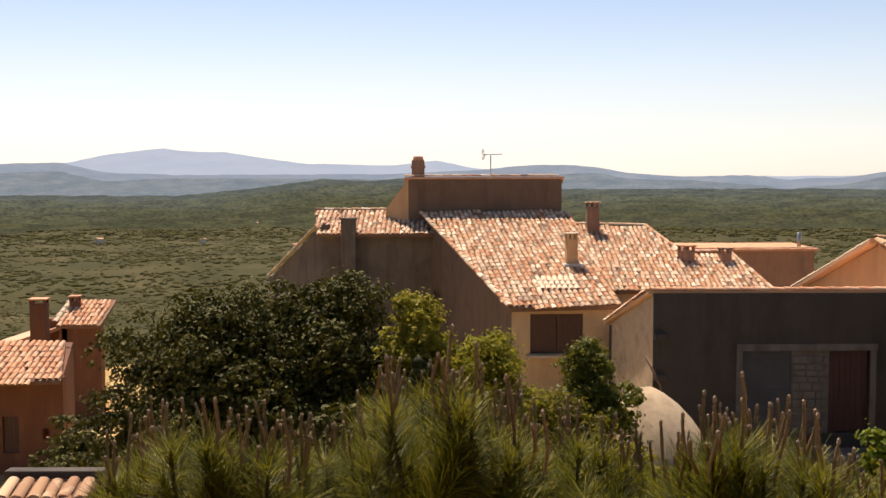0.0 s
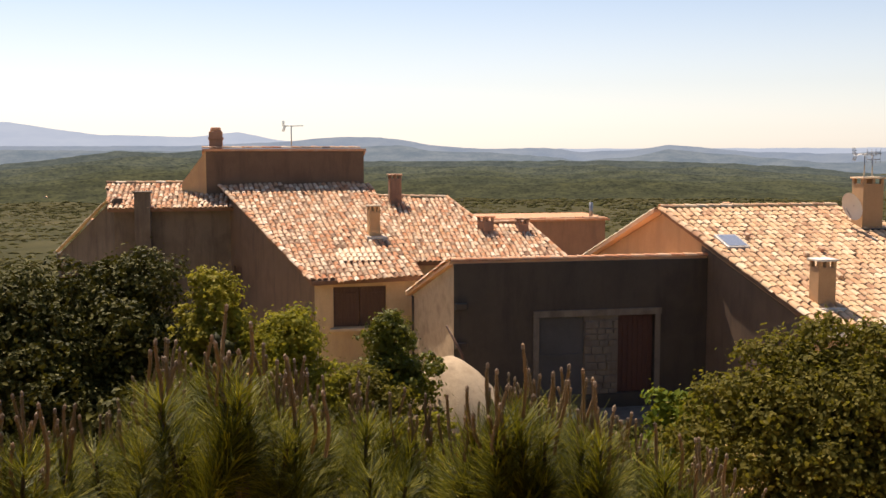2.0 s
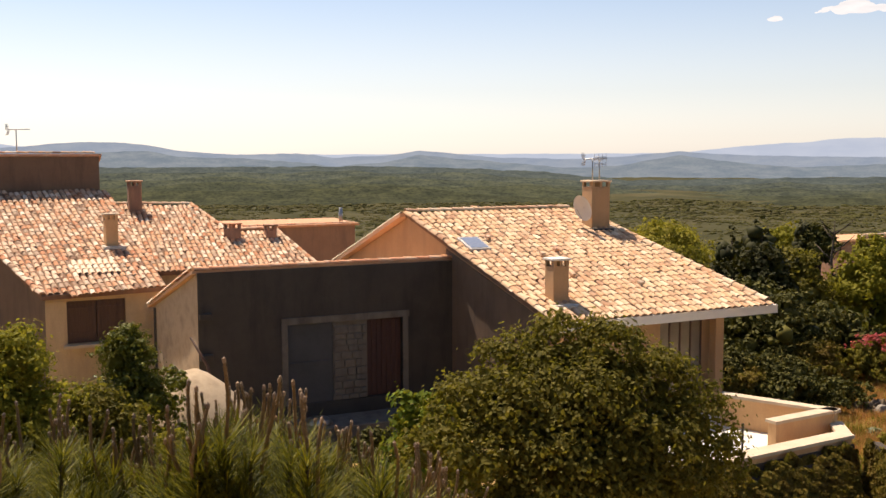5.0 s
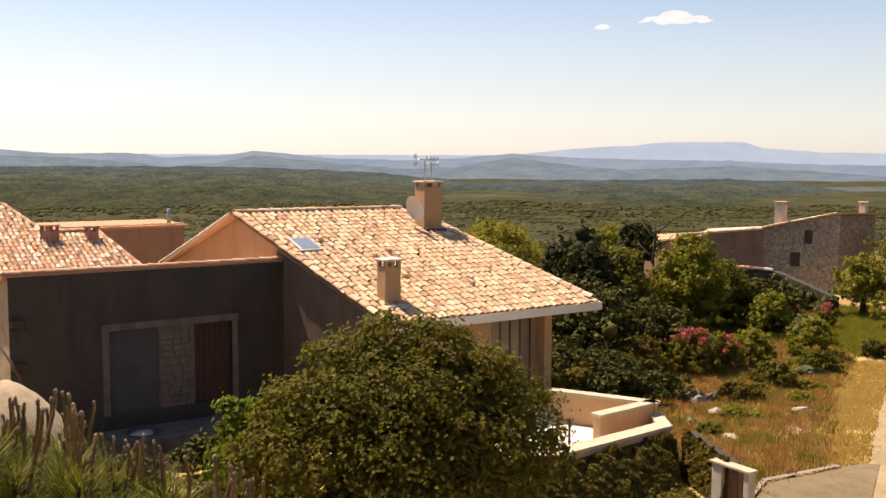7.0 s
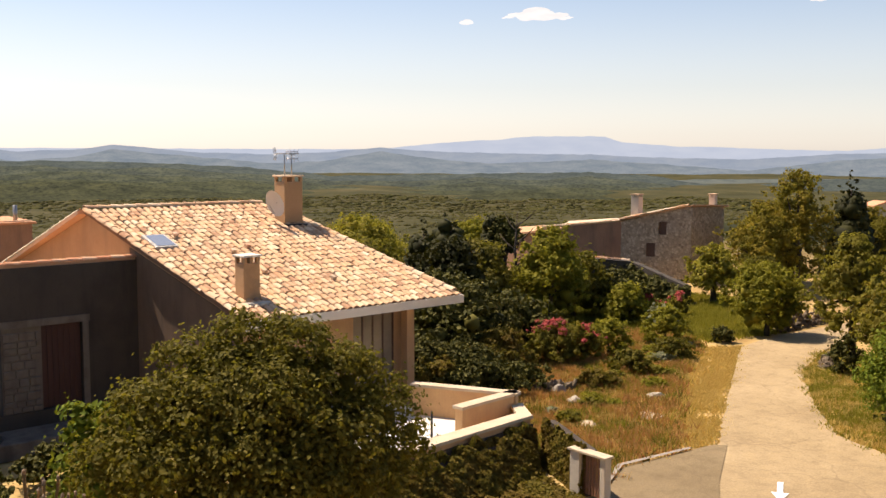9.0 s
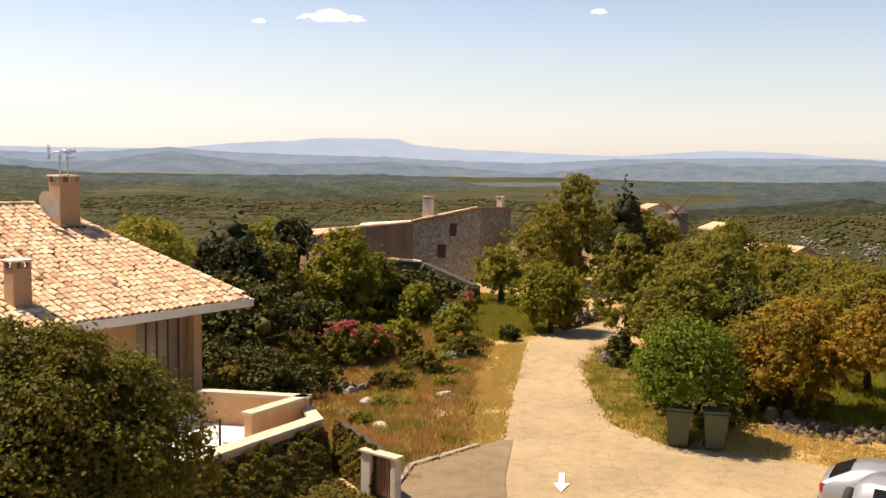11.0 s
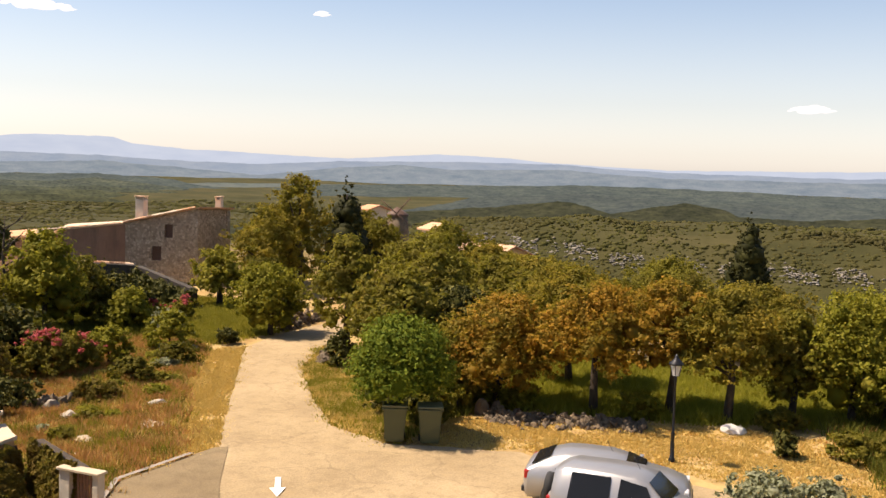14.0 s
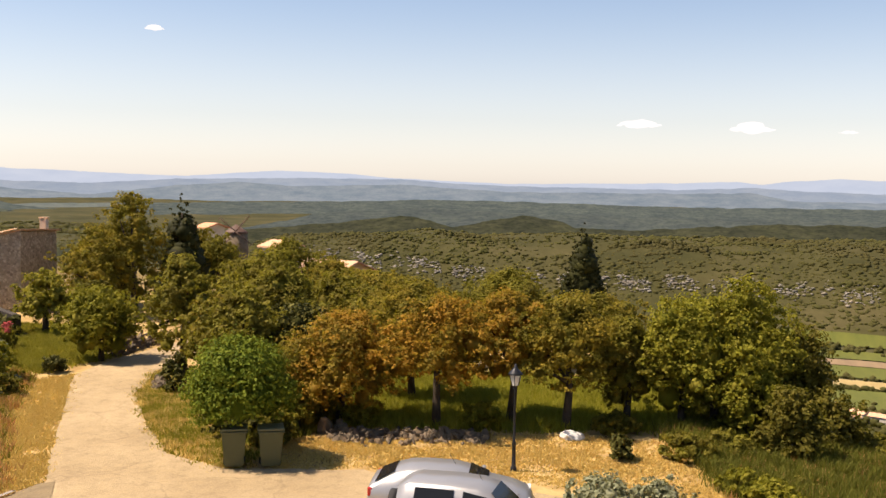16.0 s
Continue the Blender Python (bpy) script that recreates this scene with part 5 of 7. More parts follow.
terrace()
umb = thing("parasol_stand", "dark bare parasol stand on the terrace floor", "parasol stand", "", (17.35, 19.0, 0.72))
tube("pole", M["metal_dark"], umb, [(0, 0, 0), (0, 0, 0.75)], 0.03, 8)
for k in range(4):
    tube("foot", M["metal_dark"], umb, [(0, 0, 0.03), (0.4 * math.cos(k * 1.57 + 0.4), 0.4 * math.sin(k * 1.57 + 0.4), 0.03)], 0.025, 6)


def gate():
    g = thing("garden_gate", "brown slatted wooden gate between pale rendered posts", "gate")
    a, b = Vector((18.62, 15.12, 0)), Vector((18.6, 14.5, 0))
    d = (b - a).normalized()
    m = Matrix.Translation(a) @ Matrix((d, Vector((-d.y, d.x, 0)), Vector((0, 0, 1)))).transposed().to_4x4()
    w = (b - a).length
    box("gatepost", M["stucco_pale"], g, -0.3, 0, -0.1, 0.12, -0.1, 1.05, m, 0.02)
    box("gatepost", M["stucco_pale"], g, w, w + 0.16, -0.1, 0.12, -0.1, 1.05, m, 0.02)
    box("post_cap", M["coping"], g, -0.35, w + 0.2, -0.14, 0.16, 1.05, 1.11, m, 0.01)
    n = 7
    for i in range(n):
        box("slat", M["gate_wood"], g, 0.02 + i * w / n, 0.02 + i * w / n + 0.05, 0, 0.03, 0.08, 0.98, m)
    for zz in (0.2, 0.8):
        box("rail", M["gate_wood"], g, 0, w, 0.03, 0.06, zz, zz + 0.07, m)


gate()


def farmhouse():
    h = thing("stone_farmhouse", "rubble-stone farmhouse with small dark windows and a sloping tiled roof", "farmhouse")
    st = stone_wall_material()
    wall(h, st, (53.2, 41.0), (54.2, 36.3), -1.0, 3.70, 4.80, 0.5, [(1.75, 2.4, 1.45, 2.35), (2.6, 3.15, 2.9, 3.75)])
    for p0, p1, z0, z1 in (((53.6, 39.32), (53.75, 38.68), 1.45, 2.35), ((53.8, 38.5), (53.92, 37.95), 2.9, 3.75)):
        shutter_pair(h, p0, p1, z0, z1, M["wood_dark"], 1)
    wall(h, M["render_pink"], (50.8, 43.9), (53.2, 41.0), -1.0, 3.25, 3.65, 0.5)
    wall(h, st, (54.2, 36.3), (58.0, 36.4), -1.0, 4.75, 4.6, 0.5)
    wall(h, st, (58.0, 36.4), (57.5, 42.0), -1.0, 4.6, 3.7, 0.5)
    wall(h, st, (57.5, 42.0), (51.0, 46), -1.0, 3.6, 3.2, 0.5)
    slab("roof", M["tile_old"], h, [(53.0, 41.05, 3.8), (54.1, 36.1, 4.92), (58.2, 36.2, 4.75), (57.6, 42.2, 3.8)], 0.1)
    slab("roof", M["tile_old"], h, [(50.7, 44.0, 3.35), (53.1, 41.0, 3.75), (57.5, 42.2, 3.75), (55, 47.0, 3.3)], 0.1)
    ridge_tiles(h, (53.0, 41.0, 3.8), (54.05, 36.2, 4.92), M["tile_old"], 0.2, 0.4)
    ridge_tiles(h, (50.7, 43.95, 3.35), (53.0, 41.0, 3.75), M["tile_old"], 0.2, 0.4)
    chimney(h, 53.9, 40.3, 3.4, 5.45, 0.6, 0.55, M["stucco_pale"], M["tile_old"], 10)
    chimney(h, 57.3, 36.8, 4.3, 5.5, 0.4, 0.4, M["stucco_pale"], M["tile_old"], 10)
    # long low wing and the courtyard wall in front
    wall(h, M["render_pink"], (51.5, 52.0), (50.8, 44.0), -1.0, 1.9, 3.1, 0.5)
    slab("roof", M["tile_old"], h, [(51.3, 52.2, 2.0), (50.6, 43.9, 3.2), (54, 44, 3.4), (55, 52, 2.6)], 0.12)
    wall(h, M["render_grey_shaded"], (44.6, 37.3), (46.5, 35.0), -1.0, 2.15, 1.95, 0.4)
    wall(h, M["render_grey_shaded"], (46.5, 35.0), (46.0, 31.0), -1.0, 1.95, 1.0, 0.4)
    ridge_tiles(h, (44.6, 37.3, 2.2), (46.5, 35.1, 2.0), M["tile_old"], 0.3, 0.4)


def stone_wall_material():
    m, nt, b = nodes_of("rubble_wall")
    g = nt.nodes.new("ShaderNodeNewGeometry")
    v = nt.nodes.new("ShaderNodeTexVoronoi")
    v.inputs["Scale"].default_value = 6.2
    lin(nt, g.outputs["Position"], v.inputs["Vector"])
    e = nt.nodes.new("ShaderNodeTexVoronoi")
    e.feature = "DISTANCE_TO_EDGE"
    e.inputs["Scale"].default_value = 6.2
    lin(nt, g.outputs["Position"], e.inputs["Vector"])
    sep = nt.nodes.new("ShaderNodeSeparateColor")
    lin(nt, v.outputs["Color"], sep.inputs[0])
    c = ramp(nt, sep.outputs[0], [(0.24, 0.18, 0.12), (0.38, 0.295, 0.205), (0.54, 0.435, 0.315)])
    c = mixc(nt, spread(nt, e.outputs["Distance"], 0.1, 0.02), c, (0.32, 0.25, 0.175))
    lin(nt, c, b.inputs["Base Color"])
    b.inputs["Roughness"].default_value = 0.95
    bump(nt, b, e.outputs["Distance"], 0.8, 0.15)
    return m


farmhouse()


def far_house(x, y, z, w, d, hgt, turn, wall_mat, label):
    h = thing("far_house", label, "house", "far houses", (x, y, z))
    m = pose(0, 0, 0, 0, 0, turn)
    bm = bmesh.new()
    pts = [(-w / 2, -d / 2), (w / 2, -d / 2), (w / 2, d / 2), (-w / 2, d / 2)]
    lo = [bm.verts.new(m @ Vector((*p, -4))) for p in pts]
    hi = [bm.verts.new(m @ Vector((*p, hgt))) for p in pts]
    e0, e1 = bm.verts.new(m @ Vector((-w / 2, 0, hgt + d * 0.17))), bm.verts.new(m @ Vector((w / 2, 0, hgt + d * 0.17)))
    for a, b in ((0, 1), (2, 3)):
        bm.faces.new((lo[a], lo[b], hi[b], hi[a]))
    bm.faces.new((lo[1], lo[2], hi[2], e1, hi[1]))
    bm.faces.new((lo[3], lo[0], hi[0], e0, hi[3]))
    part("wall", bm, wall_mat, h)
    for s in (-1, 1):
        slab("roof", M["tile_red"], h, [m @ Vector((-w / 2 - 0.3, 0, hgt + d * 0.17 + 0.12)), m @ Vector((w / 2 + 0.3, 0, hgt + d * 0.17 + 0.12)), m @ Vector((w / 2 + 0.3, s * (d / 2 + 0.4), hgt + 0.05)), m @ Vector((-w / 2 - 0.3, s * (d / 2 + 0.4), hgt + 0.05))], 0.15)
    for u in (-0.25, 0.2):
        box("window", M["glass_dark"], h, u * w - 0.45, u * w + 0.45, -d / 2 - 0.03, -d / 2 + 0.05, hgt - 1.9, hgt - 0.7, m)
    return h


far_house(104, 33.5, -5.0, 7, 6, 3.6, 70, M["render_orange"], "orange roofed house among the trees")
far_house(92.5, 41.8, -0.2, 1.5, 2.0, 3.6, 60, M["stucco_pale"], "small pale house tower above the trees")
far_house(95.0, 35.6, -1.6, 2.2, 3, 3.2, 60, M["stucco_pale"], "pale flat-topped house among the trees")
def windmill(x, y, z):
    t = thing("windmill", "old stone windmill with bare wooden sails above the trees", "windmill", "", (x, y, z))
    bm = bmesh.new()
    add_tube(bm, [(0, 0, -6), (0, 0, -1.2), (0, 0, 0.6)], [1.5, 1.3, 1.15], 16)
    part("tower", bm, M["rubble"], t, "", True)
    tube("cap", M["wood_dark"], t, [(0, 0, 0.6), (0, 0, 0.8), (0, 0, 1.5)], [1.25, 1.1, 0.05], 14)
    hub = Vector((-1.3, -0.5, 0.85))
    for k in range(4):
        a = radians(40 + 90 * k)
        d = Vector((-0.35 * math.cos(a), 0.94 * math.cos(a), math.sin(a)))
        sail = tube("sail", M["wood_dark"], t, [hub, hub + d * 2.1], [0.07, 0.04], 5)
        for q in (0.9, 1.3, 1.7, 2.05):
            e = Vector((-0.35 * math.sin(a), 0.94 * math.sin(a), -math.cos(a))) * 0.28
            tube("sail_bar", M["wood_dark"], sail, [hub + d * q - e, hub + d * q + e], 0.025, 4)


windmill(97.9, 41.6, 2.0)
for i, (r, az, w) in enumerate(((543, -99.5, 8), (546, -100.5, 11), (538, -101.4, 9), (534, -102.4, 10), (528, -101.0, 8))):
    x, y = -r * math.sin(radians(az)), r * math.cos(radians(az))
    far_house(x, y, gz(x, y), w, 7, 3.5, 20 * i, M["stucco_pale"], "small valley farmhouse with a terracotta roof")
for i, (r, az, w) in enumerate(((1500, 8.3, 12), (1900, 2.0, 14), (1750, 19.0, 12), (2100, 10.5, 16), (1700, 13.5, 10), (1850, -27, 14))):
    x, y = -r * math.sin(radians(az)), r * math.cos(radians(az))
    far_house(x, y, gz(x, y) + 3, w, 9, 4.5, 25 * i, M["stucco_pale"], "far pale farmhouse in the wooded plain")


def left_houses():
    h = thing("orange_house", "orange rendered house with a terracotta roof below the trees", "house", "lower houses")
    z = k_plane(30.3, 1.95, 0.36)
    wall(h, M["render_red"], (-15.5, 30.6), (-11.9, 30.9), -2.0, 1.85, 1.95, 0.4, [(1.75, 2.25, -0.4, 0.75), (2.95, 3.15, 0.0, 0.35)])
    shutter_pair(h, (-13.75, 30.75), (-13.25, 30.8), -0.4, 0.75, M["wood_dark"], 1)
    wall(h, M["render_red"], (-11.9, 30.9), (-12.4, 33.2), -2.0, 1.95, 2.7, 0.4)
    wall(h, M["render_red"], (-12.4, 33.2), (-16, 33), -2.0, 2.6, 2.6, 0.4)
    tiled_roof(h, [(-15.8, 30.1), (-11.75, 30.35), (-12.45, 32.7), (-16.2, 32.4)], z, (0, -1), M["tile_red"], M["tile_bed"], 0.2, 0.34, 200, 0.12, 12)
    h2 = thing("orange_house", "low house with a bare orange clay roof and two chimneys", "house", "lower houses")
    z2 = lambda x, y: 1.45 + 0.3 * (x + 18) + 0.05 * (y - 40)
    slab("roof", M["tile_red"], h2, [(-19, 39.5, z2(-19, 39.5)), (-15.5, 40.6, z2(-15.5, 40.6)), (-15.3, 43.5, z2(-15.3, 43.5)), (-19, 43, z2(-19, 43))], 0.15)
    wall(h2, M["render_red"], (-19, 40), (-15.6, 40.9), -2.5, 1.05, 2.0, 0.4)
    wall(h2, M["render_red"], (-15.6, 40.9), (-15.4, 43.5), -2.5, 2.0, 2.1, 0.4)
    chimney(h2, -16.1, 39.6, 0.5, 3.45, 0.62, 0.55, M["render_red"], M["tile_red"], 8, False)
    box("wall", M["render_red"], h2, -16.6, -15.2, 40.9, 41.3, 1.0, 2.45)
    h3 = thing("orange_house", "small tiled roof showing above the tree crown", "house", "lower houses")
    z3 = k_plane(38.2, 2.55, 0.38)
    tiled_roof(h3, [(-14.9, 38.2), (-13.2, 38.2), (-13.2, 40.2), (-14.9, 40.2)], z3, (0, -1), M["tile_red"], M["tile_bed"], 0.2, 0.34, 150, 0.12, 13)
    wall(h3, M["render_red"], (-14.8, 38.5), (-13.3, 38.5), -2.5, 2.45, 2.45, 0.4)
    wall(h3, M["render_red"], (-14.9, 40), (-14.9, 38.5), -2.5, 3.0, 2.4, 0.3)
    ridge_tiles(h3, (-15.0, 38.3, 2.65), (-15.0, 40.2, 3.35), M["coping"], 0.22, 0.4)
    chimney(h3, -14.7, 39.7, 2.6, 3.55, 0.35, 0.35, M["render_red"], M["tile_red"], 0, False)
    # the nearest roof, just below the viewpoint
    h4 = thing("garden_roof", "small pale terracotta roof with large curved tiles", "roof")
    z4 = k_plane(12.9, 4.1, 0.35)
    tiled_roof(h4, [(-5.75, 11.2), (-4.55, 11.2), (-4.55, 12.95), (-5.75, 12.95)], z4, (0, -1), M["tile_new"], M["tile_bed"], 0.2, 0.36, 100, 0.1, 14)
    box("ridge_beam", M["render_grey_shaded"], h4, -5.8, -4.5, 12.95, 13.15, 4.02, 4.22, None, 0.02)
    wall(h4, M["render_grey_shaded"], (-5.7, 11.4), (-4.6, 11.4), -0.6, 3.4, 3.4, 0.2)
    wall(h4, M["render_grey_shaded"], (-4.6, 11.4), (-4.6, 13.1), -0.6, 3.4, 4.0, 0.2)
    wall(h4, M["render_grey_shaded"], (-4.6, 13.1), (-5.7, 13.1), -0.6, 4.0, 4.0, 0.2)
    wall(h4, M["render_grey_shaded"], (-5.7, 13.1), (-5.7, 11.4), -0.6, 4.0, 3.4, 0.2)


left_houses()

# ---------- plants ----------
def leaf_mesh(name, lobes, count, size, seed, droop=0.0, core=0.45, zsquash=1.0, fine=1.0):
    """A crown: many small folded leaves on and in uneven lobes (x, y, z, radius), with a ragged mass of inner leaves."""
    rng = np.random.default_rng(seed)
    lobes = np.asarray(lobes, dtype=float)
    area = lobes[:, 3] ** 2
    # twig-end clumps sit on the lobes; most leaves gather in them, the rest fill between
    clumps = max(20, count // 20)
    pick = rng.choice(len(lobes), clumps, p=area / area.sum())
    d = rng.normal(size=(clumps, 3))
    d /= np.linalg.norm(d, axis=1)[:, None]
    d[:, 2] = np.where(d[:, 2] < -0.5, -d[:, 2], d[:, 2])
    ph = rng.uniform(0, 6, 3)
    lump = 1 + 0.14 * np.sin(d[:, 0] * 5 + pick + ph[0]) * np.cos(d[:, 2] * 6 + pick * 2 + ph[1]) + 0.07 * np.sin(d[:, 1] * 13 + ph[2])
    mid = lobes[pick, :3] + d * (lobes[pick, 3] * (1.03 - 0.32 * rng.random(clumps) ** 1.6) * lump)[:, None] * np.array([1, 1, zsquash])
    rc = np.clip(lobes[pick, 3] * rng.uniform(0.12, 0.30, clumps), size * 0.7, 0.34) * fine
    w = rc ** 1.6
    own = rng.choice(clumps, count, p=w / w.sum())
    e = rng.normal(size=(count, 3))
    e /= np.linalg.norm(e, axis=1)[:, None]
    loose = np.where(rng.random(count) < 0.25, 2.2, 1.0)
    c = mid[own] + e * (rc[own] * loose * rng.uniform(0.35, 1.08, count))[:, None] * np.array([1.1, 1.1, 0.72])
    n = e * 0.9 + d[own] * 0.4 + rng.normal(0, 0.38, (count, 3)) + np.array([0, 0, 0.35])
    n /= np.linalg.norm(n, axis=1)[:, None]
    t = np.cross(n, rng.normal(size=(count, 3)))
    t /= np.linalg.norm(t, axis=1)[:, None]
    t[:, 2] -= droop
    b = np.cross(n, t)
    s = size * rng.uniform(0.6, 1.35, count)[:, None]
    p0, p2 = c - t * s * 0.55, c + t * s * 0.55
    p1, p3 = c + b * s * 0.36 + n * s * 0.14, c - b * s * 0.36 + n * s * 0.14
    v = np.stack([p0, p1, p2, p3], 1).reshape(-1, 3)
    o = np.arange(count) * 4
    f = np.concatenate([np.stack([o, o + 1, o + 2], -1), np.stack([o, o + 2, o + 3], -1)])
    if core:
        v0, f0 = ico(1)
        extra, ef = [], []
        big = lobes[lobes[:, 3] > 0.4 * lobes[:, 3].max()]
        for i, (x, y, z, r) in enumerate(big):
            ef.append(f0 + len(v) + i * len(v0))
            extra.append(np.array([x, y, z]) + v0 * r * core * np.array([1, 1, zsquash]) * (1 + rng.uniform(-0.2, 0.2, (len(v0), 1))))
        v, f = np.concatenate([v] + extra), np.concatenate([f] + ef)
    return mesh_of(name, v, f)


def crown_lobes(r, height, seed, n=9, low=0.0, lump=1.0):
    """Lobes of an uneven round crown, centred on the stem, from height low to height."""
    rng = np.random.default_rng(seed)
    h = height - low
    m = min(r, h * 0.6)
    out = [(0, 0, low + h * 0.5, min(r * 0.66, h * 0.42))]
    for i in range(n + 4):
        a = 2.4 * i + rng.uniform(-0.4, 0.4)
        q = (i + 0.5) / (n + 4)
        lr = m * rng.uniform(0.30, 0.56) * lump
        wide = math.sqrt(max(0.08, 1 - (2 * q - 0.85) ** 2 * 0.8))
        reach = max(0.0, r * wide - lr) * rng.uniform(0.8, 1.12)
        z = low + lr * 0.8 + (h - 1.7 * lr) * q
        out.append((reach * np.cos(a), reach * np.sin(a), z, lr))
    out.append((rng.uniform(-0.3, 0.3) * r, rng.uniform(-0.3, 0.3) * r, height - m * 0.38, m * 0.38))
    for i in range(n):
        a, q = rng.uniform(0, 2 * np.pi), rng.uniform(0.15, 0.95)
        reach = r * math.sqrt(max(0.05, 1 - (2 * q - 0.85) ** 2 * 0.85)) * rng.uniform(0.92, 1.15)
        out.append((reach * np.cos(a), reach * np.sin(a), low + h * q, m * rng.uniform(0.10, 0.20)))
    return out


def tree(name, x, y, top, low, r, leaf, label, seed, count=5000, size=0.2, trunk=0.16, group="", bark="bark", lobes=None, category="tree", n=9, lean=0.0, core=0.45, lump=1.0):
    g = gz(x, y)
    t = thing(name, label, category, group, (x, y, g))
    lb = lobes or crown_lobes(r, top - g, seed, n, low - g, lump)
    rng = random.Random(seed)
    stem_top = lb[0][2]
    bm = bmesh.new()
    mid = Vector((rng.uniform(-0.15, 0.15) + lean, rng.uniform(-0.15, 0.15), stem_top * 0.5))
    add_tube(bm, [(0, 0, -0.15), (mid.x * 0.5, mid.y * 0.6, stem_top * 0.25), mid, (lb[0][0], lb[0][1], stem_top)], [trunk * 1.25, trunk, trunk * 0.85, trunk * 0.5], 8)
    part("trunk", bm, M[bark], t, "", True)
    for i, (lx, ly, lz, lr) in enumerate(lb[1:]):
        if i % 2 == 0 and lr > 0.28 * r:
            s = mid.lerp(Vector((lb[0][0], lb[0][1], stem_top)), rng.uniform(0.0, 0.8))
            e = Vector((lx, ly, lz))
            tube("limb", M[bark], t, [s, s.lerp(e, 0.5) + Vector((0, 0, 0.12)), e], [trunk * 0.5, trunk * 0.35, trunk * 0.12], 6)
    part("crown", leaf_mesh("crown", lb, int(count * 1.35), size, seed, 0.1, core), LEAF[leaf], t)
    return t


def spire(name, x, y, top, low, r, label, seed, count=3500, size=0.16, leaf="conifer", ragged=0.25, category="conifer", taper=0.7):
    g = gz(x, y)
    t = thing(name, label, category, "", (x, y, g))
    rng = np.random.default_rng(seed)
    h0, h1 = low - g, top - g
    lb = []
    k = 26
    for i in range(k):
        s = i / (k - 1)
        rad = r * (1 - s) ** taper * (0.6 + 0.4 * min(1, s * 5 + 0.5)) + 0.16
        for j in range(4 if s < 0.75 else 2 if s < 0.9 else 1):
            a = rng.uniform(0, 6.28)
            off = rad * (0.35 + ragged * (1 - s)) if s < 0.9 else 0
            lb.append((off * np.cos(a), off * np.sin(a), h0 + (h1 - h0) * s * 0.97, rad * rng.uniform(0.55, 0.8)))
    tube("trunk", M["bark"], t, [(0, 0, -0.2), (0, 0, h0 + (h1 - h0) * 0.8)], [0.15, 0.04], 7)
    part("crown", leaf_mesh("crown", lb, int(count * 2.2), size * 0.8, seed, 0.25, 0.85, 1.0, 0.55), LEAF[leaf], t)
    return t


# around the houses
tree("broadleaf_tree", -5.1, 22.0, 5.5, 0.3, 2.75, "dark", "large dense dark green fig tree beside the house", 1, 44000, 0.10, 0.25, n=30, lump=0.62)
tree("broadleaf_tree", -2.9, 23.4, 5.8, 0.4, 2.5, "dark", "large dense dark green tree growing beside its neighbour", 2, 36000, 0.10, 0.22, n=26, lump=0.62)
tree("small_tree", -0.55, 21.8, 5.55, 2.3, 1.0, "yellow", "yellow-green young tree catching the sun", 3, 9000, 0.09, 0.07, n=9)
tree("small_tree", 0.95, 20.8, 4.75, 0.6, 1.6, "fresh", "fresh green small tree below the house", 4, 18000, 0.085, 0.08, n=16, lump=0.75, core=0.4)
tree("small_tree", 2.4, 20.5, 3.6, 0.9, 1.3, "olive", "dull green shrub in the garden", 5, 10000, 0.09, 0.08, n=14)
tree("small_tree", 3.55, 23.6, 4.2, 0.6, 1.25, "glossy", "dark glossy green shrub against the house wall", 6, 13000, 0.085, 0.08, n=16, lump=0.7)
tree("shrub", 4.1, 21.2, 2.4, 0.3, 0.9, "fresh", "bright green shrub in front of the oven", 7, 6500, 0.08, 0.05, category="shrub")
tree("shrub", -1.9, 19.5, 3.6, 0.8, 1.3, "dark", "dark shrub in the garden", 8, 3500, 0.15, 0.06, category="shrub")
spire("cypress_tree", -0.45, 20.6, 4.8, 1.0, 0.55, "small dark cypress among the garden shrubs", 9, 1800, 0.11)
# the almond in front of the villa
ALMOND = [(9.7, 15.0, 3.3, 1.25), (9.8, 15.3, 4.55, 0.62), (10.4, 14.7, 4.45, 0.68), (9.0, 15.6, 4.2, 0.68), (8.1, 15.6, 3.6, 0.68), (7.35, 15.5, 2.9, 0.62), (8.9, 14.8, 3.5, 0.85), (9.8, 14.2, 3.6, 0.85), (11.15, 14.3, 3.9, 0.72),
          (11.8, 14.0, 3.25, 0.68), (12.1, 13.9, 2.5, 0.6), (10.7, 13.8, 3.0, 0.85), (7.9, 14.9, 2.8, 0.75), (9.1, 14.1, 2.7, 0.9), (9.9, 13.7, 2.5, 0.85), (11.2, 13.8, 2.2, 0.7), (8.4, 14.4, 2.0, 0.7), (9.6, 15.4, 5.05, 0.26), (10.1, 14.9, 5.0, 0.28), (8.5, 15.7, 4.55, 0.26), (11.7, 14.3, 4.25, 0.24), (7.0, 15.6, 3.2, 0.24), (12.5, 13.9, 2.9, 0.24)]
g0 = gz(9.6, 14.9)
tree("almond_tree", 9.6, 14.9, 5.35, 1.2, 2.8, "olive", "wide olive-green almond tree in front of the villa", 10, 46000, 0.085, 0.16, core=0.35, lobes=[(x - 9.6, y - 14.9, z - g0, r) for x, y, z, r in ALMOND])
tree("almond_tree", 11.9, 16.2, 3.0, 0.4, 1.15, "olive", "lower green growth beside the almond tree", 11, 7000, 0.09, 0.1, core=0.4)
tree("shrub", 7.9, 17.2, 3.6, 0.4, 1.1, "bright", "green shrub near the shed", 12, 3500, 0.13, 0.06, category="shrub")
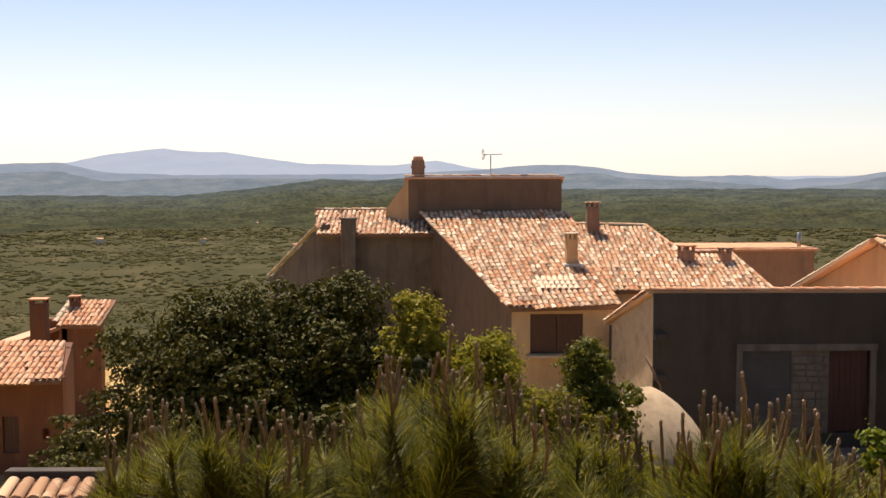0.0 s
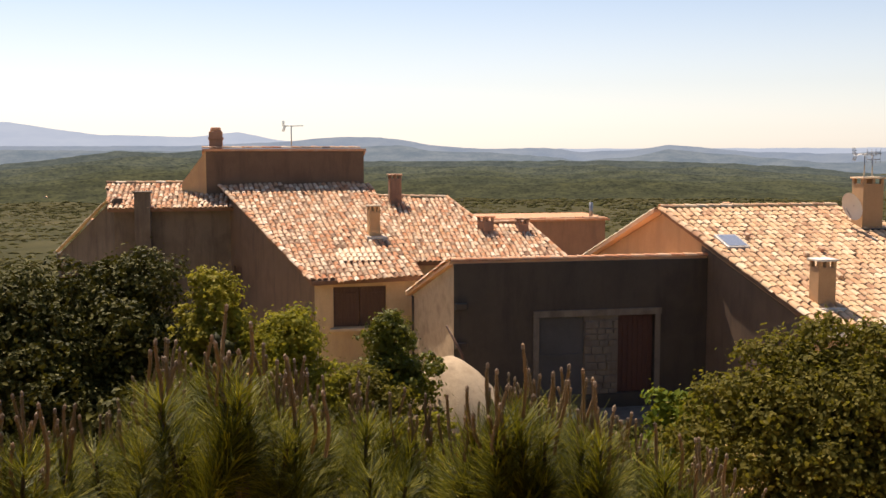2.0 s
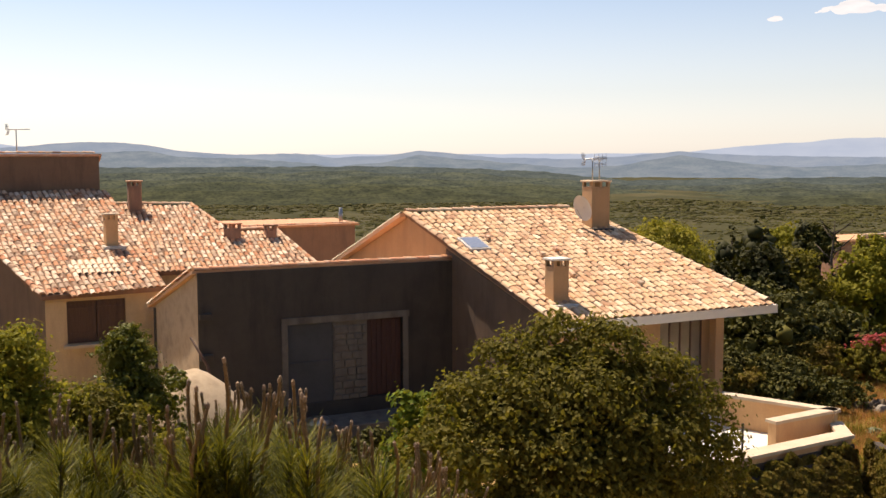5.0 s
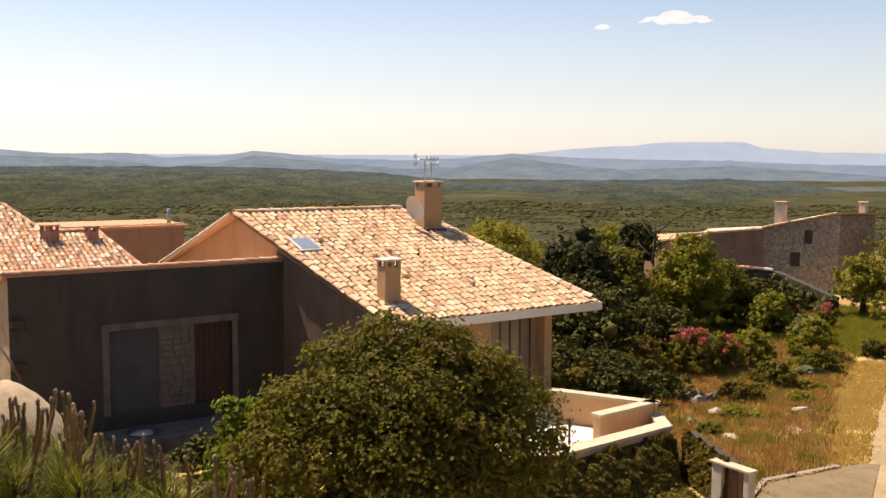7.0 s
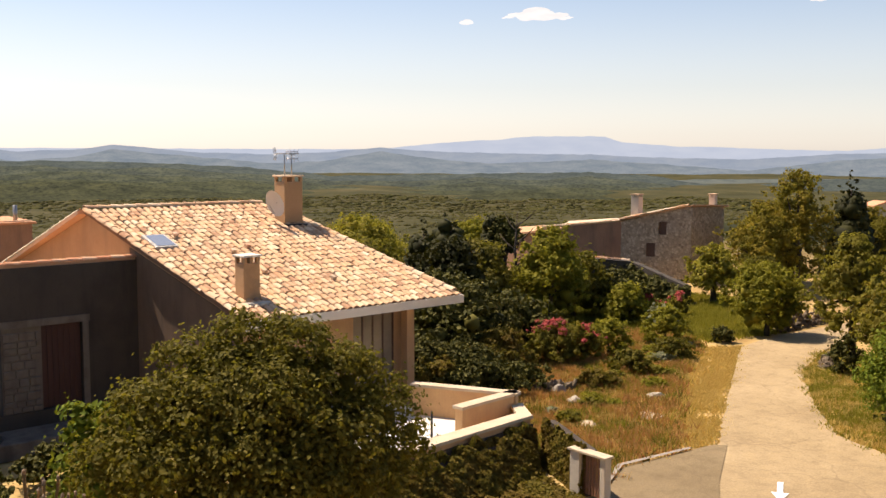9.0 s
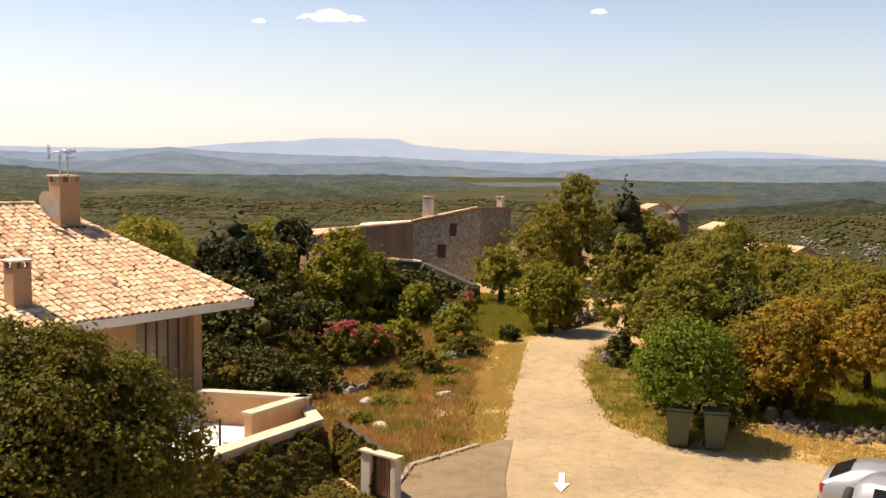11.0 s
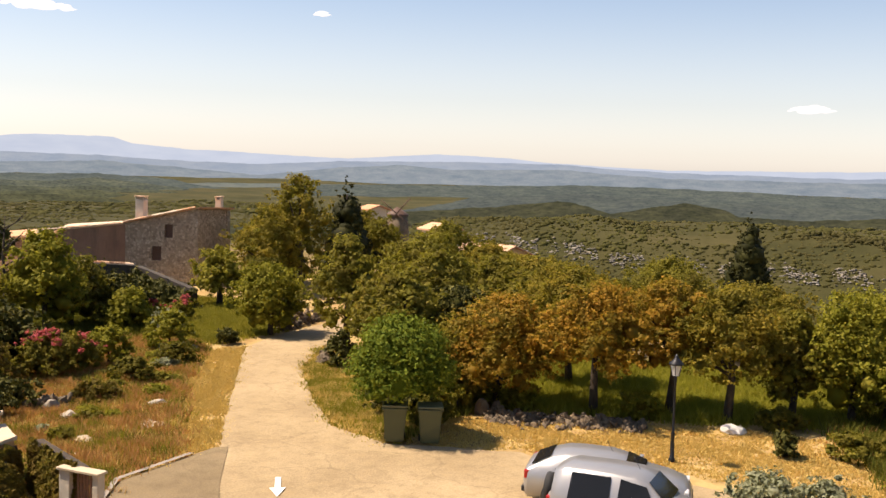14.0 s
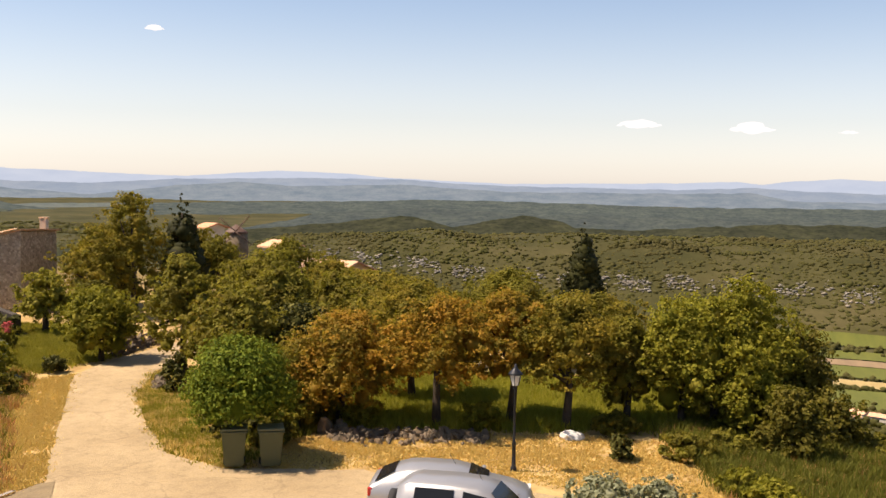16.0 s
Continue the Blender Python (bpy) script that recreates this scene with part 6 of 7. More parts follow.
# wooded bank between villa and farm
W = [("dark", 26.0, 27.6, 3.6, 2.6), ("conifer", 28.5, 30.8, 4.6, 2.0), ("olive", 32.5, 33.0, 4.2, 2.2), ("fresh", 34.8, 30.6, 4.75, 1.9), ("dark", 24.0, 29.0, 2.9, 2.2), ("dark", 30.2, 28.6, 2.4, 2.0),
     ("olive", 37.5, 31.5, 3.4, 2.0), ("dark", 39.8, 30.8, 2.4, 1.7), ("fresh", 38.2, 29.0, 2.0, 1.2), ("yellow", 33.5, 43.0, 4.6, 3.0), ("fresh", 38.0, 48.5, 4.3, 2.8), ("olive", 28.5, 36.5, 4.0, 2.5),
     ("dark", 27.0, 33.0, 3.4, 2.4), ("olive", 42.0, 38.5, 2.3, 1.6), ("dark", 44.0, 42.5, 4.3, 1.1), ("fresh", 45.5, 47.0, 4.0, 2.2), ("dark", 22.8, 26.6, 2.0, 1.5)]
for i, (lf, x, y, top, r) in enumerate(W):
    tree("bank_tree", x, y, top, max(gz(x, y) + 0.1, top - 2.3 * r), r, lf, {"dark": "dark green thicket tree on the bank", "conifer": "dark conifer-like bush on the bank", "olive": "dull green tree on the bank", "fresh": "fresh green tree on the bank", "yellow": "sunlit yellow-green tree behind the villa"}[lf], 30 + i, int(2300 * r), 0.17, 0.12)
spire("conifer_tree", 29.4, 31.5, 6.15, 0.8, 1.35, "dark ragged conifer on the bank", 50, 3600, 0.2, ragged=0.5)
spire("conifer_tree", 30.6, 34.6, 5.3, 0.8, 1.2, "dark ragged conifer behind the thicket", 51, 2600, 0.2, ragged=0.5)
spire("cypress_tree", 43.6, 43.4, 5.0, 0.8, 0.9, "dark cypress beside the farm", 52, 2000, 0.18)


def bare_tree(x, y, top):
    g = gz(x, y)
    t = thing("dead_tree", "bare grey leafless tree on the bank", "tree", "", (x, y, g))
    rng = random.Random(5)
    h = top - g
    tube("trunk", M["bark"], t, [(0, 0, -0.1), (0.1, 0, h * 0.35), (-0.05, 0, h * 0.6), (0.1, 0, h * 0.95)], [0.1, 0.08, 0.06, 0.015], 6)
    for i in range(12):
        z = h * rng.uniform(0.4, 0.85)
        a = rng.uniform(0, 6.28)
        L = rng.uniform(0.7, 1.5)
        p, q = Vector((0, 0, z)), Vector((math.cos(a) * L, math.sin(a) * L, z + L * 0.65))
        tube("branch", M["bark"], t, [p, p.lerp(q, 0.5) + Vector((0, 0, -0.08)), q], [0.035, 0.025, 0.008], 5)


bare_tree(36.2, 34.2, 5.4)

# along the lane and behind it
spire("conifer_tree", 60.6, 29.2, 7.2, 0.5, 1.6, "tall dark conifer beyond the lane", 60, 6000, 0.18, ragged=0.3)
spire("cypress_tree", 58.6, 3.7, 6.1, 0.3, 1.4, "tall dark pointed cypress below the lane", 61, 14000, 0.15, ragged=0.0, taper=0.72)
spire("cypress_tree", 57.0, 31.0, 4.5, 0.2, 0.6, "dark narrow cypress among the oaks", 62, 1500, 0.18, ragged=0.1)
L = [("oak", 55.7, 30.0, 7.2, 2.4, 0.5), ("oak", 53.0, 30.7, 5.2, 2.4, 0.0), ("oak", 58.0, 33.5, 5.0, 2.2, 0.0), ("silver_oak", 47.4, 30.2, 3.2, 1.5, 0.0), ("olive", 49.5, 28.6, 2.6, 1.4, 0.0), ("oak_green", 39.2, 18.6, 4.9, 1.75, 0.6), ("oak_green", 44.3, 17.0, 4.9, 2.4, 0.3),
     ("oak_green", 41.5, 15.6, 4.3, 2.0, 0.3), ("oak", 38.0, 16.6, 3.5, 1.2, 0.4), ("oak_green", 35.2, 14.6, 4.1, 1.9, 0.4), ("dark", 37.2, 13.0, 3.3, 1.8, 0.0), ("oak_green", 50.5, 20.0, 4.0, 2.4, -0.5), ("oak", 49.8, 13.0, 3.5, 2.2, -0.5),
     ("oak", 58.5, 16.0, 2.8, 2.4, -1.5), ("oak_green", 55.0, 11.0, 2.2, 2.4, -1.5), ("fresh", 56.0, 7.6, 3.0, 2.2, -1.0), ("oak", 51.0, 8.5, 2.2, 2.2, -1.0), ("oak_green", 66.0, 24.0, 4.0, 2.6, -1.0), ("oak", 63.0, 20.0, 3.0, 2.6, -1.0), ("oak_green", 64.5, 28.4, 4.3, 2.0, 0.0), ("oak", 66.0, 30.5, 4.6, 2.2, 0.0), ("oak_green", 46.5, 19.0, 4.2, 2.0, 0.3), ("oak_green", 47.0, 14.5, 3.8, 2.0, 0.0), ("oak", 53.5, 15.5, 3.2, 2.2, -0.5), ("oak_green", 44.0, 12.0, 3.4, 1.8, 0.0)]
for i, (lf, x, y, top, r, low) in enumerate(L):
    mat_key = "yellow" if lf == "silver_oak" else lf
    tree("oak_tree", x, y, top, max(low, gz(x, y) + 0.2), r, mat_key, {"oak": "holm oak with bronze-green spring foliage", "silver_oak": "pale flowering oak by the farm", "olive": "dull green tree beside the lane", "oak_green": "green oak beside the lane", "dark": "dark shaded tree behind the bins", "fresh": "fresh green tree below the lane"}[lf], 70 + i, int(3300 * r), 0.14, 0.16, "trees along the lane", n=22, lump=0.65)
tree("broadleaf_tree", 41.1, 23.4, 3.3, gz(41.1, 23.4) + 0.15, 1.75, "fresh", "round yellow-green tree at the bend of the lane", 95, 11000, 0.12, 0.12, n=24, core=0.6, lump=0.7)
DOME = [(0, 0, 2.15, 1.15)] + [(0.82 * math.cos(k * 0.9), 0.82 * math.sin(k * 0.9), 1.65 + 0.14 * (k % 3), 0.72) for k in range(7)]
DOME += [(0.55 * math.cos(k * 1.26 + 0.4), 0.55 * math.sin(k * 1.26 + 0.4), 2.55 + 0.1 * (k % 2), 0.70) for k in range(5)] + [(0.05, 0.1, 2.95, 0.62), (1.0, 0.7, 2.3, 0.4), (-0.9, -0.8, 2.25, 0.42), (0.6, -1.1, 2.0, 0.4)]
tree("round_tree", 27.85, 11.3, 3.6, 0.8, 1.6, "bright", "clipped round bright green tree over the bins", 96, 26000, 0.09, 0.12, core=0.7, lobes=DOME)
# row of bronze oaks behind the dry grass
B = [("oak_brown", 32.7, 9.9, 3.75, 1.85, 0.55), ("oak", 32.2, 11.3, 2.7, 1.1, 0.5), ("oak_brown", 33.1, 6.7, 4.3, 1.95, 1.35), ("oak", 36.9, 8.4, 4.3, 1.8, 0.9), ("oak_brown", 34.6, 4.5, 4.4, 1.5, 1.5), ("oak", 34.0, 2.6, 4.4, 1.55, 1.2), ("oak", 45.5, 2.2, 3.3, 2.1, 0.8), ("oak_green", 45.0, 6.0, 4.2, 2.1, 0.8), ("oak", 43.5, 10.0, 3.9, 2.2, 0.5)]
for i, (lf, x, y, top, r, low) in enumerate(B):
    tree("oak_tree", x, y, top, low - 0.2, r * 1.15, lf, {"oak": "holm oak in bronze-green spring leaf behind dry grass", "oak_brown": "holm oak in orange-brown spring leaf behind dry grass", "oak_green": "green oak behind the row"}[lf], 110 + i, int(7500 * r), 0.105, 0.14, "oaks behind the parking", n=30, lean=0.15, lump=0.6)
G = [("fresh", 35.6, -1.1, 4.3, 1.8, 0.0), ("fresh", 37.0, -3.4, 4.9, 1.9, -0.6), ("fresh", 36.2, -2.2, 4.3, 1.5, 0.2), ("olive", 38.2, -5.2, 3.2, 1.6, -1.2), ("oak_green", 35.4, 0.7, 3.6, 1.3, 0.3), ("fresh", 34.8, -3.2, 3.0, 1.2, -0.6), ("olive", 33.6, -4.4, 1.9, 1.2, -1.2), ("fresh", 39.5, -1.5, 3.9, 1.8, 0.0), ("olive", 36.0, -5.8, 1.4, 1.5, -1.8)]
for i, (lf, x, y, top, r, low) in enumerate(G):
    tree("broadleaf_tree", x, y, top, low, r, lf, "fresh green tree on the slope beyond the parking" if lf == "fresh" else "dull green tree on the slope beyond the parking", 130 + i, int(4800 * r), 0.12, 0.12, "trees on the slope")
# shrubs
S = [("dark", 30.7, 0.7, 0.75, 0.32, "small dark clipped shrub in the dry grass"), ("silver", 23.9, 0.9, 1.5, 1.1, "grey-green feathery shrub beside the parked cars"), ("silver", 24.9, -0.3, 1.2, 0.9, "grey-green feathery shrub beside the parked cars"),
     ("oak_green", 31.8, -1.2, 0.6, 0.9, "low scrubby bush at the edge of the grass"), ("oak_green", 32.8, -2.3, 0.5, 1.0, "low scrubby bush at the edge of the grass"), ("oak", 34.0, 1.0, 0.6, 0.8, "low bronze bush under the oaks"), ("fresh", 29.0, -2.6, 0.4, 0.7, "leafy green bush by the slope"),
     ("fresh", 27.8, -3.2, 0.5, 0.6, "leafy green bush by the slope"), ("olive", 30.4, -3.6, 0.0, 1.0, "olive-green bush on the slope"), ("olive", 38.5, -7.6, -0.6, 1.9, "olive-green bush on the slope"), ("dark", 35.0, -7.6, -1.6, 1.6, "dark bush on the slope"),
     ("olive", 42.0, -9.5, -2.0, 2.2, "olive-green bush on the slope"), ("olive", 31.5, -6.0, -1.3, 1.3, "olive-green bush on the slope"), ("fresh", 33.2, 5.2, 0.9, 0.7, "low green bush under the oaks"),
     ("oak_green", 31.4, 10.8, 1.3, 0.7, "green shrub by the rubble wall"), ("dark", 35.8, 17.2, 1.5, 0.6, "dark ivy-covered stump at the roadside"),
     ("oak_green", 29.6, 25.2, 1.6, 1.4, "leafy green bush on the bank"), ("fresh", 31.9, 25.0, 1.5, 1.1, "green bush on the bank"), ("fresh", 35.4, 24.8, 1.7, 1.2, "bright green bush on the bank"), ("olive", 33.2, 22.9, 0.9, 0.8, "olive bush on the bank"), ("olive", 30.0, 22.4, 0.9, 0.9, "olive bush on the bank"),
     ("ivy", 27.2, 21.6, 0.7, 0.7, "low bush on the bank"), ("fresh", 26.8, 26.0, 1.2, 0.6, "small bright green bush in the shade"), ("dark", 37.9, 23.6, 0.7, 0.5, "low dark shrub at the roadside"), ("silver", 38.6, 27.2, 1.2, 0.9, "grey-green bush on the bank"), ("dark", 25.0, 23.2, 1.0, 1.2, "dark bush below the villa"), ("dark", 23.2, 23.4, 1.4, 1.4, "dark bush below the villa")]
for x, y, r in ((6.6, 21.0, 1.0), (7.6, 23.2, 0.9), (5.6, 18.4, 1.1), (8.7, 20.2, 1.0), (10.6, 21.0, 1.1), (9.6, 24.0, 0.8), (4.6, 16.6, 1.0), (2.6, 17.2, 1.1), (0.6, 17.4, 1.2), (-1.2, 16.6, 1.2), (6.9, 16.0, 1.0), (8.2, 17.9, 0.9), (12.4, 20.4, 1.0), (11.8, 23.2, 0.9), (-4.0, 18.0, 1.3), (-7.4, 20.0, 1.4), (-7.6, 23.0, 1.7), (-8.4, 21.2, 1.5), (-6.6, 17.6, 1.3), (-9.2, 24.6, 1.5), (-8.0, 26.2, 1.6), (-6.0, 15.4, 1.2), (-2.6, 15.4, 1.2), (-10.2, 27.4, 1.4)):
    S.append(("dark", x, y, gz(x, y) + r * 1.25, r, "dark green undergrowth in the garden"))
for x, y, r, lf in ((30.2, 11.2, 0.8, "oak_green"), (30.3, 12.6, 1.0, "dark"), (29.3, 10.8, 0.6, "olive"), (31.4, 12.0, 1.1, "dark"), (32.2, 10.6, 0.9, "oak"), (33.0, 12.2, 1.2, "dark"), (32.6, 9.2, 0.6, "fresh"), (34.0, 11.0, 1.0, "olive")):
    S.append((lf, x, y, gz(x, y) + r * 1.3, r, "shady undergrowth behind the bins and oaks"))
rs = random.Random(12)
for i in range(20):
    u, w = rs.random(), rs.random()
    x, y = 22.5 + 13 * u + rs.uniform(-0.5, 0.5), 18.0 + 5.0 * u + 3.2 * w + rs.uniform(-0.4, 0.4)
    rad = rs.uniform(0.2, 0.45)
    S.append((rs.choice(("fresh", "oak_green", "silver", "oak_green", "fresh")), x, y, gz(x, y) + rad * rs.uniform(0.8, 1.2), rad, "low bushy undergrowth on the dry bank"))
for i in range(16):
    x, y = rs.uniform(19.5, 24.5), rs.uniform(23.8, 28.5)
    rad = rs.uniform(0.8, 1.5)
    S.append((rs.choice(("dark", "dark", "ivy")), x + 2, y, gz(x, y) + rad * 1.3, rad, "dark shaded thicket below the villa"))
for i in range(22):
    x, y = rs.uniform(29.5, 44), rs.uniform(-12, -3.5)
    rad = rs.uniform(0.7, 1.5)
    S.append((rs.choice(("olive", "oak_green", "dark")), x, y, gz(x, y) + rad * 1.1, rad, "scrubby bush on the slope"))
for i, (lf, x, y, top, r, label) in enumerate(S):
    tree("shrub", x, y, top, gz(x, y) + 0.02, r, lf, label, 150 + i, int(2200 * r + 300), 0.105 if lf != "silver" else 0.09, 0.04, "", category="shrub", n=14, lump=0.65)


def flowers(x, y, top, r, seed):
    g = gz(x, y)
    t = thing("valerian_plant", "pink flowering valerian on the bank", "flowers", "pink flowers", (x, y, g))
    lb = crown_lobes(r, top - g, seed, 7, 0.05)
    part("foliage", leaf_mesh("foliage", [(a, b, c - 0.1, d * 0.95) for a, b, c, d in lb], int(2200 * r), 0.1, seed), LEAF["oak_green"], t)
    part("blossom", leaf_mesh("blossom", [(a, b, c + d * 0.75, d * 0.42) for a, b, c, d in lb if c > (top - g) * 0.5], int(1300 * r), 0.075, seed + 1, 0, 0), LEAF["flower"], t)


flowers(29.0, 25.4, 1.75, 1.2, 3)
flowers(30.3, 24.9, 1.45, 0.9, 4)
flowers(40.8, 29.6, 1.2, 0.7, 5)
flowers(42.4, 29.0, 1.2, 0.7, 6)


def ivy_bank():
    """Ivy hanging over the terrace's retaining wall and down to the gate."""
    t = thing("ivy_hedge", "dense brownish green ivy over the terrace wall", "ivy")
    rng = np.random.default_rng(3)
    # the faces that it covers: terrace wall, the wall down to the gate, the bank at their foot
    faces = [((13.4, 16.72, -1.2), (6.1, 0.42, 0), (0, 0.30, 2.28), 26000), ((19.55, 17.25, -0.6), (-0.95, -2.15, -0.12), (0.05, -0.1, 1.82), 16000),
             ((13.2, 15.4, -1.0), (5.6, 0.3, 0), (0.1, 1.5, 1.92), 34000), ((12.6, 13.0, -0.12), (5.7, 0.9, 0), (0.4, 2.5, 0.2), 22000)]
    vs, fs = [], []
    for o, a, b, n in faces:
        o, a, b = np.array(o), np.array(a), np.array(b)
        nn = np.cross(a, b)
        nn /= np.linalg.norm(nn)
        if nn[2] < -0.2 or (abs(nn[2]) <= 0.2 and nn[1] > 0 and abs(nn[0]) < 0.5):
            nn = -nn
        u, w = rng.random(n), rng.random(n) ** 0.85
        top = 1 + 0.04 * np.sin(u * 23) + 0.03 * np.sin(u * 61 + 1)
        c = o + u[:, None] * a + (w * top)[:, None] * b
        swell = 0.06 * waves(c[:, 0] * 1.3 + c[:, 2], c[:, 1] + c[:, 2] * 1.6, 1.1, 4) + rng.uniform(-0.03, 0.09, n)
        c = c + nn * swell[:, None]
        m = nn + rng.normal(0, 0.45, (n, 3)) + np.array([0, 0, 0.25])
        m /= np.linalg.norm(m, axis=1)[:, None]
        t0 = np.cross(m, rng.normal(size=(n, 3)))
        t0 /= np.linalg.norm(t0, axis=1)[:, None]
        b0 = np.cross(m, t0)
        k = 0.042 * rng.uniform(0.6, 1.4, n)[:, None]
        quad = np.stack([c - t0 * k, c + b0 * k * 0.8 + m * k * 0.2, c + t0 * k, c - b0 * k * 0.8 + m * k * 0.2], 1)
        fs.append(np.arange(n * 4).reshape(-1, 4) + sum(len(q) for q in vs))
        vs.append(quad.reshape(-1, 3))
        # solid bark-coloured slab just behind each face's leaves
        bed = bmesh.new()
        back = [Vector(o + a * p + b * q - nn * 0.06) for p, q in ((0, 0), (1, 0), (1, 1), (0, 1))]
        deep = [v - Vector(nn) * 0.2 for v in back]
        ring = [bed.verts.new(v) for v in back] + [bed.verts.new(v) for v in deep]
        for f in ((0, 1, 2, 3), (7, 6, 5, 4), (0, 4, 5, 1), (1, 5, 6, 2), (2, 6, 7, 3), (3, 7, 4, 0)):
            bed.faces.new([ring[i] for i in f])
        part("leaf_backing", bed, M["bark"], t)
    part("leaves", mesh_of("leaves", np.concatenate(vs), np.concatenate(fs)), LEAF["ivy"], t)
    part("leaves", leaf_mesh("leaves", [(46.2 + rng.uniform(-0.3, 0.3), 31.2 + k * 0.45, 0.2 + 0.1 * k, 0.7) for k in range(9)], 3500, 0.2, 6, 0.2, 0.8), LEAF["dark"], thing("ivy_hedge", "dark ivy over the farm's courtyard wall", "ivy"))


ivy_bank()


# ---------- grass ----------
def grass(name, leaf, zone, count, height, seed, label, patch=3.5, bare=-0.15):
    """Tufts of thin blades over a zone in plan (polygon)."""
    rng = np.random.default_rng(seed)
    xs, ys = [p[0] for p in zone], [p[1] for p in zone]
    x, y = rng.uniform(min(xs), max(xs), count), rng.uniform(min(ys), max(ys), count)
    keep = np.array([inside(zone, a, b) for a, b in zip(x, y)])
    keep &= waves(x, y, patch, seed) + rng.normal(0, 0.35, count) > bare
    x, y = x[keep], y[keep]
    x, y = x + rng.normal(0, 0.22, len(x)), y + rng.normal(0, 0.22, len(y))
    z = ground_z(x, y)
    n, blades = len(x), 5
    v = []
    for b in range(blades):
        a = rng.uniform(0, 2 * np.pi, n)
        h = height * rng.uniform(0.4, 1.3, n) * (0.75 + 0.35 * waves(x, y, 1.7, seed + 50))
        w = 0.025
        ox, oy = rng.normal(0, 0.07, n), rng.normal(0, 0.07, n)
        lean = rng.normal(0, 0.35, (n, 2)) * h[:, None]
        v.append(np.stack([np.stack([x + ox - w * np.cos(a), y + oy - w * np.sin(a), z], -1), np.stack([x + ox + w * np.cos(a), y + oy + w * np.sin(a), z], -1), np.stack([x + ox + lean[:, 0], y + oy + lean[:, 1], z + h], -1)], 1))
    v = np.concatenate(v).reshape(-1, 3)
    tagged(part(name, mesh_of(name, v, np.arange(len(v)).reshape(-1, 3)), LEAF[leaf]), label, "grass", kind="stuff")


DRY = [(27.3, -3.5), (28.0, 3), (28.1, 7.6), (27.2, 10.3), (30.0, 11.5), (31.5, 8.6), (33.2, 4), (33.0, -1), (30.5, -3.5)]
BANK = [(19.6, 15.4), (21.0, 16.1), (23.3, 15.9), (25.2, 17.2), (30.8, 20.9), (36.3, 23.7), (38.5, 27.0), (33, 29), (27.5, 28), (24, 25), (20.8, 19.4)]
VERGE = [(24.1, 15.4), (26.5, 16.5), (31.5, 19.3), (37.4, 22.5), (36.2, 23.4), (33.4, 22.0), (30.8, 20.6), (28.6, 19.3), (26.8, 18.6), (25.2, 17.4), (23.8, 16.3)]
RVERGE = [(26.9, 11.3), (27.95, 13.4), (31.0, 15.7), (35.2, 18.4), (39.5, 19.8), (39.0, 17.6), (35.5, 15.2), (31.5, 12.5), (28.5, 10.8)]
LAWN = [(32.5, 9.5), (34.0, 1), (36, -2), (43, -1), (42, 9), (36, 11)]
FARM = [(37.6, 24.0), (41.5, 23.6), (45.5, 24.5), (50.0, 27.0), (49.0, 34.0), (44.0, 34.0), (36.5, 29.5)]
grass("dry_grass", "straw", DRY, 30000, 0.07, 1, "bleached straw-yellow grass beside the parking")
grass("dry_grass", "straw", VERGE, 80000, 0.09, 2, "bleached grass verge along the lane")
grass("dry_grass", "redgrass", BANK, 90000, 0.30, 3, "reddish brown seeding grasses on the bank", 3.2, 0.05)
grass("dry_grass", "straw", BANK, 52000, 0.22, 14, "straw-coloured dry grass on the bank", 2.4, 0.0)
grass("green_grass", "grass", BANK, 42000, 0.30, 4, "green grasses among dry ones on the bank", 3.4, 0.2)
grass("green_herbs", "herb", BANK, 42000, 0.26, 15, "dark green leafy weeds on the bank", 2.6, 0.35)
grass("green_grass", "lawn", LAWN, 42000, 0.38, 5, "tall green grass under the oaks")
grass("green_grass", "grass", RVERGE, 26000, 0.17, 6, "green and yellow grass verge")
grass("dry_grass", "straw", RVERGE, 36000, 0.13, 7, "dry grass verge")
SLOPE = [(28.6, -2.2), (31.5, -1.6), (34.0, -0.5), (42.0, -4.0), (46.0, -14.0), (34.0, -14.0), (27.0, -8.0)]
grass("green_herbs", "herb", SLOPE, 60000, 0.5, 16, "olive-green weeds and scrub on the slope", 2.6, -0.5)
grass("dry_grass", "redgrass", SLOPE, 16000, 0.4, 17, "brown seeding grasses on the slope", 2.2, 0.2)
WOOD = [(22, 25), (27.5, 27.5), (33, 28.5), (38, 27.5), (46, 33), (52, 38), (50, 46), (38, 44), (28, 40), (21, 31)]
grass("green_herbs", "herb", WOOD, 90000, 0.45, 18, "dull green undergrowth between the trees of the bank", 3.0, -0.9)
LANE_WOOD = [(29, 11.5), (35, 15.0), (39.5, 17.4), (48, 19.5), (60, 17), (68, 28), (58, 36), (70, 24), (58, 4), (46, 8), (36, 10.5), (31, 10.4)]
grass("green_herbs", "herb", LANE_WOOD, 90000, 0.45, 19, "dull green undergrowth below the oaks", 3.0, -0.9)
grass("green_grass", "grass", FARM, 42000, 0.25, 8, "green meadow by the farm")


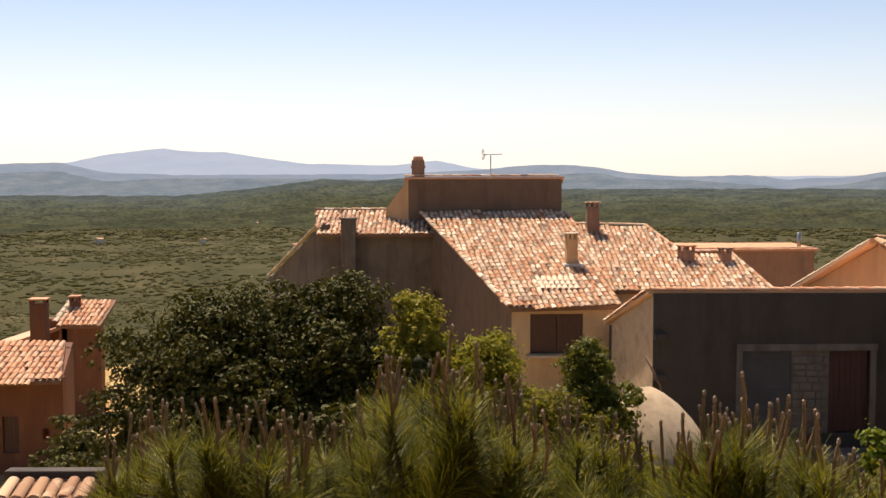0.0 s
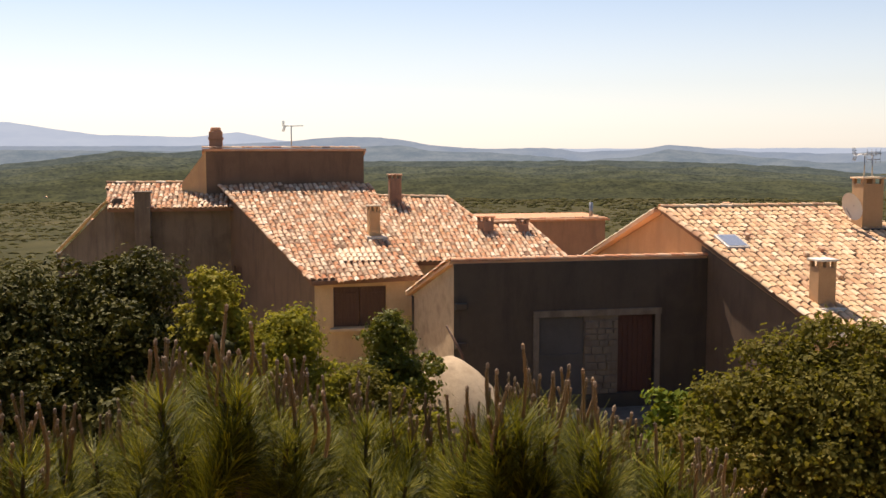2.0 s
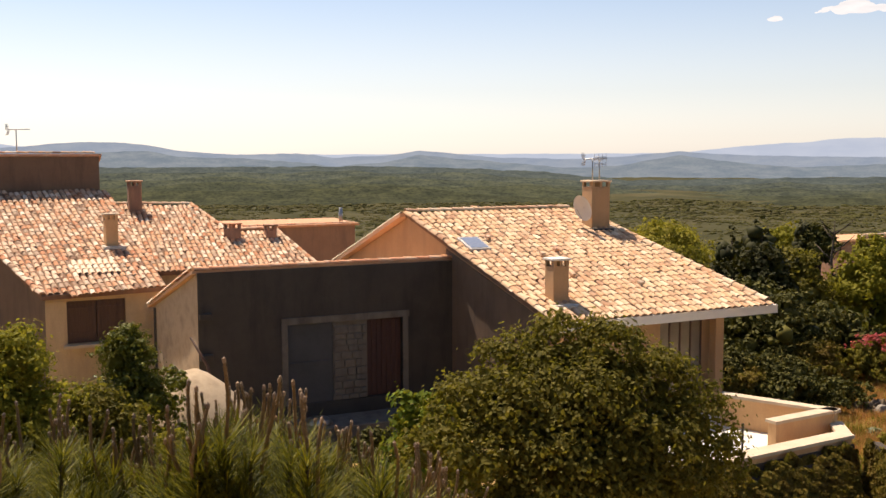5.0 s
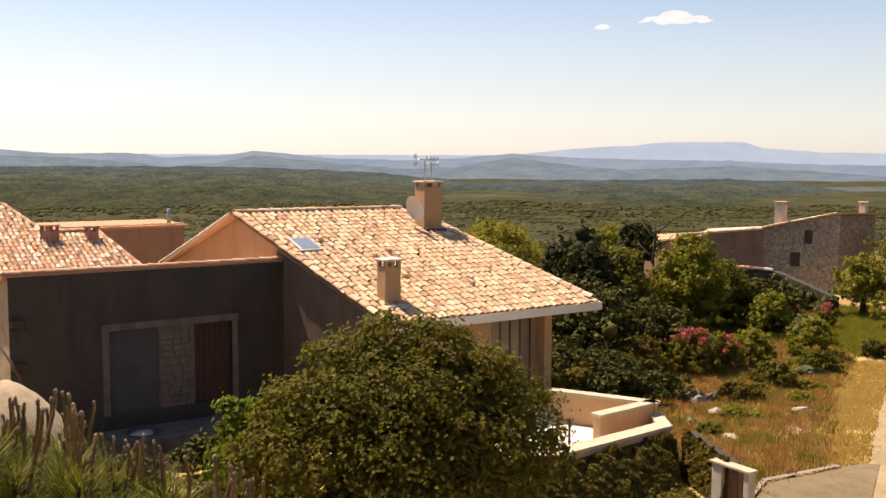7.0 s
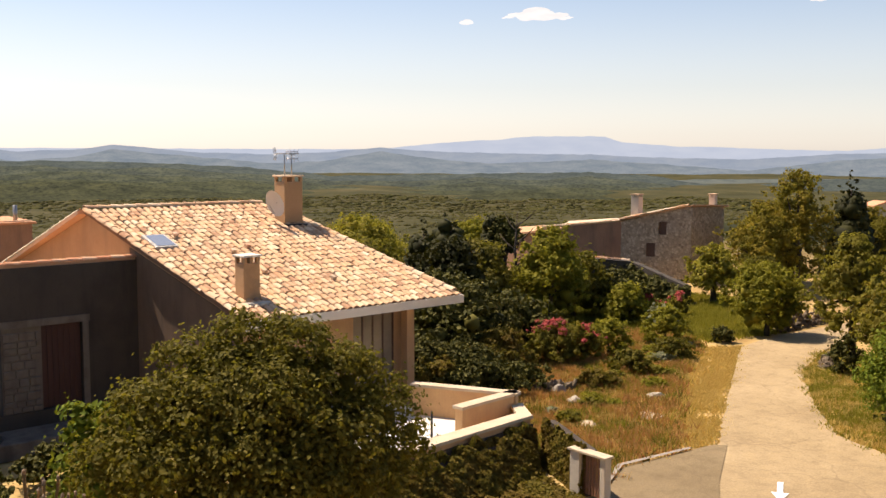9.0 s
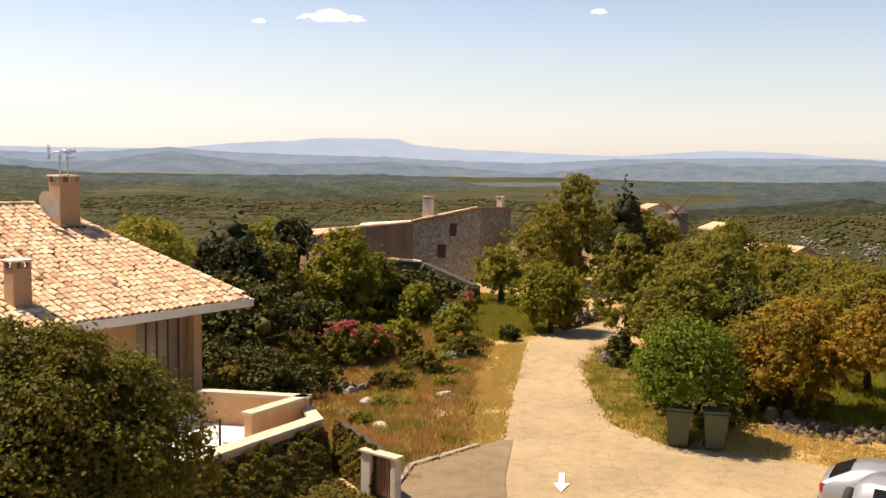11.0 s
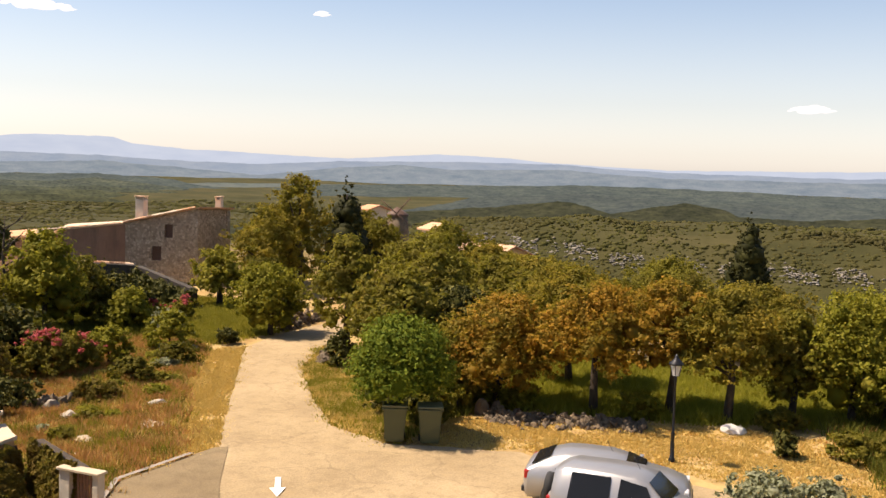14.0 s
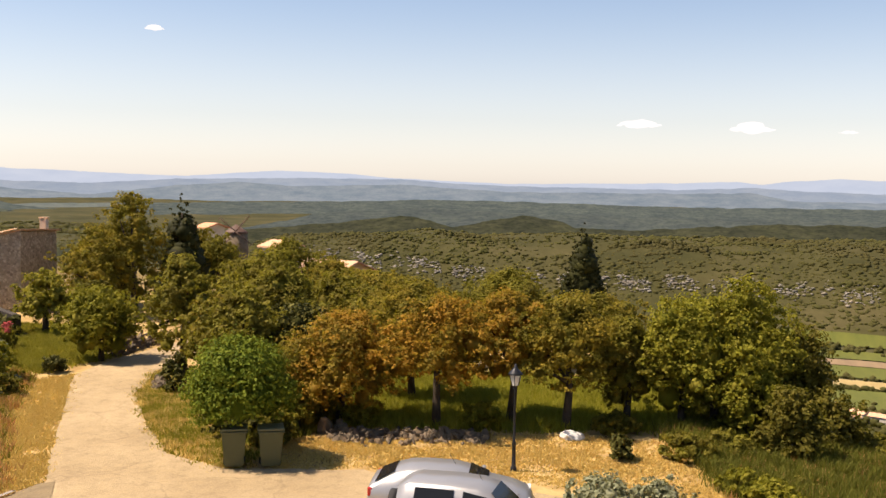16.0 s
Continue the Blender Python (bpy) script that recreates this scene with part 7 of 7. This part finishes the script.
# ---------- stones ----------
def boulder(x, y, r, h, seed, label="pale limestone boulder in the grass", group="boulders", material="rock"):
    bm = bmesh.new()
    bmesh.ops.create_icosphere(bm, subdivisions=2, radius=1.0)
    rng = random.Random(seed)
    off = Vector((rng.uniform(0, 9), rng.uniform(0, 9), 0))
    for v in bm.verts:
        k = 1 + 0.35 * noise.noise(v.co * 1.4 + off) + 0.12 * noise.noise(v.co * 4 + off)
        v.co = Vector((v.co.x * r * k, v.co.y * r * 0.8 * k, v.co.z * h * k))
    ob = part("boulder", bm, M[material])
    ob.matrix_basis = pose(x, y, gz(x, y) + h * 0.25, 0, 0, rng.uniform(0, 360))
    tagged(ob, label, "boulder", group)


for i, (x, y, r, h) in enumerate([(21.9, 18.3, 0.85, 0.12), (23.3, 18.9, 0.45, 0.14), (22.3, 17.6, 0.5, 0.10), (25.6, 18.3, 0.55, 0.13), (27.6, 19.6, 0.35, 0.18), (25.0, 20.8, 0.3, 0.25), (25.6, 22.0, 0.35, 0.3), (31.6, 10.0, 0.3, 0.42), (32.0, 9.6, 0.26, 0.3), (31.0, 9.2, 0.2, 0.14), (32.9, 2.3, 0.42, 0.22)]):
    if i == 10:
        boulder(x, y, r, h, 40 + i, "white sheet-covered heap at the edge of the grass", "", "cloth_white")
    else:
        # later boulders take the shade-darkened copy of the rock
        boulder(x, y, r, h, 40 + i, material="rock" if i < 7 else "rubble")


def rubble_wall(p0, p1, count, height, width, seed, label):
    t = thing("rubble_wall", label, "stone wall", "dry stone walls")
    rng = random.Random(seed)
    shapes = []
    for k in range(5):
        bm = bmesh.new()
        bmesh.ops.create_icosphere(bm, subdivisions=1, radius=1.0)
        for v in bm.verts:
            v.co *= 1 + rng.uniform(-0.25, 0.25)
        me = bpy.data.meshes.new("stone")
        bm.to_mesh(me)
        bm.free()
        me.materials.append(M["rubble"])
        shapes.append(me)
    a, b = Vector((*p0, 0)), Vector((*p1, 0))
    d = (b - a).normalized()
    n = Vector((-d.y, d.x, 0))
    for i in range(count):
        u, w = rng.random() ** 1.15, rng.gauss(0, width * 0.55)
        p = a.lerp(b, u) + n * w
        top = max(0.05, height * (1 - abs(w) / (width * 1.3)))
        ob = new("stone", shapes[i % 5])
        ob.parent = t
        ob.matrix_basis = Matrix.Translation((p.x, p.y, gz(p.x, p.y) + rng.uniform(0, 1) * top)) @ Euler((rng.uniform(0, 6), rng.uniform(0, 6), rng.uniform(0, 6))).to_matrix().to_4x4() @ Matrix.Diagonal((rng.uniform(0.06, 0.28) * rng.uniform(0.5, 1), rng.uniform(0.06, 0.2), rng.uniform(0.05, 0.12), 1))


rubble_wall((31.3, 9.7), (32.2, 4.9), 290, 0.16, 0.75, 6, "tumbled grey dry-stone wall under the oaks")
rubble_wall((42.3, 23.6), (46.5, 23.4), 200, 0.9, 0.25, 7, "grey dry-stone wall along the lane")
rubble_wall((25.2, 22.6), (26.4, 22.0), 70, 0.4, 0.3, 8, "small heap of rubble on the bank")
rubble_wall((36.0, 18.0), (38.2, 19.0), 70, 0.3, 0.2, 9, "low rubble edging beside the lane")


# ---------- lamp, bins, cars ----------
def street_lamp(x, y):
    g = gz(x, y)
    t = thing("street_lamp", "black metal post lamp with a glass lantern", "street lamp", "", (x, y, g))
    bm = bmesh.new()
    add_tube(bm, [(0, 0, 0), (0, 0, 0.12), (0, 0, 0.15), (0, 0, 0.75), (0, 0, 0.8), (0, 0, 0.86), (0, 0, 2.25), (0, 0, 2.32), (0, 0, 2.4)], [0.09, 0.09, 0.06, 0.052, 0.066, 0.040, 0.030, 0.05, 0.026], 12)
    part("post", bm, M["metal_dark"], t, "", True)
    lan = tube("lantern", M["glass_lamp"], t, [(0, 0, 2.42), (0, 0, 2.72)], [0.1, 0.17], 6, "glass lantern", False)
    for k in range(6):
        a = 2 * math.pi * k / 6
        u, w = math.cos(a), math.sin(a)
        tube("glazing_bar", M["metal_dark"], lan, [(0.1 * u, 0.1 * w, 2.41), (0.175 * u, 0.175 * w, 2.73)], 0.01, 4)
    tube("lantern_roof", M["metal_dark"], t, [(0, 0, 2.72), (0, 0, 2.76), (0, 0, 2.88), (0, 0, 2.93), (0, 0, 3.02)], [0.21, 0.2, 0.07, 0.05, 0.012], 12)


street_lamp(28.8, 3.6)


def wheelie_bin(x, y, turn):
    t = thing("wheelie_bin", "dark green plastic wheelie bin standing under the round tree", "bin", "rubbish bins", (x, y, gz(x, y) + 0.04))
    m = pose(0, 0, 0, 0, 0, turn)
    bm = bmesh.new()
    lo = [(-0.26, -0.27), (0.26, -0.27), (0.26, 0.22), (-0.26, 0.22)]
    hi = [(-0.33, -0.36), (0.33, -0.36), (0.33, 0.34), (-0.33, 0.34)]
    a = [bm.verts.new(m @ Vector((*p, 0.06))) for p in lo]
    b = [bm.verts.new(m @ Vector((*p, 1.02))) for p in hi]
    bm.faces.new(a)
    bm.faces.new(b)
    for k in range(4):
        bm.faces.new((a[k], a[(k + 1) % 4], b[(k + 1) % 4], b[k]))
    bmesh.ops.bevel(bm, geom=bm.edges[:], offset=0.025, segments=2, affect="EDGES")
    part("body", bm, M["bin_green"], t)
    box("rim", M["bin_green"], t, -0.36, 0.36, -0.39, 0.37, 1.0, 1.05, m, 0.015)
    lid = box("lid", M["bin_lid"], t, -0.36, 0.36, -0.41, 0.36, 1.05, 1.12, m @ pose(0, 0, 0, -2, 0, 0), 0.025)
    box("handle", M["bin_lid"], lid, -0.2, 0.2, 0.38, 0.43, 1.02, 1.07, m, 0.012)
    for s in (-0.27, 0.27):
        tube("wheel", M["tyre"], t, [m @ Vector((s - 0.03, 0.25, 0.1)), m @ Vector((s + 0.03, 0.25, 0.1))], 0.1, 14)


wheelie_bin(27.15, 11.15, -68)
wheelie_bin(27.45, 10.2, -66)


def hatchback(x, y, turn, length, width, height, label, hatch, panes=None, spare=False):
    """A small hatchback along +y of its own frame (front at +y), from lofted cross-sections."""
    t = thing("parked_car", label, "car", "parked cars", (x, y, gz(x, y) + 0.035))
    t.rotation_euler = (0, 0, radians(turn))
    L, W, H = length, width / 2, height
    # station: along, sill, belt height, half width at belt, roof height, half width at roof
    st = [(-0.500, 0.42, 0.70, 0.80, 0.74, 0.74), (-0.490, 0.28, 0.86, 0.90, 0.90, 0.80), (-0.470, 0.22, 0.90, 0.95, 0.93, 0.84), (-0.43 + hatch, 0.20, 0.92, 0.98, H * 0.93, 0.68), (-0.36 + hatch, 0.20, 0.93, 1.0, H * 0.985, 0.70),
          (-0.15, 0.2, 0.92, 1.0, H, 0.71), (0.02, 0.2, 0.91, 1.0, H * 0.985, 0.70), (0.10, 0.2, 0.90, 1.0, H * 0.93, 0.69), (0.235, 0.2, 0.89, 0.99, 0.97, 0.78), (0.36, 0.2, 0.82, 0.97, 0.88, 0.80), (0.455, 0.22, 0.68, 0.90, 0.76, 0.72), (0.49, 0.28, 0.56, 0.80, 0.62, 0.6), (0.5, 0.34, 0.5, 0.70, 0.53, 0.5)]
    st = [(a, b, c * 0.92, d, e, f) for a, b, c, d, e, f in st]
    bm = bmesh.new()
    rings = []
    for s, sill, belt, wb, roof, wr in st:
        yy = s * L
        half = [(0.0, sill), (wb * W * 0.9, sill), (wb * W, sill + 0.14), (wb * W * 1.01, (sill + belt) / 2 + 0.05), (wb * W * 0.985, belt), (wr * W * 1.02, roof - min(0.07, (roof - belt) * 0.4)), (wr * W * 0.88, roof - 0.012), (0.0, roof + 0.012)]
        ring = [bm.verts.new((px, yy, pz)) for px, pz in half] + [bm.verts.new((-px, yy, pz)) for px, pz in reversed(half[1:-1])]
        rings.append(ring)
    n = len(rings[0])
    for a, b in zip(rings, rings[1:]):
        for k in range(n):
            bm.faces.new((a[k], a[(k + 1) % n], b[(k + 1) % n], b[k]))
    bm.faces.new(rings[0])
    bm.faces.new(rings[-1])
    body = part("body", bm, M["car_silver"], t, "silver painted body", True)

    def lerp_station(s):
        for p, q in zip(st, st[1:]):
            if p[0] <= s <= q[0]:
                f = (s - p[0]) / (q[0] - p[0])
                return [u + (v - u) * f for u, v in zip(p, q)]

    def flank(s, f, side, out=0.012):
        _, sill, belt, wb, roof, wr = lerp_station(s)
        e = roof - min(0.07, (roof - belt) * 0.4)
        return Vector((side * (wb * W * 0.985 + (wr * W * 1.02 - wb * W * 0.985) * f + out), s * L, belt + (e - belt) * f))

    def pane(name, pts, material, parent=t, thick=0.006):
        q = bmesh.new()
        q.faces.new([q.verts.new(p) for p in pts])
        q.normal_update()
        q.faces.ensure_lookup_table()
        nrm = q.faces[0].normal.copy()
        r = bmesh.ops.extrude_face_region(q, geom=q.faces[:])
        for v in [g for g in r["geom"] if isinstance(g, bmesh.types.BMVert)]:
            v.co += nrm * thick
        return part(name, q, material, parent)

    b0 = -0.36 + hatch
    for side in (-1, 1):
        for s0, s1 in panes or ((b0 + 0.01, b0 + 0.11), (b0 + 0.125, -0.045), (-0.03, 0.19)):
            if s1 - s0 < 0.04:
                continue
            pane("side_window", [flank(s0, 0.03, side), flank(s1, 0.03, side), flank(min(s1, 0.10), 0.97, side), flank(s0 + 0.012, 0.97, side)], M["glass_dark"])
        box("rubbing_strip", M["car_trim"], t, side * W * 1.0 - 0.012, side * W * 1.0 + 0.022, -0.3 * L, 0.25 * L, 0.52, 0.6)
        box("mirror", M["car_silver"], t, side * (W + 0.02) - 0.08, side * (W + 0.02) + 0.08, 0.17 * L, 0.17 * L + 0.1, 0.92, 1.05, None, 0.03)
        for s in (-0.30, 0.31):
            c = Vector((side * (W - 0.1), s * L, 0.28))
            w = tube("wheel", M["tyre"], t, [c - Vector((0.085, 0, 0)), c + Vector((0.10 if side > 0 else 0.085, 0, 0))] if side > 0 else [c - Vector((0.10, 0, 0)), c + Vector((0.085, 0, 0))], 0.29, 22)
            tube("rim", M["rim"], w, [c + Vector((side * 0.095, 0, 0)), c + Vector((side * 0.112, 0, 0))], 0.18, 14)
            tube("wheel_arch", M["car_trim"], t, [c - Vector((side * 0.02, 0, -0.02)), c + Vector((side * 0.098, 0, 0.02))], 0.335, 22)
        box("tail_light", M["tail_red"], t, side * W * 0.9 - 0.12, side * W * 0.9 + 0.03, -0.494 * L, -0.462 * L, 0.66, 0.86, None, 0.02)
        box("headlight", M["glass_lamp"], t, side * W * 0.66 - 0.16, side * W * 0.66 + 0.16, 0.455 * L, 0.482 * L, 0.58, 0.70, None, 0.02)
    def sheet(p, q, f, wide, lift):
        a = [u + (v - u) * f for u, v in zip(p, q)]
        return [Vector((k * W * wide, a[0] * L, a[4] + lift)) for k in (-1, 1)]

    lo, hi = sheet(st[2], st[3], 0.12, 0.74, 0.016), sheet(st[2], st[3], 0.92, 0.60, 0.016)
    pane("rear_window", [lo[0], lo[1], hi[1], hi[0]], M["glass_dark"])
    lo, hi = sheet(st[8], st[7], 0.10, 0.72, 0.014), sheet(st[8], st[7], 0.95, 0.60, 0.014)
    pane("windscreen", [lo[1], lo[0], hi[0], hi[1]], M["glass_dark"])
    box("rear_bumper", M["car_trim"], t, -W * 0.86, W * 0.86, -0.512 * L, -0.47 * L, 0.32, 0.46, None, 0.03)
    box("front_bumper", M["car_trim"], t, -W * 0.78, W * 0.78, 0.47 * L, 0.506 * L, 0.3, 0.42, None, 0.03)
    box("number_plate_panel", M["cloth_white"], t, -0.25, 0.25, -0.507 * L, -0.494 * L, 0.55, 0.65)
    if spare:
        c = Vector((-0.12, -0.515 * L, 0.80))
        w = tube("spare_wheel", M["tyre"], t, [c - Vector((0, 0.17, 0)), c], 0.31, 22)
        tube("rim", M["rim"], w, [c - Vector((0, 0.185, 0)), c - Vector((0, 0.168, 0))], 0.18, 14)
        box("wheel_carrier", M["car_trim"], t, -0.2, -0.04, -0.515 * L, -0.485 * L, 0.7, 0.9)
    tube("aerial", M["metal_dark"], t, [(0, 0.02 * L, H), (0, -0.02 * L, H + 0.25)], 0.006, 4)
    return t


hatchback(24.5, 4.5, 186, 3.85, 1.62, 1.29, "silver hatchback with a sloping tail parked on the asphalt", 0.10)
hatchback(22.6, 3.55, 176, 3.6, 1.6, 1.53, "silver upright off-road car with a spare wheel on its tail", -0.03, ((-0.36, -0.11), (-0.065, 0.18)), True)


# ---------- the pines just below the viewpoint ----------
def needle_tuft(seed, n=250, length=0.17):
    """A bottle-brush of needles along a shoot that points up, longest and most spread below its tip."""
    rng = np.random.default_rng(seed)
    z = -0.34 + 0.38 * rng.random(n) ** 0.75
    a = rng.uniform(0, 2 * np.pi, n)
    up = np.clip(rng.normal(0.75, 0.3, n) + 1.1 * (z + 0.15), 0.05, 2.6)
    d = np.stack([np.cos(a), np.sin(a), up], -1)
    d /= np.linalg.norm(d, axis=1)[:, None]
    base = np.stack([0.012 * np.cos(a), 0.012 * np.sin(a), z], -1)
    L = length * rng.uniform(0.75, 1.2, n)[:, None]
    tip = base + d * L + np.stack([rng.normal(0, 0.008, n), rng.normal(0, 0.008, n), -0.014 * np.ones(n)], -1)
    w = np.stack([-np.sin(a), np.cos(a), np.zeros(n)], -1) * 0.0027
    v = np.stack([base - w, base + w, tip + w * 0.35, tip - w * 0.35], 1).reshape(-1, 3)
    o = np.arange(n)[:, None] * 4
    return v, o + np.array([[0, 1, 2, 3]])


def candle_mesh(seed, h):
    rng = np.random.default_rng(seed)
    bm = bmesh.new()
    k = 12
    pts = [(0.012 * math.sin(seed + i * 0.4), 0.012 * math.cos(seed + i * 0.33), h * i / k) for i in range(k + 1)]
    rad = [(0.0078 + 0.0016 * (i % 2)) * (1 if i < k - 1 else 0.9 if i < k else 0.35) for i in range(k + 1)]
    add_tube(bm, pts, rad, 6)
    for i in range(150):                                  # budding needles, pressed to the shoot
        q, a = rng.uniform(0.06, 0.99), rng.uniform(0, 6.28)
        x0, y0, z0 = 0.012 * math.sin(seed + q * k * 0.4), 0.012 * math.cos(seed + q * k * 0.33), q * h
        u, w = math.cos(a), math.sin(a)
        L = rng.uniform(0.010, 0.024)
        f = [(x0 + 0.007 * u - 0.0016 * w, y0 + 0.007 * w + 0.0016 * u, z0), (x0 + 0.007 * u + 0.0016 * w, y0 + 0.007 * w - 0.0016 * u, z0), (x0 + (0.007 + L * 0.45) * u, y0 + (0.007 + L * 0.45) * w, z0 + L)]
        bm.faces.new([bm.verts.new(v) for v in f])
    me = bpy.data.meshes.new("candle")
    bm.to_mesh(me)
    bm.free()
    me.materials.append(LEAF["candle"])
    return me


def tip_mesh():
    bm = bmesh.new()
    bmesh.ops.create_icosphere(bm, subdivisions=1, radius=1.0)
    for v in bm.verts:
        v.co = Vector((v.co.x * 0.0105, v.co.y * 0.0105, v.co.z * 0.020))
    me = bpy.data.meshes.new("candle_tip")
    bm.to_mesh(me)
    bm.free()
    me.materials.append(LEAF["candle_tip"])
    return me


CANDLES = [candle_mesh(i, h) for i, h in enumerate((0.15, 0.22, 0.28, 0.35, 0.42))]
TIP = tip_mesh()
TUFTS = [needle_tuft(40 + i) for i in range(6)]
# height of the pine tops in degrees below the eye, by bearing
PINE_LINE = [(26, -19.5), (20.5, -18.5), (18.5, -14), (14.5, -12.2), (10, -14), (6, -13.6), (3, -10.6), (1, -10.2), (-2.5, -11.6), (-5, -13.5), (-7.7, -12.8), (-11, -14.6), (-14, -14.2), (-16.4, -12.1), (-19, -12.9), (-21.7, -13.9), (-24.7, -15.0), (-27, -16.6), (-30, -19), (-33, -23)]


def pine(bearing, span, dist, seed, label):
    rng = random.Random(seed)
    cx, cy = -dist * math.sin(radians(bearing)), dist * math.cos(radians(bearing))
    g = gz(cx, cy)
    t = thing("pine_tree", label, "pine", "young pines", (cx, cy, g))
    tops = []
    vs, fs, count = [], [], 0
    crown_low = 8 - dist * math.tan(radians(24)) - g
    for i in range(int(span * 4.6)):
        az = bearing + rng.uniform(-0.5, 0.5) * span
        d = dist + rng.uniform(-0.9, 0.9)
        drop = abs(rng.gauss(0, 1)) * 3.4 if i > span * 1.1 else rng.uniform(0.0, 1.2)
        el = float(table(az, PINE_LINE)) - 1.9 - drop
        p = Vector((-d * math.sin(radians(az)) - cx, d * math.cos(radians(az)) - cy, 8 + d * math.tan(radians(el)) - g))
        tops.append((p, drop))
    limbs = bmesh.new()
    stem = Vector((0, 0, max(1.0, min(min(p.z for p, _ in tops) - 0.5, crown_low + 0.5))))
    add_tube(limbs, [(0, 0, -0.2), (0.05, 0, stem.z * 0.5), stem], [0.14, 0.11, 0.06], 8)
    part("trunk", limbs, M["bark"], t, "", True)
    twigs = bmesh.new()
    for n, (p, drop) in enumerate(tops):
        s = Vector((p.x * 0.3, p.y * 0.3, min(p.z - 0.35, stem.z + 0.3 * rng.random())))
        add_tube(twigs, [s, s.lerp(p, 0.6) + Vector((0, 0, -0.1)), p], [0.025, 0.016, 0.009], 5, False)
        for k in range(2 if drop < 4 else 1):
            tv, tf = TUFTS[(n + k) % 6]
            q = p + Vector((rng.uniform(-0.1, 0.1), rng.uniform(-0.1, 0.1), -0.2)) * k
            rot = np.array(Euler((rng.gauss(0, 0.16 + 0.2 * k), rng.gauss(0, 0.16 + 0.2 * k), rng.uniform(0, 6.3))).to_matrix())
            vs.append(tv * rng.uniform(0.95, 1.25) @ rot.T + np.array(q))
            fs.append(tf + count)
            count += len(tv)
        if drop < 3.6:
            for k in range(rng.choice((0, 1, 2, 3, 4, 7)) if drop < 1.2 else rng.choice((0, 0, 0, 0, 1, 3))):
                big = k == 0
                me = rng.choice(CANDLES[2:] if big else CANDLES[:4])
                h = {m: hh for m, hh in zip(CANDLES, (0.15, 0.22, 0.28, 0.35, 0.42))}[me]
                c = new("candle", me)
                c.parent = t
                m = Matrix.Translation(p + Vector((rng.gauss(0, 0.05), rng.gauss(0, 0.05), -0.04))) @ Euler((rng.gauss(0, 0.09), rng.gauss(0, 0.09), rng.uniform(0, 6))).to_matrix().to_4x4()
                c.matrix_basis = m
                tip = new("candle_tip", TIP)
                tip.parent = c
                tip.matrix_basis = Matrix.Translation((0.012 * math.sin(CANDLES.index(me) + 4.8), 0.012 * math.cos(CANDLES.index(me) + 3.96), h))
    part("branchwork", twigs, M["bark"], t)
    tagged(part("needles", mesh_of("needles", np.concatenate(vs), np.concatenate(fs)), LEAF["needle"], t), kind="stuff")


for i, (b, span, d) in enumerate([(20.5, 11, 6.3), (12.5, 9, 5.6), (5.5, 9, 6.0), (-0.5, 8, 5.3), (-7, 9, 5.9), (-12.5, 7, 6.4), (-17.5, 8, 5.5), (-24.5, 9, 6.0)]):
    pine(b, span, d, 20 + i, "young pine with upright tan candles and long green needles")
